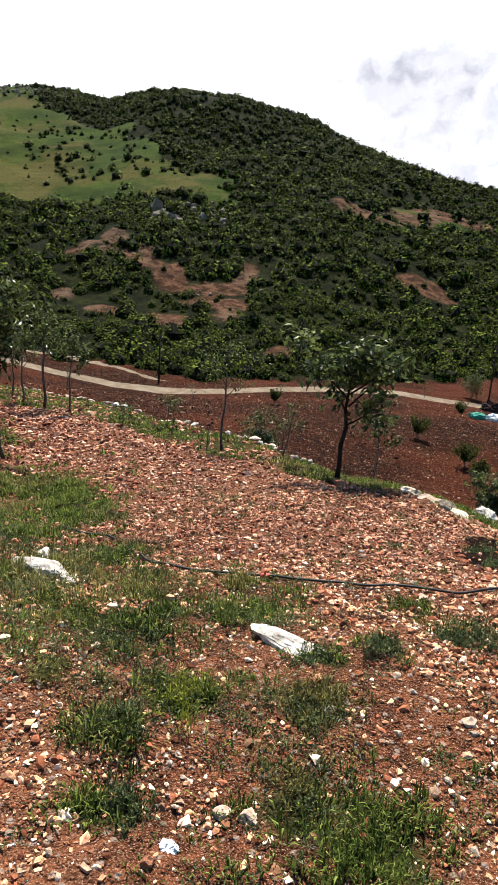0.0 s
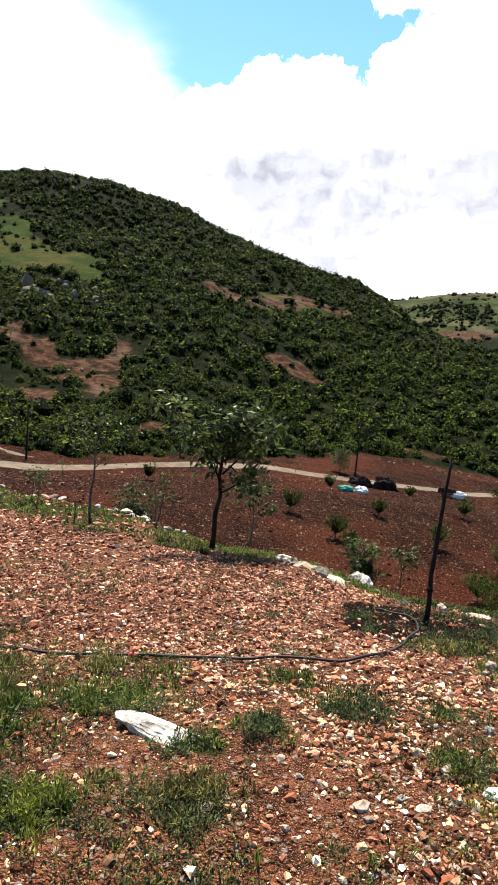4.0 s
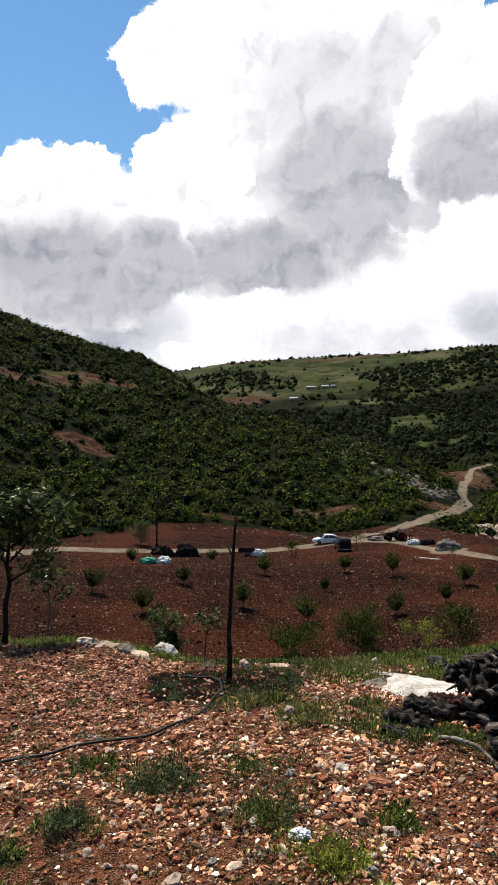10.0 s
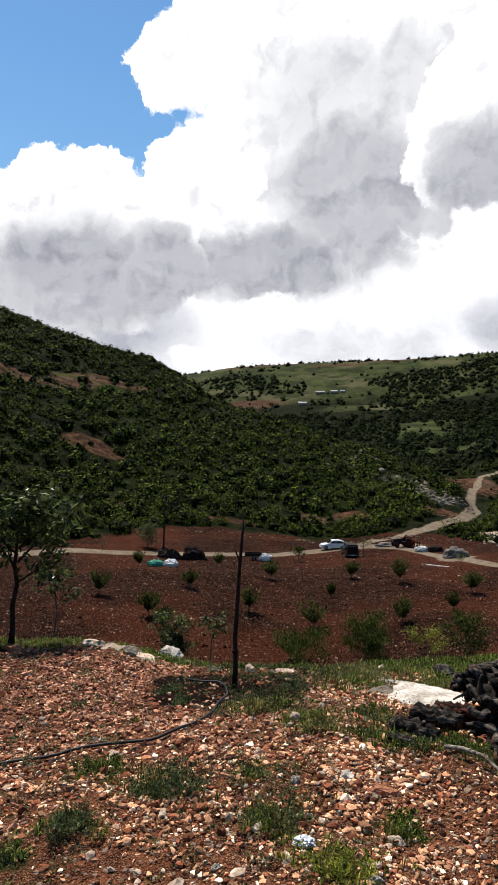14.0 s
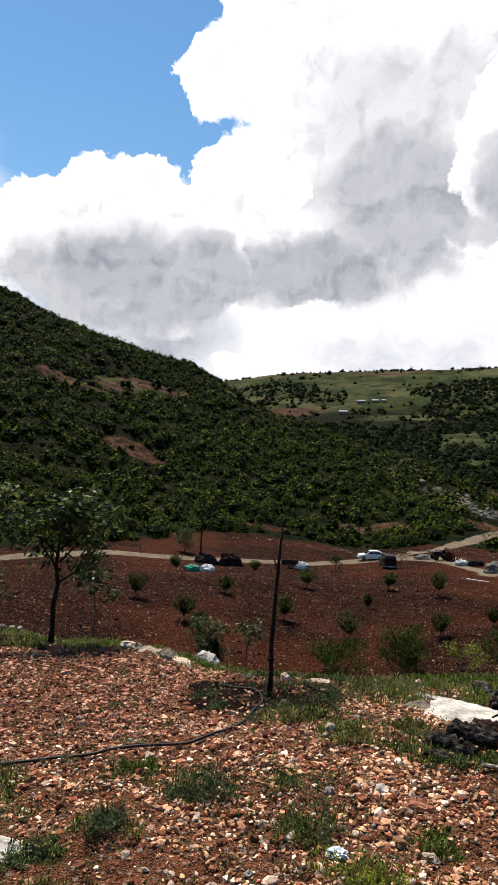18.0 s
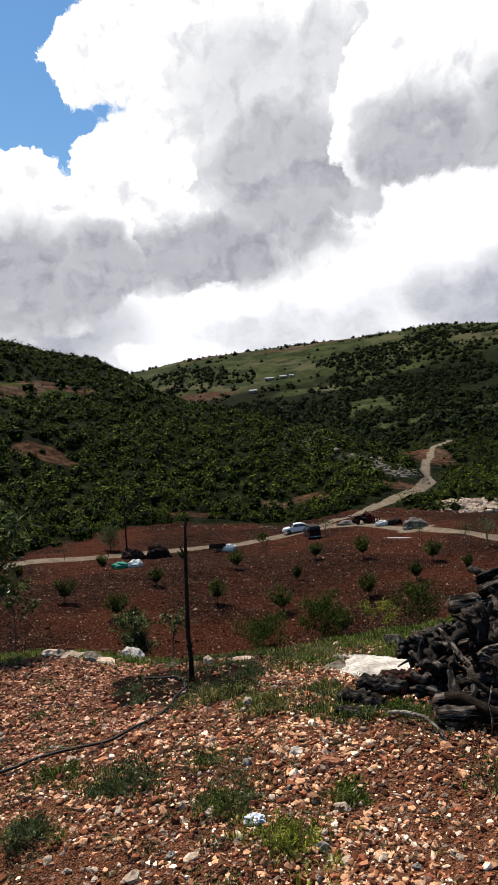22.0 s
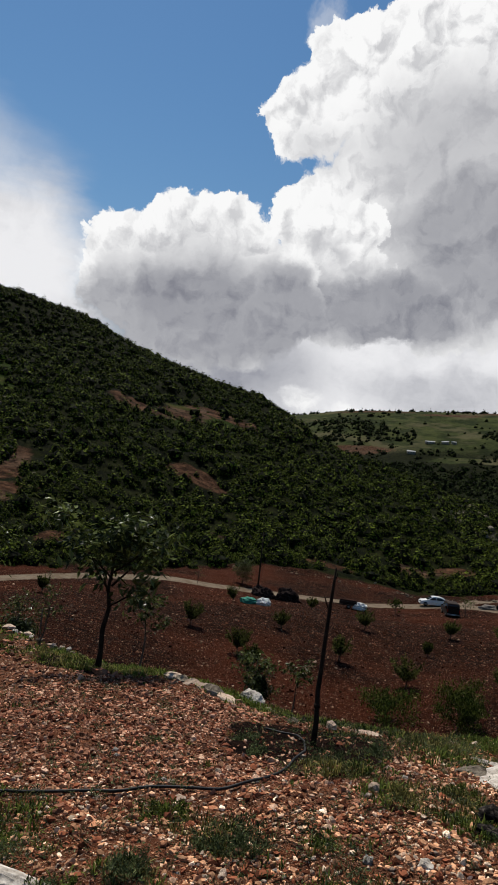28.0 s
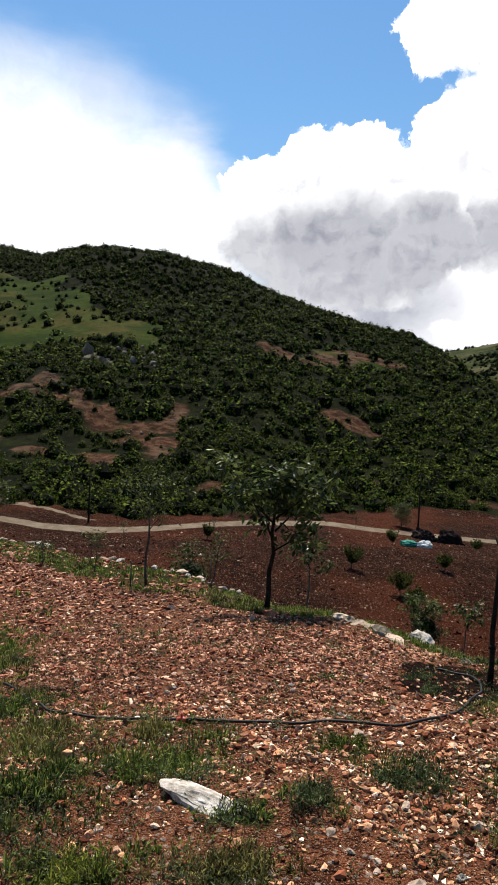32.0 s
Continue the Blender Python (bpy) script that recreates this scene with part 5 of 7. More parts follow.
def hose(points, radius, label, joint=None):
    fine = []
    pts = [Vector((x, y, 0)) for x, y in points]
    for k in range(len(pts) - 1):
        p0, p1, p2, p3 = pts[max(k - 1, 0)], pts[k], pts[k + 1], pts[min(k + 2, len(pts) - 1)]
        for t in np.linspace(0, 1, 9)[:-1]:
            q = 0.5 * ((2 * p1) + (p2 - p0) * t + (2 * p0 - 5 * p1 + 4 * p2 - p3) * t**2 + (3 * p1 - p0 - 3 * p2 + p3) * t**3)
            fine.append(place(q.x, q.y) + Vector((0, 0, radius + 0.012)))
    fine.append(place(*points[-1]) + Vector((0, 0, radius)))
    smooth = [(fine[max(k - 1, 0)] + fine[k] * 2 + fine[min(k + 1, len(fine) - 1)]) / 4 for k in range(len(fine))]
    base = thing("irrigation_hose", smooth[0], label, "hose", "irrigation hoses")
    part("pipe", tube_mesh("pipe", [p - smooth[0] for p in smooth], [radius] * len(smooth), 8), BLACK_PIPE, base)
    if joint is not None:
        a, b = smooth[joint] - smooth[0], smooth[joint + 1] - smooth[0]
        way = (b - a).normalized() * 0.03
        part("connector", tube_mesh("connector", [a - way, a - way * 0.5, a + way * 0.5, a + way], [radius * 1.2, radius * 1.7, radius * 1.7, radius * 1.2], 8), RED_PAINT, base, "red plastic connector")
        part("emitter", tube_mesh("emitter", [a + Vector((0, 0, radius)), a + Vector((0, 0, radius + 0.03))], [0.008, 0.006], 7), RED_PAINT, base, "red plastic dripper")


hose([(-4.41, 4.08), (-3.5, 3.75), (-2.9, 3.45), (-2.71, 3.43), (-1.98, 3.54), (-1.76, 3.62), (-1.19, 3.83), (-0.72, 4.0), (-0.52, 4.35), (-0.44, 4.75), (-0.40, 5.15), (-0.52, 5.62), (-0.8, 5.72)], 0.0085,
     "black irrigation hose snaking over red earth to the sapling", 33)


def red_post():
    p = place(-4.008, 1.395)
    base = thing("red_post", (p.x, p.y, p.z - 0.05), "red-painted round post with a rim and worn pale marks", "post")
    path = [(0, 0, 0), (0, 0, 0.74), (0, 0, 0.745), (0, 0, 0.755)]
    part("shaft", tube_mesh("shaft", path, [0.075, 0.070, 0.078, 0.076], 20), RED_PAINT, base)
    part("rim", tube_mesh("rim", [(0, 0, 0.755), (0, 0, 0.775), (0, 0, 0.78)], [0.077, 0.075, 0.055], 20), RED_PAINT, base)
    for k, z in enumerate((0.66, 0.57, 0.49)):
        bm = bmesh.new()
        bmesh.ops.create_cube(bm, size=1)
        bmesh.ops.scale(bm, vec=(0.012, 0.004, 0.035), verts=bm.verts)
        mark = part("mark", bm, PLASTIC, base, "worn pale painted bar")
        mark.matrix_basis = pose(0.055, -0.046, z, 0, 0, 50)


red_post()


def crumple(name, at, size, mat, label, category, seed, high=0.5, group=""):
    """Crumpled film or cloth: a ball folded by sharp noise and pressed to the ground."""
    bm = bmesh.new()
    bmesh.ops.create_icosphere(bm, subdivisions=4, radius=0.5)
    shift = Vector((seed * 7.3, seed * 1.9, 0))
    for v in bm.verts:
        d = v.co.normalized()
        k = 0.75 + 0.5 * abs(noise.noise(d * 2.2 + shift)) + 0.22 * abs(noise.noise(d * 4.5 + shift)) + 0.15 * noise.noise(d * 12 + shift)
        v.co = Vector((d.x, d.y, max(d.z, -0.45) * high)) * 0.62 * k
    bmesh.ops.scale(bm, vec=size, verts=bm.verts)
    ob = part(name, bm, mat, smooth=False)
    ob.location = Vector(at) + Vector((0, 0, size[2] * 0.15))
    return tagged(ob, label, category, group)


crumple("litter", place(0.11, 2.79), (0.075, 0.06, 0.07), PLASTIC, "crumpled pale blue plastic film on the stones", "litter", 1, group="litter")
crumple("litter", place(-1.04, 1.28), (0.06, 0.045, 0.045), PLASTIC, "scrap of white plastic film among weeds", "litter", 2, group="litter")

# ---- the pile of logs and grubbed-up roots ----


def log(a, b, r0, r1, seed, mat=None, label="weathered grey log on the wood pile", knots=0.18, bend=0.06, name="log", cut=True):
    rng = random.Random(seed)
    a, b = Vector(a), Vector(b)
    mid = (a + b) / 2
    length = (b - a).length
    base = thing(name, mid, label, "log", "logs of the wood pile")
    base.matrix_world = Matrix.Translation(mid) @ (b - a).to_track_quat("X", "Z").to_matrix().to_4x4()
    path, radii = [], []
    for k in range(11):
        t = k / 10
        path.append(Vector(((t - 0.5) * length, math.sin(t * math.pi) * bend * length + rng.uniform(-1, 1) * 0.2 * r0, rng.uniform(-1, 1) * 0.2 * r0)))
        radii.append((r0 + (r1 - r0) * t) * rng.uniform(0.74, 1.14) * (0.86 if k in (0, 10) else 1))
    part("bark", tube_mesh("bark", path, radii, 23, knots * 0.65, rng, ridge=0.34), mat or LOG_BARK, base)
    if cut:
        for end, nxt, r in ((path[0], path[1], radii[0]), (path[-1], path[-2], radii[-1])):
            out = (end - nxt).normalized() * 0.004
            part("cut_end", tube_mesh("cut_end", [end - out, end + out], [r * 0.74, r * 0.66], 11), CUT_WOOD, base, "sawn end with rust-brown wood")
    for k in range(rng.choice((0, 1, 1, 2))):
        p = path[rng.randint(2, 6)]
        way = Vector((rng.uniform(-1, 1), rng.uniform(-1, 1), rng.uniform(0.1, 1))).normalized()
        part("stub", tube_mesh("stub", [p, p + way * r0 * 1.1, p + way * r0 * 1.6], [r0 * 0.4, r0 * 0.3, r0 * 0.22], 7, 0.15, rng), mat or LOG_BARK, base)
    return base


def root_stump(at, size, seed, label="grubbed-up root stump, dark and gnarled"):
    rng = random.Random(seed)
    base = thing("root_stump", at, label, "stump", "root stumps of the wood pile", rng.uniform(0, 360), (rng.uniform(-60, 60), rng.uniform(-40, 40)))
    bm = boulder(rng, (size * 0.66, size * 0.52, size * 0.50), 0.8, 4, False)
    part("butt", bm, DEAD_WOOD, base)
    for k in range(rng.randint(11, 15)):
        way = Vector((rng.gauss(0, 1), rng.gauss(0, 1), rng.gauss(0, 0.7))).normalized()
        p, path, radii = way * size * 0.16, [], []
        r = size * math.exp(rng.uniform(math.log(0.03), math.log(0.13)))
        for j in range(7):
            path.append(p.copy())
            radii.append(r * (1 - j / 10.5) * rng.uniform(0.8, 1.15))
            way = (way + Vector((rng.gauss(0, 1), rng.gauss(0, 1), rng.gauss(0, 1))) * 0.34).normalized()
            p = p + way * size * rng.uniform(0.06, 0.11)
        part("root", tube_mesh("root", path, radii, 7, 0.12, rng, ridge=0.15), rng.choice((DEAD_WOOD, LOG_BARK, LOG_BARK)), base)
    return base


log((0.98, 4.36, -0.05), (1.23, 4.19, 0.0), 0.06, 0.056, 1, RED_BARK, "short red-brown log with its bark stripped", bend=0.01)
log((0.66, 4.02, -0.03), (0.90, 3.90, -0.03), 0.058, 0.052, 2, LOG_BARK)
log((0.59, 3.80, -0.01), (0.74, 3.74, 0.0), 0.035, 0.033, 3, label="short sawn length of branch in the grass", bend=0.01)
log((0.80, 4.20, -0.02), (1.06, 4.05, 0.0), 0.055, 0.05, 4, LOG_BARK)
log((1.10, 3.50, 0.05), (1.75, 3.38, 0.08), 0.045, 0.05, 5, LOG_BARK, "long pale trunk lying at the front of the pile", bend=0.02)
log((1.15, 3.72, 0.04), (1.6, 3.62, 0.06), 0.05, 0.055, 6)
log((1.64, 4.30, 0.50), (2.4, 4.05, 0.80), 0.036, 0.045, 7, knots=0.5, bend=0.04, label="log jutting from the top of the pile")
log((1.60, 4.22, 0.42), (2.4, 4.15, 0.54), 0.034, 0.045, 8, LOG_BARK, "log jutting from the top of the pile")
log((1.68, 4.45, 0.54), (2.5, 4.5, 0.74), 0.036, 0.04, 9, knots=0.5, label="log jutting from the top of the pile")
log((1.79, 4.13, 0.44), (1.78, 4.12, 0.88), 0.040, 0.03, 10, label="dark stump standing upright in the pile", bend=0.02)
log((1.5, 4.5, 0.36), (2.4, 4.35, 0.42), 0.055, 0.05, 11)
log((1.18, 4.75, 0.0), (1.55, 4.65, 0.06), 0.055, 0.05, 12)
log((1.35, 4.85, 0.05), (1.9, 4.9, 0.1), 0.06, 0.055, 13)
log((1.2, 4.5, 0.03), (1.7, 4.2, 0.22), 0.05, 0.04, 14, LOG_BARK)
log((1.45, 3.9, 0.18), (1.95, 3.75, 0.42), 0.045, 0.04, 15, LOG_BARK, "pale bent branch across the pile")
root_stump((1.62, 4.2, 0.30), 0.46, 21)
root_stump((1.30, 4.10, 0.06), 0.38, 22)
root_stump((1.48, 3.86, 0.10), 0.40, 23)
root_stump((1.85, 3.9, 0.32), 0.50, 24)
root_stump((2.05, 4.4, 0.25), 0.60, 26)
root_stump((1.7, 4.75, 0.15), 0.42, 28)
root_stump((2.3, 4.2, 0.62), 0.45, 32)
for k, (x, y, z, size) in enumerate(((1.35, 4.45, 0.10, 0.40), (1.75, 4.05, 0.42, 0.44), (1.95, 4.6, 0.38, 0.48), (2.1, 3.85, 0.42, 0.5), (1.6, 3.75, 0.18, 0.42))):
    root_stump((x, y, z), size, 60 + k)


def branches():
    """Dead branches and roots thrown criss-cross on the pile, which rises away from the grass."""
    rng = random.Random(91)
    for k in range(100):
        x = 1.18 + 1.2 * rng.random() ** 0.75
        y = rng.uniform(3.45, 4.95)
        top = max(0.03, min(0.72, 0.62 * (x - 1.05))) * (1 - 0.55 * abs(y - 4.2) / 0.8)
        z = place(x, y).z + 0.05 + top * rng.uniform(0.25, 1.0)
        way = Vector((rng.gauss(-0.4, 0.8), rng.gauss(0, 0.8), rng.gauss(-0.04, 0.16))).normalized()
        long, r = rng.uniform(0.2, 0.55), math.exp(rng.uniform(math.log(0.010), math.log(0.044)))
        turn = way.to_track_quat("X", "Z").to_matrix().to_4x4()
        way = Vector((1, 0, 0))
        path, p, radii = [], Vector((-long / 2, 0, 0)), []
        for j in range(7):
            path.append(p.copy())
            radii.append(r * (1 - 0.07 * j) * rng.uniform(0.8, 1.15))
            way = (way + Vector((rng.gauss(0, 1), rng.gauss(0, 1), rng.gauss(0, 1))) * 0.20).normalized()
            p = p + way * long / 6
        if x - 0.3 < 1.0 and rng.random() < 0.5:
            continue
        base = thing("branch", (x, y, z), "dark dead branch thrown on the wood pile", "branch", "branches of the wood pile")
        base.matrix_world = Matrix.Translation((x, y, z)) @ turn
        part("wood", tube_mesh("wood", path, radii, 9, 0.10, rng, ridge=0.2), rng.choice((LOG_BARK, LOG_BARK, LOG_BARK, BARK, RED_BARK)), base)


branches()


def bent_root(points, r, label):
    base = thing("root", points[0], label, "root", "loose roots")
    o = Vector(points[0])
    part("root", tube_mesh("root", [Vector(p) - o for p in points], [r * (1 - 0.1 * k) for k in range(len(points))], 7, 0.1, random.Random(5)), PALE_WOOD, base)


bent_root([(0.88, 3.66, 0.03), (0.96, 3.60, 0.05), (1.04, 3.50, 0.06), (1.08, 3.40, 0.04), (1.10, 3.30, 0.01)], 0.0125, "pale bent root lying before the pile")
bent_root([(1.33, 3.32, 0.01), (1.345, 3.33, 0.10), (1.335, 3.34, 0.17), (1.36, 3.35, 0.26)], 0.006, "thin upright twig before the pile")

# ---- grass, weeds and grit ----
def scatter(rng, count, x0, x1, y0, y1, keep):
    """Places drawn evenly from a rectangle of the plan, kept by a chance that the function gives."""
    out = []
    have = 0
    while have < count:
        x, y = rng.uniform(x0, x1, 40000), rng.uniform(y0, y1, 40000)
        ok = rng.random(40000) < keep(x, y)
        out.append(np.stack([x[ok], y[ok]], -1))
        have += ok.sum()
    return np.concatenate(out)[:count].T


def in_sight(x, y, reach):
    az, rad = np.degrees(np.arctan2(x, y)), np.hypot(x, y)
    return (az > -74) & (az < 27) & (rad > 0.9) & (rad < reach)


def grass_near():
    rng = np.random.default_rng(5)
    x, y = scatter(rng, 12500, -10, 4, 0.2, 9, lambda x, y: in_sight(x, y, 10.0) * np.clip(turf_cover(x, y) ** 1.3 * (0.10 + 0.90 * step(-0.25, 0.35, rough(x, y, 0.16, 93, 3))), 0, 1) * np.clip(4.5 / np.hypot(x, y), 0.3, 1))
    rad = np.hypot(x, y)
    lush = turf_cover(x, y)
    long = np.clip(0.022 + 0.036 * lush * (1 + 0.6 * rough(x, y, 0.5, 92, 2)) + rng.normal(0, 0.012, len(x)), 0.018, 0.11) * (1 + 0.035 * rad)
    kind = rough(x, y, 0.55, 95, 2) + 0.3 * rng.normal(size=len(x))
    for name, ok, mat, w, count, label in (("grass", kind < 0.12, GRASS, 0.0052, 14, "tufts of green grass and fine weeds"),
                                           ("dry_grass", kind >= 0.12, DRY_GRASS, 0.0042, 11, "yellowing grass and flowering weeds")):
        me = sheet(name, *tufts(rng, x[ok], y[ok], count, 0.045 + 0.4 * long[ok], long[ok], w * (1 + 0.12 * rad[ok])))
        tagged(part(name, me, mat), label, "grass", kind="stuff")


def grass_far():
    rng = np.random.default_rng(6)
    x, y = scatter(rng, 5200, -45, 8, 4, 42, lambda x, y: (in_sight(x, y, 60) & (np.hypot(x, y) > 8.0)) * np.clip(turf_cover(x, y), 0, 1) * np.clip(14 / np.hypot(x, y), 0.12, 1))
    rad = np.hypot(x, y)
    me = sheet("edge_grass", *tufts(rng, x, y, 12, 0.10 + 0.004 * rad, rng.uniform(0.03, 0.11, len(x)), 0.005 + 0.0016 * rad))
    tagged(part("edge_grass", me, GRASS), "long grass along the terrace rim and bank", "grass", kind="stuff")


def weeds():
    """Broad-leaved weeds: rosettes of leaves on short stalks."""
    rng = np.random.default_rng(7)
    x, y = scatter(rng, 4200, -6, 3, 0.3, 7, lambda x, y: in_sight(x, y, 7.5) * np.clip(0.13 + turf_cover(x, y), 0, 1) * (0.2 + 0.8 * (rough(x, y, 0.6, 97, 2) > 0)))
    n = 22
    spread = np.repeat(rng.uniform(0.012, 0.045, len(x)), n)
    px, py = np.repeat(x, n) + rng.normal(size=len(x) * n) * spread, np.repeat(y, n) + rng.normal(size=len(x) * n) * spread
    at = np.stack([px, py, height(px, py) + rng.uniform(0.002, 0.045, len(px))], -1)
    me = sheet("weeds", *leaves(rng, at, rng.uniform(0.010, 0.026, len(at)), -0.45, 0.34))
    tagged(part("weeds", me, WEED), "small broad-leaved weeds among the stones", "weeds", kind="stuff")


def grit():
    """Loose grit and small stones on the terrace, thickest near the viewer."""
    rng = np.random.default_rng(9)

    def bare(x, y):
        earthy = 1 - 0.6 * step(0.2, -0.6, x + 0.4 * rough(x, y, 0.8, 104, 2)) * (1 - step(2.6, 3.4, np.hypot(x, y))) * (1 - ashen(x, y))
        return (1 - 0.8 * turf_cover(x, y)) * (1 - 0.90 * np.clip(WET(x, y) * 2.0, 0, 1)) * earthy
    for name, count, mid, spread, low, high, plain in (("gravel", 36000, 0.0056, 0.50, 0.003, 0.015, True), ("stones", 29000, 0.0098, 0.46, 0.005, 0.026, False)):
        x, y = scatter(rng, count, -7, 3.5, 0.2, 7.5, lambda x, y: in_sight(x, y, 7.2) * bare(x, y) * (0.35 + 0.65 * (rough(x, y, 0.5, 101, 2) > -0.1)) * np.clip(3.4 / np.hypot(x, y), 0, 1))
        s = np.clip(np.exp(rng.normal(math.log(mid), spread, len(x))), low, high) * (1 + 0.07 * np.hypot(x, y))
        pale = ashen(x, y) > rng.random(len(x))
        s = np.where(pale, s * 0.68, s)
        tilled = ~pale & (step(3.2, 5.0, np.hypot(x, y)) * (x < 0.3) > rng.random(len(x)))
        for ok, mat, label, category in ((tilled, STRIP_GRAVEL, "red broken stones of the tilled strip", "gravel"), (~pale & ~tilled, GRAVEL, "red, tan and cream broken stones strewn over the earth", "gravel"), (pale, PALE_GRAVEL, "grey and whitish broken stones", "pale gravel")):
            me = sheet(name, *pebbles(rng, x[ok], y[ok], height(x[ok], y[ok]), s[ok], plain))
            tagged(part(name, me, mat), label, category, kind="stuff")
    x, y = scatter(rng, 24000, -34, 1, 4, 34, lambda x, y: (in_sight(x, y, 45) & (np.hypot(x, y) > 4.5) & (np.hypot(x, y) < np.interp(np.degrees(np.arctan2(x, y)), EDGE[0], EDGE[1]))) * bare(x, y) * np.clip(8 / np.hypot(x, y), 0.08, 1))
    s = np.clip(np.exp(rng.normal(math.log(0.020), 0.42, len(x))), 0.010, 0.055) * np.clip(np.hypot(x, y) / 11, 0.5, 1.6)
    me = sheet("clods", *pebbles(rng, x, y, height(x, y), s, True))
    tagged(part("clods", me, STRIP_GRAVEL), "clods and stones of the tilled terrace strip", "clods", kind="stuff")


def loose_stones():
    """Stones large enough to pick up singly, each an object, sharing a dozen shapes."""
    rng, nrng = random.Random(14), np.random.default_rng(14)
    shapes = []
    for k in range(14):
        bm = boulder(rng, (1.9, rng.uniform(1.2, 1.6), rng.uniform(0.9, 1.4)), 0.34, 3, False)
        me = bpy.data.meshes.new("stone")
        bm.to_mesh(me)
        bm.free()
        me.materials.append((STONE, GRAVEL, RED_STONE, GRAVEL, WHITE_STONE, STONE, GRAVEL)[k % 7])
        shapes.append(me)
    ground = bpy.data.objects["ground"]
    x, y = scatter(nrng, 290, -4, 2, 0.6, 5.2, lambda x, y: in_sight(x, y, 5.2) * (1 - 0.9 * turf_cover(x, y)) * (0.25 + 0.75 * (x > -1.2)))
    z = height(x, y)
    for px, py, pz in zip(x, y, z):
        ob = part("stone", rng.choice(shapes), None, ground)
        s = min(0.045, math.exp(rng.gauss(math.log(0.021), 0.35)))
        ob.matrix_basis = pose(px, py, pz + 0.1 * s, rng.uniform(-20, 20), rng.uniform(-20, 20), rng.uniform(0, 360)) @ Matrix.Scale(s, 4)




def weed_clump(x, y, wide, high, seed, mat, label):
    """A ragged patch of small leafy plants with grass between them."""
    rng = np.random.default_rng(seed)
    n, each = int(10 + 30 * wide), 46
    turn = rng.uniform(0, 3.14)
    u, v = rng.normal(0, 0.34, n) * wide, rng.normal(0, 0.17, n) * wide
    cx, cy = u * math.cos(turn) - v * math.sin(turn), u * math.sin(turn) + v * math.cos(turn)
    p = place(x, y)
    cz = height(cx + x, cy + y) - p.z
    tall = high * rng.uniform(0.35, 1.0, n) * np.exp(-(u / (0.6 * wide)) ** 2)
    ob = thing("weed_clump", (p.x, p.y, p.z - 0.01), label, "weed", "weed clumps")
    along = rng.uniform(0.05, 1, (n, each))
    sway = rng.normal(0, 0.35, (n, 1, 2)) * (along * tall[:, None])[..., None]
    fan = rng.normal(0, 0.016, (n, each, 2)) * (1.2 - 0.6 * along)[..., None]
    at = np.stack([cx[:, None] + sway[..., 0] + fan[..., 0], cy[:, None] + sway[..., 1] + fan[..., 1], cz[:, None] + along * tall[:, None]], -1).reshape(-1, 3)
    m = int(36 * wide / 0.3)
    u, v = rng.normal(0, 0.38, m) * wide, rng.normal(0, 0.22, m) * wide
    gx, gy = x + u * math.cos(turn) - v * math.sin(turn), y + u * math.sin(turn) + v * math.cos(turn)
    tv, tf = tufts(rng, gx, gy, 9, np.full(m, 0.05), rng.uniform(0.3, 1.0, m) * high * 0.6, np.full(m, 0.0042))
    tagged(part("grass_tuft", sheet("grass_tuft", tv - np.array([p.x, p.y, p.z - 0.01]), tf), mat, ob), kind="stuff")
    tagged(part("leaves", sheet("leaves", *leaves(rng, at, rng.uniform(0.012, 0.030, len(at)), -0.55, 0.28)), mat, ob), kind="stuff")


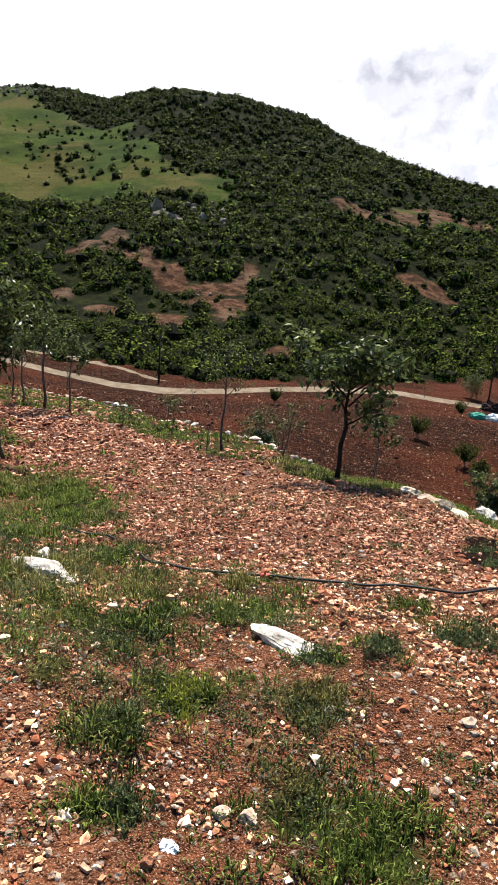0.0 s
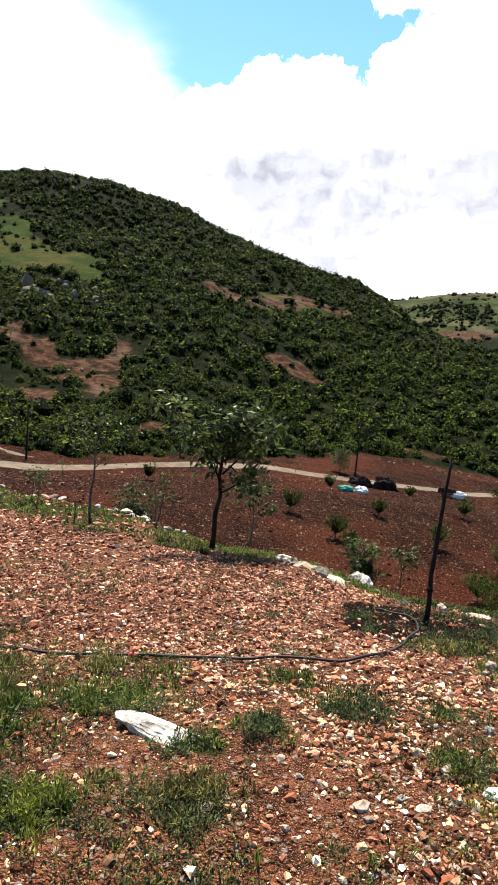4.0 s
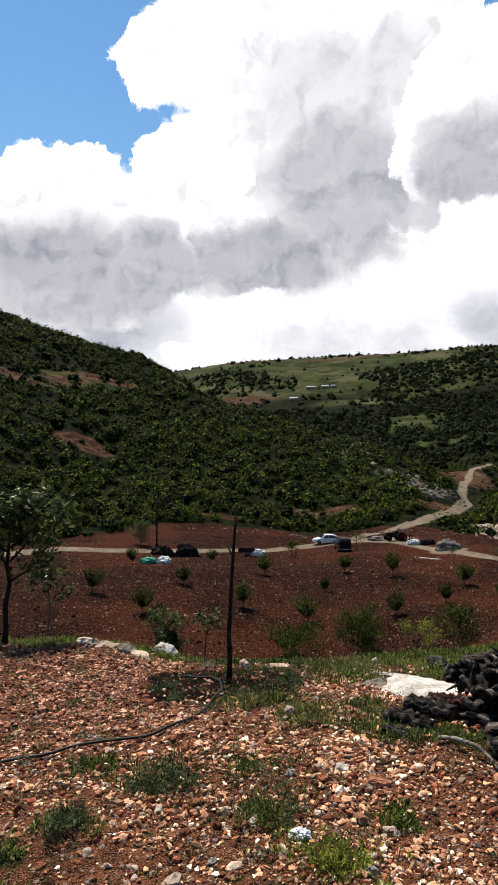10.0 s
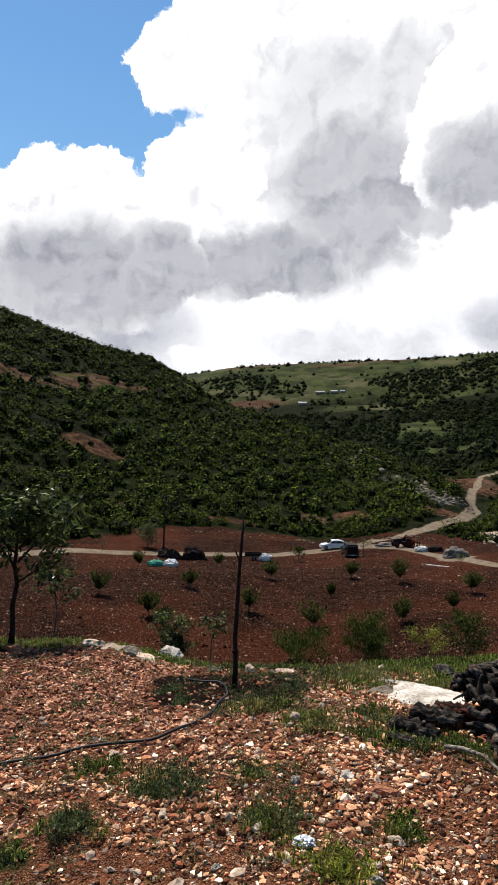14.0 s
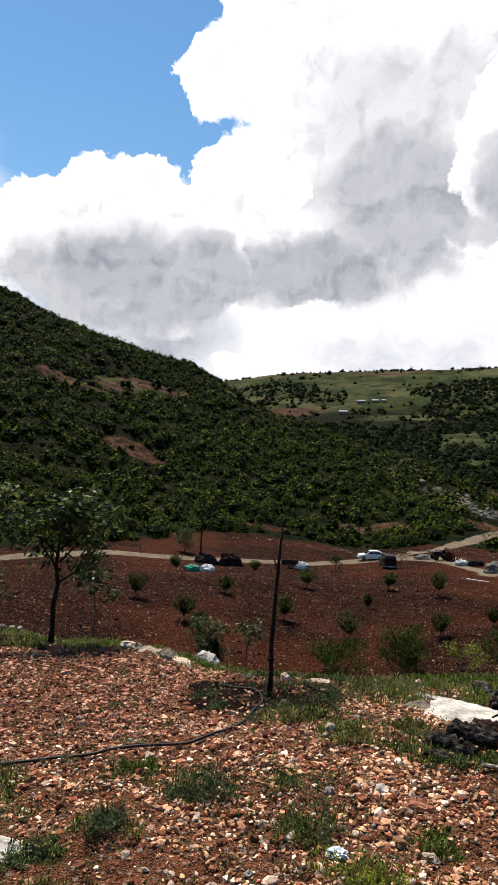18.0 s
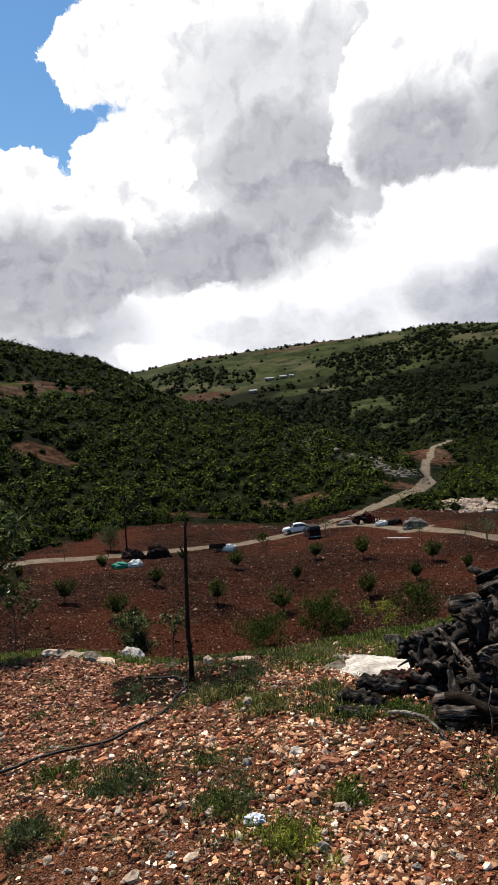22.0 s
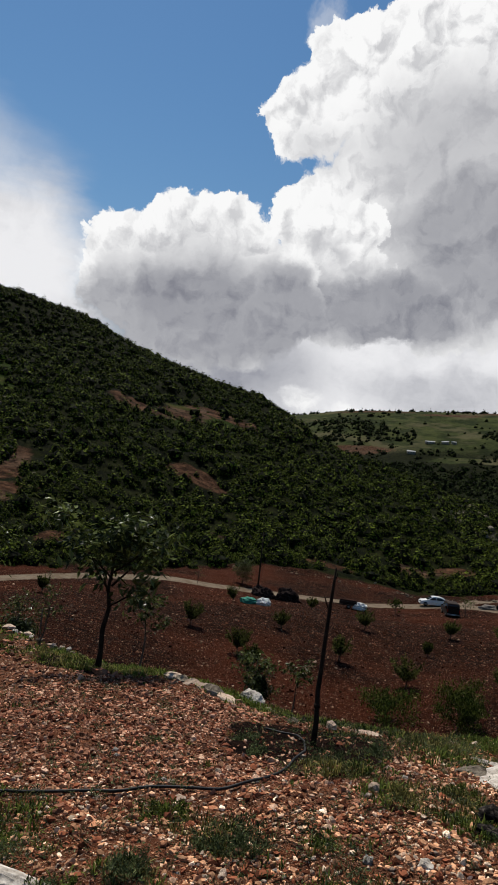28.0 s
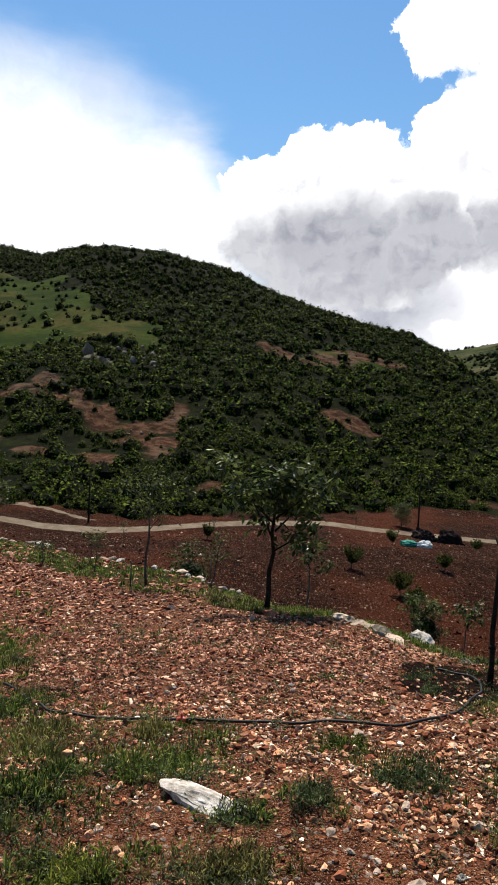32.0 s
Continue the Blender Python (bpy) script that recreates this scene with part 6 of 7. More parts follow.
for k, (x, y, wide, high, mat, label) in enumerate((
        (-1.50, 2.00, 0.34, 0.16, YELLOW_LEAF, "bushy yellow-green weed with fine leaves"), (-0.50, 1.66, 0.38, 0.17, GRASS, "large dark-green weed clump"), (-0.85, 1.78, 0.26, 0.08, DRY_GRASS, "olive weed clump on stony earth"),
        (-1.72, 2.93, 0.44, 0.14, GRASS, "wide green weed clump before the hose"), (-1.58, 1.63, 0.22, 0.11, WEED, "dark small weed on bare earth"), (-1.27, 1.33, 0.20, 0.09, WEED, "low grey-green weed among stones"),
        (-1.00, 2.30, 0.24, 0.10, DRY_GRASS, "straw-coloured weed on stony earth"), (-0.48, 3.33, 0.30, 0.14, WEED, "dark spreading weed on red earth"), (0.24, 2.60, 0.42, 0.13, YELLOW_LEAF, "bright yellow-green weed cushion"),
        (-0.92, 3.53, 0.26, 0.07, GRASS, "flat green weed below the hose"), (-0.90, 2.87, 0.24, 0.11, WEED, "dark weed among stones"), (-0.62, 3.22, 0.20, 0.09, WEED, "dark weed on red earth"), (0.55, 2.95, 0.16, 0.09, GRASS, "small green weed among stones"),
        (-0.05, 2.95, 0.18, 0.08, GRASS, "small green weed among stones"), (-1.82, 0.55, 0.42, 0.20, WEED, "broad dark-green weed clump"), (-3.55, 2.15, 0.55, 0.24, GRASS, "tall bright-green grass clump by the rocks"),
        (-10.2, 5.11, 0.7, 0.45, YELLOW_LEAF, "yellow-flowering weed on the grassy bank"), (-2.45, 2.25, 0.44, 0.13, GRASS, "thick green grass clump"), (1.02, 3.72, 0.26, 0.12, GRASS, "green weed before the wood pile"),
        (-1.15, 2.62, 0.22, 0.08, WEED, "small dark weed beside the white rock"), (-2.0, 1.70, 0.26, 0.08, DRY_GRASS, "straw-coloured weed beside the turf"), (0.25, 4.15, 0.24, 0.09, DRY_GRASS, "yellowing weed clump by the watering hollow"),
        (-0.22, 4.95, 0.28, 0.16, WEED, "pale grey-green weed by the bare stem"), (0.6, 4.6, 0.26, 0.09, GRASS, "green weed clump beside the white slab"), (-4.3, 1.75, 0.36, 0.2, DRY_GRASS, "dry pale grass beside the red post"), (-0.72, 4.95, 0.16, 0.09, WEED, "dark weed at the watering hollow"), (-0.88, 5.45, 0.18, 0.08, WEED, "dark weed at the watering hollow"), (0.1, 5.3, 0.18, 0.08, WEED, "dark weed at the watering hollow"))):
    weed_clump(x, y, wide, high, 300 + k, mat, label)
grass_near()
grass_far()
weeds()
grit()
loose_stones()

# ---- the orchard below ----
def orchard_tree(at, high, wide, seed, mat, label="young orchard tree on stony red earth", group="orchard trees"):
    rng, nrng = random.Random(seed), np.random.default_rng(seed)
    p = place(*at)
    base = thing("tree", (p.x, p.y, p.z - 0.03), label, "tree", group)
    low = high * 0.20
    lean = Vector((rng.uniform(-0.08, 0.08), rng.uniform(-0.05, 0.05), 0))
    part("trunk", tube_mesh("trunk", [(0, 0, 0), lean * 0.4 + Vector((0, 0, low * 0.6)), lean + Vector((0, 0, low * 1.3)), lean * 1.4 + Vector((0, 0, high * 0.75))], [0.05, 0.04, 0.03, 0.012], 7, 0.08, rng), GREY_BARK, base)
    verts, faces = [], []
    for k in range(5):
        a = k * 1.26 + rng.uniform(-0.3, 0.3)
        tip = lean + Vector((math.cos(a) * wide * 0.4, math.sin(a) * wide * 0.4, rng.uniform(low * 1.6, high * 0.9)))
        part("limb", tube_mesh("limb", [lean + Vector((0, 0, low * rng.uniform(0.8, 1.1))), (lean + tip) / 2 + Vector((0, 0, low * 0.5)), tip], [0.022, 0.016, 0.006], 5), GREY_BARK, base)
    n, each = 40, 36
    a, out = nrng.uniform(0, 6.28, n), nrng.uniform(0.02, 1, n) ** 0.6 * 0.55 * wide
    top = high * nrng.uniform(0.62, 1.05, n) * (1 - 0.35 * out / wide)
    t = nrng.uniform(0.15, 1, (n, each))
    at = np.stack([np.cos(a)[:, None] * out[:, None] * t ** 0.8, np.sin(a)[:, None] * out[:, None] * t ** 0.8, low + (top - low)[:, None] * t], -1) + nrng.normal(0, 0.06, (n, each, 3)) * wide * 0.5
    part("crown", sheet("crown", *leaves(nrng, at.reshape(-1, 3), nrng.uniform(0.12, 0.27, n * each), -0.7, 0.42)), mat, base)
    return base


for k, (x, y, high, wide) in enumerate(((-15.57, 57.27, 2.2, 2.0), (-8.70, 64.43, 1.9, 1.7), (-10.34, 52.64, 2.2, 2.0), (-2.80, 58.48, 2.2, 2.0), (-1.16, 72.55, 2.3, 2.0), (-16.26, 76.72, 1.9, 1.7), (-7.99, 84.5, 1.6, 1.6),
                                        (7.44, 72.76, 1.9, 1.8), (18.07, 65.12, 2.2, 2.2), (4.78, 64.82, 1.4, 0.9), (2.67, 54.86, 2.4, 2.5), (9.79, 55.25, 2.2, 2.0), (0.80, 48.5, 2.3, 2.4), (19.58, 59.56, 1.6, 1.0),
                                        (-22.5, 63.0, 1.8, 1.3), (-30.5, 58.5, 1.7, 1.2), (14.5, 58.0, 1.6, 1.2), (-24.6, 72.5, 1.7, 1.2), (-8.6, 50.0, 1.9, 1.5), (6.4, 47.5, 2.2, 2.2))):
    orchard_tree((x, y), high, wide, 100 + k, ORCHARD_LEAF)
orchard_tree((12.18, 70.5), 2.9, 2.1, 130, ORCHARD_LEAF, "taller dark-leaved orchard tree")
grow((24.69, 68.7), 2.5, 1.9, 1.1, 131, 330, 0.17, (0.04, 0), 0.05, 8, label="small spreading tree beside the road", group="roadside trees")
grow((23.68, 72.3), 2.1, 1.8, 0.9, 132, 300, 0.17, (-0.04, 0), 0.05, 8, label="small spreading tree beside the road", group="roadside trees")
grow((21.68, 84.0), 1.9, 1.5, 0.8, 133, 240, 0.17, (0, 0), 0.04, 8, label="small tree beside the road", group="roadside trees")
grow((26.5, 74.0), 2.4, 1.8, 1.0, 134, 300, 0.17, (0, 0), 0.05, 8, label="small spreading tree beside the road", group="roadside trees")
grow((11.6, 97.6), 2.6, 2.3, 0.6, 135, 420, 0.19, (0, 0), 0.05, 9, mat=SHRUB_LEAF, label="bushy green tree beside the dark van", group="roadside trees")
grow((-19.34, 96.6), 3.6, 2.4, 0.3, 136, 2600, 0.22, (0, 0), 0.06, 12, mat=TREE_LEAF, droop=0.0, spare=0.9, label="dark bushy tree beside the road", group="roadside trees")
grow((-23.8, 88.4), 2.2, 1.8, 0.5, 137, 110, 0.14, (0, 0), 0.03, 9, label="bare-looking shrub beside the road", group="roadside trees", category="shrub", name="shrub")
grow((2.29, 94.2), 1.9, 2.1, 0.15, 138, 330, 0.30, (0, 0), 0.04, 9, mat=SHRUB_LEAF, droop=-1.0, label="spiky pale-green shrub beside the road", group="roadside trees", category="shrub", name="shrub")
grow((-34.0, 66.5), 1.7, 1.0, 0.5, 139, 120, 0.14, (0, 0), 0.03, 6, label="thin orchard sapling with few leaves", group="orchard trees")
grow((-40.0, 58.0), 1.7, 1.0, 0.5, 140, 120, 0.14, (0, 0), 0.03, 6, label="thin orchard sapling with few leaves", group="orchard trees")
grow((-48.5, 48.5), 2.0, 1.2, 0.5, 141, 160, 0.14, (0, 0), 0.03, 6, label="thin orchard sapling with few leaves", group="orchard trees")
grow((-55.0, 47.0), 2.4, 1.6, 0.6, 142, 240, 0.15, (0, 0), 0.03, 7, label="young tree below the road's bend", group="orchard trees")

# ---- the road's edge: vehicles, heaps, poles ----
WHITE_PAINT = mottled("white car paint", (0.52, 0.52, 0.52), (0.60, 0.60, 0.59), 2, 0.25, 0.0, 0.001, 0.03, specular=0.5)
DARK_PAINT = mottled("dark brown paint", (0.0093, 0.0055, 0.0045), (0.022, 0.012, 0.009), 3, 0.7, 0.05, 0.002, 0.05, specular=0.1)
GLASS = mottled("tinted window glass", (0.00465, 0.00558, 0.00651), (0.01023, 0.01162, 0.01302), 3, 0.08, 0.0, 0.001, 0.02, specular=0.6)
RUBBER = mottled("tyre rubber", (0.00558, 0.00558, 0.00558), (0.01628, 0.01534, 0.01442), 9, 0.9, 0.2, 0.004, 0.1)
STEEL = mottled("dull steel", (0.1162, 0.1162, 0.1162), (0.2093, 0.2093, 0.2139), 8, 0.4, 0.1, 0.002, 0.1, metallic=0.9)
LAMP_RED = mottled("red lamp glass", (0.1395, 0.00465, 0.00465), (0.2093, 0.0093, 0.006975), 8, 0.2, 0.0, 0.001, 0.02, specular=0.5)
DULL_RED = mottled("faded red paint", (0.04, 0.006, 0.005), (0.075, 0.012, 0.009), 6, 0.6, 0.1, 0.002, 0.1)
TARP = mottled("turquoise-green tarpaulin", (0.01395, 0.1395, 0.093), (0.0558, 0.2418, 0.1767), 4, 0.5, 0.5, 0.03, 0.1)
SACK = mottled("white woven sacks", (0.46, 0.46, 0.44), (0.66, 0.65, 0.63), 4, 0.7, 0.4, 0.02, 0.08)
BRUSH = mottled("dead brushwood", (0.00837, 0.00558, 0.005115), (0.03488, 0.02232, 0.01953), 4, 0.95, 0.8, 0.05, 0.3)
ASH_GRIT = mottled("grey crushed stone", (0.07, 0.062, 0.055), (0.19, 0.17, 0.15), 3, 0.95, 0.8, 0.05, 0.2)
POLE_WOOD = mottled("tarred pole", (0.0093, 0.00744, 0.006045), (0.0279, 0.02232, 0.01767), 6, 0.9, 0.4, 0.01, 0.1)
SHED_WALL = mottled("lime-washed wall", (0.1953, 0.1813, 0.1581), (0.2883, 0.2743, 0.2511), 0.6, 0.9, 0.2, 0.03, 0.15)
SHED_ROOF = mottled("pale sheet roof", (0.2325, 0.2325, 0.2325), (0.3441, 0.3441, 0.3395), 0.5, 0.5, 0.1, 0.02, 0.1)


def prism(profile, half, top_in=0.0, z_split=None, bevel=0.03):
    """A side outline (x, z) drawn out to both sides; above z_split it leans in."""
    bm = bmesh.new()
    rows = []
    for s in (-1, 1):
        row = []
        for x, z in profile:
            lean = top_in * max(0.0, z - z_split) if z_split is not None else 0.0
            row.append(bm.verts.new((x, s * (half - lean), z)))
        rows.append(row)
    n = len(profile)
    bm.faces.new(rows[0])
    bm.faces.new(rows[1][::-1])
    for k in range(n):
        bm.faces.new((rows[0][k], rows[1][k], rows[1][(k + 1) % n], rows[0][(k + 1) % n]))
    bmesh.ops.recalc_face_normals(bm, faces=bm.faces)
    if bevel:
        bmesh.ops.bevel(bm, geom=list(bm.edges), offset=bevel, segments=2, affect="EDGES", profile=0.6)
    return bm


def slab(points, thick=0.012):
    """A thin panel through flat corner points, with depth."""
    bm = bmesh.new()
    pts = [Vector(p) for p in points]
    normal = (pts[1] - pts[0]).cross(pts[2] - pts[0]).normalized() * thick
    front = [bm.verts.new(p + normal) for p in pts]
    back = [bm.verts.new(p - normal) for p in pts]
    n = len(pts)
    bm.faces.new(front)
    bm.faces.new(back[::-1])
    for k in range(n):
        bm.faces.new((front[k], back[k], back[(k + 1) % n], front[(k + 1) % n]))
    bmesh.ops.recalc_face_normals(bm, faces=bm.faces)
    return bm


def block(size, at, bevel=0.02):
    bm = bmesh.new()
    bmesh.ops.create_cube(bm, size=1)
    bmesh.ops.scale(bm, vec=size, verts=bm.verts)
    if bevel:
        bmesh.ops.bevel(bm, geom=list(bm.edges), offset=bevel, segments=2, affect="EDGES", profile=0.6)
    bmesh.ops.translate(bm, vec=at, verts=bm.verts)
    return bm


def wheel(parent, x, y, r, width, rim_mat):
    side = 1 if y > 0 else -1
    tyre = part("tyre", tube_mesh("tyre", [(x, y - width / 2, r), (x, y - width * 0.4, r), (x, y + width * 0.4, r), (x, y + width / 2, r)], [r * 0.9, r, r, r * 0.9], 20), RUBBER, parent)
    part("rim", tube_mesh("rim", [(x, y + side * width * 0.44, r), (x, y + side * width * 0.54, r)], [r * 0.62, r * 0.56], 14), rim_mat, tyre)


def car(at, turn):
    p = place(*at)
    base = thing("car", p, "white hatchback car parked on the dirt road", "car", turn=turn)
    L = 2.05
    body = [(-L, 0.30), (-L - 0.0, 0.62), (-L + 0.12, 0.74), (-1.0, 0.90), (1.75, 0.96), (L, 0.88), (L + 0.02, 0.45), (L - 0.08, 0.26), (-L + 0.1, 0.22)]
    part("body", prism(body, 0.87, 0.22, 0.62, 0.05), WHITE_PAINT, base)
    cabin = [(-1.02, 0.88), (-0.30, 1.40), (0.05, 1.47), (0.95, 1.46), (1.55, 1.28), (1.92, 0.93)]
    part("cabin", prism(cabin, 0.82, 0.38, 0.9, 0.05), WHITE_PAINT, base)
    for s in (-1, 1):
        for name, pts in (("front_window", [(-0.74, 0.97), (-0.26, 1.33), (0.22, 1.38), (0.22, 0.97)]), ("rear_window", [(0.30, 0.97), (0.30, 1.38), (0.92, 1.36), (1.42, 1.20), (1.62, 0.99)])):
            part(name, slab([(x, s * (0.835 - 0.38 * (z - 0.9)), z) for x, z in pts]), GLASS, base, "dark tinted side window")
        part("door_handle", block((0.16, 0.02, 0.03), (0.02, s * 0.86, 0.84), 0.006), WHITE_PAINT, base)
        part("mirror", block((0.10, 0.14, 0.10), (-0.72, s * 0.92, 0.98), 0.02), WHITE_PAINT, base)
        part("headlight", block((0.22, 0.30, 0.12), (-L + 0.10, s * 0.62, 0.68), 0.03), GLASS, base, "clear headlight")
        part("tail_light", block((0.12, 0.20, 0.26), (L - 0.02, s * 0.68, 0.78), 0.02), LAMP_RED, base, "red tail light")
        for x in (-1.28, 1.25):
            wheel(base, x, s * 0.79, 0.31, 0.20, STEEL)
    part("windscreen", slab([(-0.98, -0.70, 0.95), (-0.98, 0.70, 0.95), (-0.36, 0.60, 1.38), (-0.36, -0.60, 1.38)]), GLASS, base, "dark sloping windscreen")
    part("bumper", block((0.16, 1.62, 0.20), (-L + 0.02, 0, 0.38), 0.05), WHITE_PAINT, base)
    part("grille", block((0.05, 0.80, 0.10), (-L - 0.03, 0, 0.55), 0.01), RUBBER, base, "dark front grille")


def van(at, turn):
    p = place(*at)
    base = thing("van", p, "dark brown van seen from behind beside the road", "van", turn=turn)
    body = [(-2.1, 0.35), (-2.1, 0.95), (-1.35, 1.08), (-0.75, 1.85), (-0.4, 1.95), (2.0, 1.95), (2.12, 1.6), (2.15, 0.4), (1.9, 0.3)]
    part("body", prism(body, 0.88, 0.16, 1.0, 0.05), DARK_PAINT, base)
    part("rear_glass", slab([(2.135, -0.66, 1.2), (2.135, 0.66, 1.2), (2.07, 0.60, 1.78), (2.07, -0.60, 1.78)]), GLASS, base, "dark rear window")
    part("bumper", block((0.2, 1.7, 0.22), (2.16, 0, 0.48), 0.04), STEEL, base, "dusty pale bumper")
    part("number_plate", block((0.03, 0.5, 0.12), (2.27, 0, 0.5), 0.005), SACK, base, "plain pale plate")
    for s in (-1, 1):
        part("tail_light", block((0.06, 0.14, 0.36), (2.14, s * 0.78, 0.98), 0.02), LAMP_RED, base, "red tail light")
        part("side_window", slab([(x, s * (0.89 - 0.16 * (z - 1.0)), z) for x, z in ((-0.9, 1.15), (-0.55, 1.72), (1.9, 1.75), (1.9, 1.15))]), GLASS, base, "dark side windows")
        for x in (-1.35, 1.35):
            wheel(base, x, s * 0.8, 0.34, 0.22, STEEL)


def tractor(at, turn):
    p = place(*at)
    base = thing("tractor", p, "dark tractor standing at the dirt yard", "tractor", turn=turn)
    part("hood", prism([(-1.5, 0.75), (-1.5, 1.2), (-0.3, 1.32), (-0.2, 0.7)], 0.33, bevel=0.05), DARK_PAINT, base)
    part("chassis", block((2.6, 0.42, 0.36), (-0.2, 0, 0.68), 0.04), DARK_PAINT, base)
    part("seat", prism([(0.45, 1.0), (0.45, 1.12), (0.85, 1.12), (0.95, 1.5), (1.05, 1.5), (0.98, 1.0)], 0.24, bevel=0.03), RUBBER, base, "black seat")
    part("steering_wheel", tube_mesh("steering_wheel", [(0.12, 0, 1.42), (0.1, 0, 1.45)], [0.2, 0.2], 14), RUBBER, base)
    part("exhaust", tube_mesh("exhaust", [(-0.9, 0.2, 1.2), (-0.9, 0.2, 1.75)], [0.04, 0.035], 8), STEEL, base)
    for s in (-1, 1):
        part("mudguard", prism([(0.15, 1.15), (0.4, 1.42), (0.95, 1.45), (1.25, 1.2), (1.2, 1.15), (0.9, 1.36), (0.45, 1.34)], 0.16, bevel=0.0), DULL_RED, base, "red mudguard").location = (0, s * 0.62, 0)
        wheel(base, 0.7, s * 0.72, 0.66, 0.34, DULL_RED)
        wheel(base, -1.2, s * 0.62, 0.40, 0.22, DULL_RED)


def plough(at, turn):
    p = place(*at)
    base = thing("plough", p, "red iron plough standing beside the tractor", "plough", turn=turn)
    part("beam", block((1.3, 0.12, 0.12), (0, 0, 0.85), 0.02), DULL_RED, base)
    part("headstock", prism([(-0.75, 0.5), (-0.65, 1.3), (-0.5, 1.3), (-0.45, 0.5)], 0.28, bevel=0.02), DULL_RED, base)
    for x in (-0.2, 0.25, 0.65):
        part("share", prism([(x, 0.02), (x - 0.25, 0.1), (x - 0.05, 0.5), (x - 0.04, 0.85), (x + 0.06, 0.85), (x + 0.08, 0.4)], 0.07, bevel=0.01), DULL_RED, base)


def cart(at, turn):
    p = place(*at)
    base = thing("cart", p, "dark flat cart standing beside the road", "cart", turn=turn)
    part("bed", block((2.4, 1.3, 0.12), (0, 0, 0.55), 0.02), DARK_PAINT, base)
    for y in (-0.63, 0.63):
        part("side_board", block((2.4, 0.05, 0.42), (0, y, 0.84), 0.01), DARK_PAINT, base)
    for x in (-1.18, 1.18):
        part("end_board", block((0.05, 1.2, 0.42), (x, 0, 0.84), 0.01), DARK_PAINT, base)
    for y in (-0.6, 0.6):
        wheel(base, 0.1, y, 0.30, 0.18, STEEL)
    part("drawbar", block((1.0, 0.08, 0.08), (-1.6, 0, 0.5), 0.01), DARK_PAINT, base)


def heap_of(name, at, size, mat, label, category, seed, sticks=0, group=""):
    rng = random.Random(seed)
    p = place(*at)
    base = thing(name, p, label, category, group)
    bm = bmesh.new()
    bmesh.ops.create_icosphere(bm, subdivisions=4, radius=0.5)
    shift = Vector((seed * 3.1, 0, 0))
    for v in bm.verts:
        d = v.co.normalized()
        k = 1 + 0.35 * noise.noise(d * 2 + shift) + 0.22 * noise.noise(d * 6 + shift) + 0.1 * noise.noise(d * 15 + shift)
        v.co = Vector((d.x * size[0] * 0.5 * k, d.y * size[1] * 0.5 * k, max(d.z, -0.1) * size[2] * k))
    part("mound", bm, mat, base, smooth=not sticks)
    verts, faces = [], []
    for k in range(sticks):
        a, e = rng.uniform(0, 6.28), rng.uniform(0.1, 1.4)
        c = Vector((math.cos(a) * math.cos(e) * size[0] * 0.45, math.sin(a) * math.cos(e) * size[1] * 0.45, math.sin(e) * size[2] * 0.9))
        way = Vector((rng.gauss(0, 1), rng.gauss(0, 1), rng.gauss(0.1, 0.5))).normalized() * rng.uniform(0.3, 0.8)
        v, f = tube([c - way, c + way * 0.1, c + way], [0.03, 0.025, 0.012], 4, cap=False)
        faces += [tuple(i + len(verts) for i in q) for q in f]
        verts += v
    if sticks:
        me = bpy.data.meshes.new("branches")
        me.from_pydata(verts, [], faces)
        tagged(part("branches", me, mat, base), kind="stuff")


car((8.0, 107.3), 8)
van((9.7, 98.3), -84)
tractor((18.3, 104.2), 12)
plough((20.1, 103.6), 20)
cart((-4.1, 95.9), 4)
heap_of("brush_heap", (-15.3, 90.6), (3.2, 2.0, 1.35), BRUSH, "heap of dark dead brushwood beside the road", "brushwood", 3, 70, "brushwood heaps")
heap_of("brush_heap", (-12.0, 91.0), (3.3, 2.2, 1.7), BRUSH, "taller heap of dark dead brushwood", "brushwood", 4, 80, "brushwood heaps")
heap_of("stone_heap", (23.6, 93.4), (3.4, 2.6, 1.25), ASH_GRIT, "heap of grey crushed stone at the roadside", "stone heap", 5)
heap_of("stone_heap", (16.0, 105.8), (3.0, 2.0, 0.6), ASH_GRIT, "low heap of grey crushed stone beside the tractor", "stone heap", 6)
heap_of("earth_heap", (22.2, 99.8), (2.2, 1.6, 0.8), BRUSH, "low dark heap beside the white sacks", "earth heap", 7)
crumple("tarpaulin", place(-14.6, 77.6), (1.6, 1.2, 1.7), TARP, "crumpled turquoise-green tarpaulin on the field's edge", "tarpaulin", 3)
crumple("sack", place(-12.9, 78.0), (1.4, 1.2, 2.0), SACK, "bulging white sack beside the tarpaulin", "sack", 4, group="sacks")
crumple("sack", place(-2.45, 95.6), (1.6, 1.2, 2.4), SACK, "white sacks heaped beside the cart", "sack", 5, group="sacks")
crumple("sack", place(20.3, 100.2), (1.7, 1.2, 1.7), SACK, "white sacks at the edge of the yard", "sack", 6, group="sacks")
crumple("sack", place(-16.0, 91.6), (0.8, 0.6, 1.6), SACK, "small white bundle on the brushwood", "sack", 7, group="sacks")


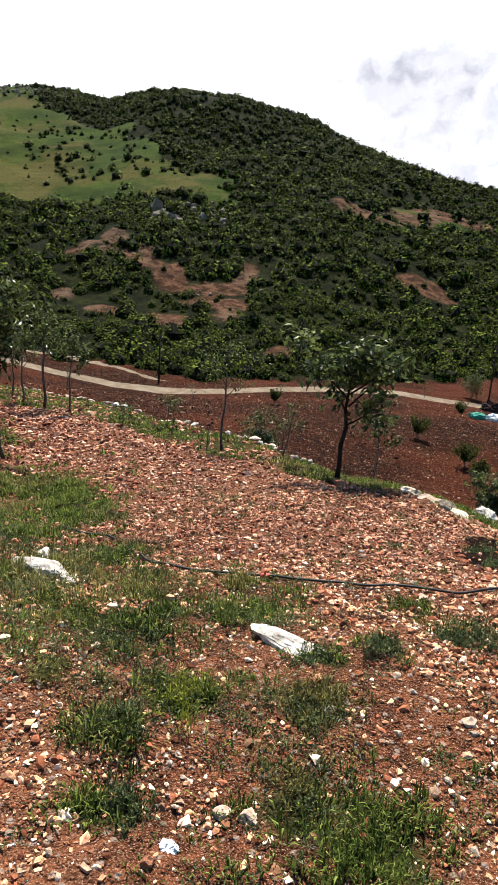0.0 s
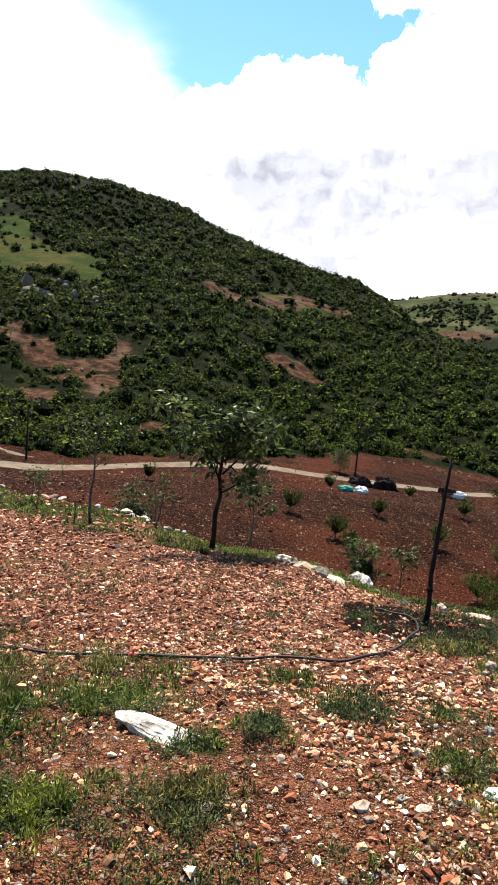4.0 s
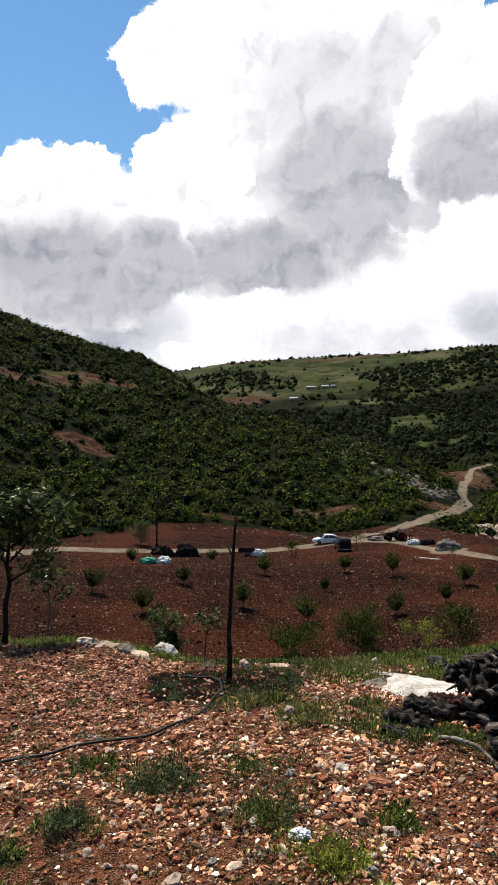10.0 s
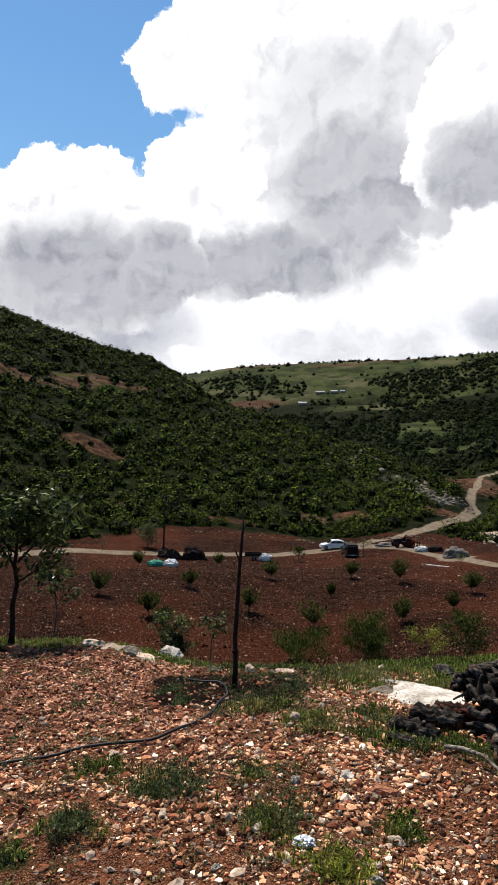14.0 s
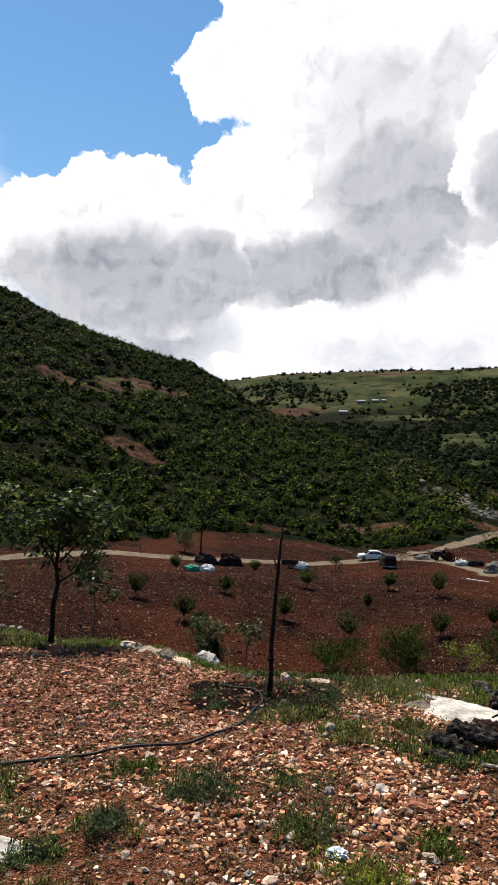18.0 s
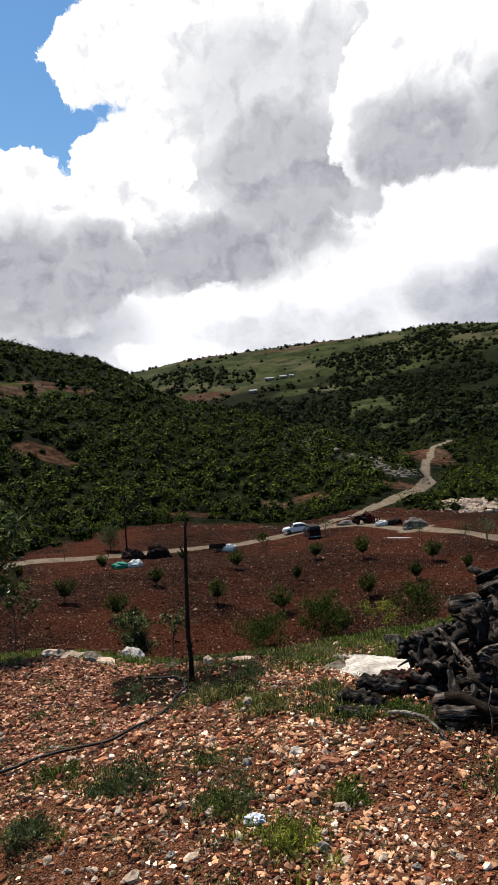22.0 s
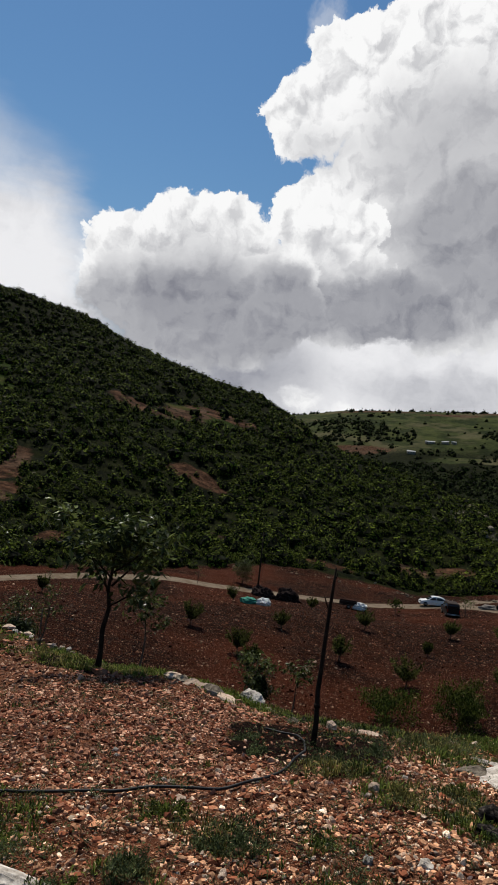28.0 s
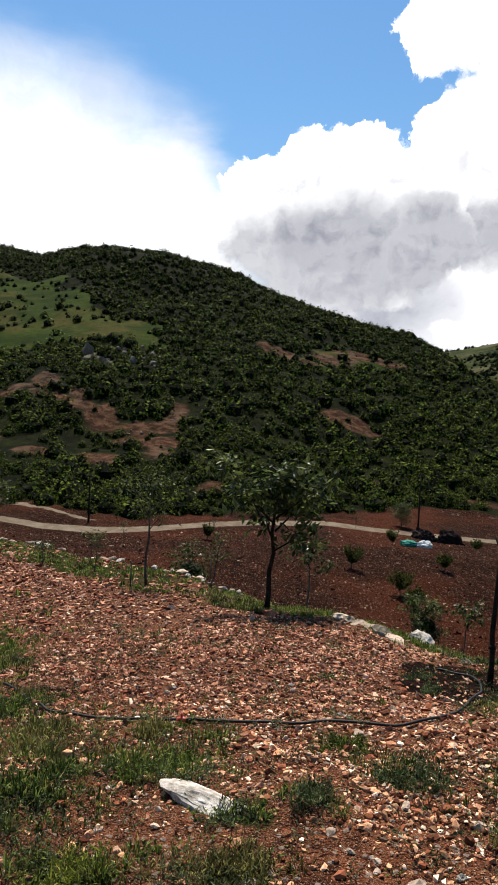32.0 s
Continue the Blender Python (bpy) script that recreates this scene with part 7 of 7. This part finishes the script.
def pole(at, high, wires=False):
    p = place(*at)
    base = thing("utility_pole", (p.x, p.y, p.z - 0.3), "thin dark wooden utility pole beside the road", "utility pole", "utility poles")
    part("shaft", tube_mesh("shaft", [(0, 0, 0), (0.02, 0, high * 0.5), (0, 0, high)], [0.13, 0.11, 0.085], 9), POLE_WOOD, base)
    part("crossarm", block((0.9, 0.08, 0.1), (0, 0, high - 0.35), 0.01), POLE_WOOD, base)
    for x in (-0.36, 0.36):
        part("insulator", tube_mesh("insulator", [(x, 0, high - 0.3), (x, 0, high - 0.14)], [0.03, 0.045], 8), STEEL, base)


pole((-16.89, 95.6), 8.4)
pole((-49.2, 64.1), 6.0)


def plank(at, length, turn):
    p = place(*at)
    ob = part("plank", block((length, 0.22, 0.06), (0, 0, 0.03), 0.01), SACK)
    ob.matrix_world = pose(p.x, p.y, p.z + 0.05, 0, 2, turn)
    tagged(ob, "pale plank lying on the field's rim", "plank")


plank((19.8, 86.5), 3.2, -14)


def shed(at, length, depth, high, turn):
    p = place(*at)
    base = thing("farm_shed", (p.x, p.y, p.z - 1.0), "low pale farm building with a sheet roof on the far slope", "building", "far farm buildings", turn)
    part("wall", block((length, depth, high + 1), (0, 0, (high + 1) / 2), 0.0), SHED_WALL, base)
    roof = bmesh.new()
    h = high + 1
    ends = []
    for x in (-length / 2 - 0.4, length / 2 + 0.4):
        ends.append([roof.verts.new(v) for v in ((x, -depth / 2 - 0.4, h), (x, 0, h + depth * 0.22), (x, depth / 2 + 0.4, h), (x, depth / 2 + 0.4, h - 0.25), (x, -depth / 2 - 0.4, h - 0.25))])
    roof.faces.new(ends[0])
    roof.faces.new(ends[1][::-1])
    for k in range(5):
        roof.faces.new((ends[0][k], ends[1][k], ends[1][(k + 1) % 5], ends[0][(k + 1) % 5]))
    bmesh.ops.recalc_face_normals(roof, faces=roof.faces)
    part("roof", roof, SHED_ROOF, base, smooth=False)
    for k in range(3):
        part("window", block((1.0, 0.1, 1.0), (-length * 0.3 + k * length * 0.3, -depth / 2 - 0.02, h * 0.6), 0.0), GLASS, base, "dark window opening")


shed((49.4, 1003), 13, 6, 2.6, 8)
shed((70.0, 1000), 10, 6, 2.6, -4)
shed((82.5, 1004), 6, 5, 2.6, 10)
shed((22.7, 938), 11, 7, 3.0, 0)


def rubble():
    """Pale rubble on the cut banks, outcrops of the spur, and stones along the field's far rim."""
    rng = np.random.default_rng(31)
    groups = []
    for cx, cy, sx, sy, n, size in ((31, 186, 4.0, 6, 70, 0.62), (34, 171, 3.6, 5, 80, 0.58), (27, 172, 3.2, 5, 70, 0.58), (20, 197, 3, 5, 40, 0.8), (-107, 160, 4, 3, 40, 0.9), (-296, 250, 9, 14, 110, 1.0), (-276, 276, 12, 12, 110, 1.0), (38, 163, 3, 3, 40, 0.5), (24, 205, 3, 7, 40, 0.7),
                                    (12, 117, 16, 1.2, 160, 0.16), (-60, 82, 10, 0.6, 60, 0.22), (-115, 151, 3, 3, 40, 0.8), (-77, 118, 3, 4, 12, 0.4)):
        groups.append(np.stack([rng.normal(cx, sx, n), rng.normal(cy, sy, n), size * np.exp(rng.normal(0, 0.4, n))]))
    x, y, s = np.concatenate(groups, 1)
    n = 520
    t = rng.uniform(0, 1, n)
    bx, by = np.interp(t, [0, 0.4, 0.7, 1], [-88, -94, -90.5, -92.5]) + rng.normal(0, 1.6, n), np.interp(t, [0, 0.4, 0.7, 1], [40, 48.5, 53, 58.5]) + rng.normal(0, 1.4, n)
    v, f = pebbles(rng, bx, by, height(bx, by) + 0.1, 0.42 * np.exp(rng.normal(0, 0.4, n)))
    tagged(part("outcrop", sheet("outcrop", v, f), GREY_STONE), "dark layered grey rocks beyond the road's bend", "rocks", kind="stuff")
    n = 640
    bx, by = rng.normal(41.8, 3.0, n), rng.uniform(112, 133, n)
    tagged(part("rubble", sheet("rubble", *pebbles(rng, bx, by, height(bx, by), 0.34 * np.exp(rng.normal(0, 0.5, n)))), STONE), "pale broken rubble on the red roadside bank", "rubble", kind="stuff")
    tagged(part("rubble", sheet("rubble", *pebbles(rng, x, y, height(x, y), s)), GREY_STONE), "pale rubble and outcrops on the banks and spur", "rubble", kind="stuff")
    x, y = scatter(rng, 26000, -45, 32, 30, 100, lambda x, y: in_sight(x, y, 104) * (np.hypot(x, y) < np.interp(np.degrees(np.arctan2(x, y)), ROAD[0], ROAD[1]) - 3.5) * np.clip(55 / np.hypot(x, y), 0, 1) ** 2)
    s = np.clip(np.exp(rng.normal(math.log(0.044), 0.50, len(x))), 0.02, 0.16)
    tagged(part("field_stones", sheet("field_stones", *pebbles(rng, x, y, height(x, y), s, True)), FIELD_GRIT), "stones strewn over the red orchard earth", "stones", kind="stuff")


rubble()

# ---- scrub on the hills ----
def scrub_amount(x, y):
    az, rad = np.degrees(np.arctan2(x, y)), np.hypot(x, y)
    foot, crest = np.interp(az, BASE[0], BASE[1]), np.interp(az, CREST[0], CREST[1])
    open_ground = np.maximum.reduce([MEADOW(x, y) * 0.985, np.clip(1.25 * BARE(x, y), 0, 0.95), 0.8 * PALE(x, y)])
    lane = step(2.5, 5.5, way_off(x, y, UPPER_ROAD))
    thin = 1 - 0.35 * step(0.55, 0.9, rad / crest) * (rough(x, y, 25, 55, 3) < 0.1)
    return np.clip(step(foot - 1, foot + 5, rad) * (1 - open_ground) * lane * thin * (0.85 + 0.5 * rough(x, y, 14, 51, 3)), 0, 1)


def ring_scatter(rng, count, a0, a1, r0, r1, keep, even=1.0):
    """Places between two bearings and two radii, kept by a chance; even=1 spreads them by area, less crowds them nearer."""
    out, have = [], 0
    while have < count:
        az = np.radians(rng.uniform(a0, a1, 30000))
        r = (rng.uniform(r0 ** (1 + even), r1 ** (1 + even), 30000)) ** (1 / (1 + even))
        x, y = r * np.sin(az), r * np.cos(az)
        ok = rng.random(30000) < keep(x, y)
        out.append(np.stack([x[ok], y[ok]], -1))
        have += ok.sum()
    return np.concatenate(out)[:count].T


def hillside():
    rng = np.random.default_rng(21)

    def near_face(x, y):
        rad = np.hypot(x, y)
        return scrub_amount(x, y) * (rad < 210)

    def far_face(x, y):
        az, rad = np.degrees(np.arctan2(x, y)), np.hypot(x, y)
        return scrub_amount(x, y) * (rad < np.interp(az, CREST[0], CREST[1]) * 1.06)
    x, y = ring_scatter(rng, 6800, -74, 27, 84, 210, near_face, 0.8)
    size = np.clip(np.exp(rng.normal(math.log(2.0), 0.48, len(x))), 0.7, 5.0)
    low_down = np.hypot(x, y) < 142
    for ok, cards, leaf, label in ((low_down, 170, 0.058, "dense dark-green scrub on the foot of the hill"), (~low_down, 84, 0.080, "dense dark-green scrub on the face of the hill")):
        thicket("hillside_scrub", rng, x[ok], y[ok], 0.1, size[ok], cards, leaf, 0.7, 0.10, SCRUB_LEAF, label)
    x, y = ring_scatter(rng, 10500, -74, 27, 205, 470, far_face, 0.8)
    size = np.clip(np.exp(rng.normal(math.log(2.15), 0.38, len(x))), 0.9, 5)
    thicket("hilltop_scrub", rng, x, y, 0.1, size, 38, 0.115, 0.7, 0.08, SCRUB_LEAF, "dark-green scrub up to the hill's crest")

    def meadow_dots(x, y):
        az, rad = np.degrees(np.arctan2(x, y)), np.hypot(x, y)
        cluster = 1 - step(6, 26, way_off(x, y, [(-232, 222), (-190, 196), (-162, 183)]))
        return (rad < np.interp(az, CREST[0], CREST[1])) * np.maximum(0.16 * (rough(x, y, 30, 61, 2) > 0.1), cluster) * MEADOW(x, y)
    x, y = ring_scatter(rng, 150, -74, 0, 150, 440, meadow_dots)
    size = np.clip(np.exp(rng.normal(math.log(1.7), 0.4, len(x))), 0.8, 4)
    thicket("meadow_bushes", rng, x, y, 0.1, size, 60, 0.11, 0.75, 0.13, SCRUB_LEAF, "scattered low bushes on the hill meadow")

    x, y = rng.uniform(-96, -66, 260), rng.uniform(26, 46, 260)
    size = np.clip(np.exp(rng.normal(math.log(0.9), 0.4, len(x))), 0.4, 2.2)
    thicket("bank_bushes", rng, x, y, 0.1, size, 60, 0.12, 0.6, 0.13, SHRUB_LEAF, "low green bushes on the bank before the rocks")

    def dale_scrub(x, y):
        rad = np.hypot(x, y)
        az = np.degrees(np.arctan2(x, y))
        return (rad > np.interp(az, CREST[0], CREST[1]) * 0.98) * step(4, 8, way_off(x, y, UPPER_ROAD)) * (1 - 0.95 * BARE(x, y)) * np.clip(0.7 + 0.8 * rough(x, y, 30, 67, 3), 0, 1)
    x, y = ring_scatter(rng, 2400, -6, 27, 150, 470, dale_scrub, 0.6)
    size = np.clip(np.exp(rng.normal(math.log(2.7), 0.4, len(x))), 1.0, 6)
    thicket("dale_scrub", rng, x, y, 0.1, size, 90, 0.075, 0.65, 0.13, SCRUB_LEAF, "dark scrub and small trees in the valley behind the spur")

    def woods(x, y):
        rad = np.hypot(x, y)
        return np.clip(0.15 + 1.1 * rough(x, y, 90, 63, 4) + 0.75 * (1 - step(700, 1150, rad)), 0.03, 1) * (1 - 0.9 * BARE(x, y)) * (1 - 0.9 * MEADOW(x, y) * (rad < 900)) * (1 - 0.80 * step(1080, 1220, rad))
    x, y = ring_scatter(rng, 8000, -12, 27, 400, 1420, woods, 0.5)
    size = np.clip(np.exp(rng.normal(math.log(5.2), 0.40, len(x))), 2.2, 12)
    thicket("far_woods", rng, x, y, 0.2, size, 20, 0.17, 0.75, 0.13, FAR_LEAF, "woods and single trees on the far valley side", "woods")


hillside()
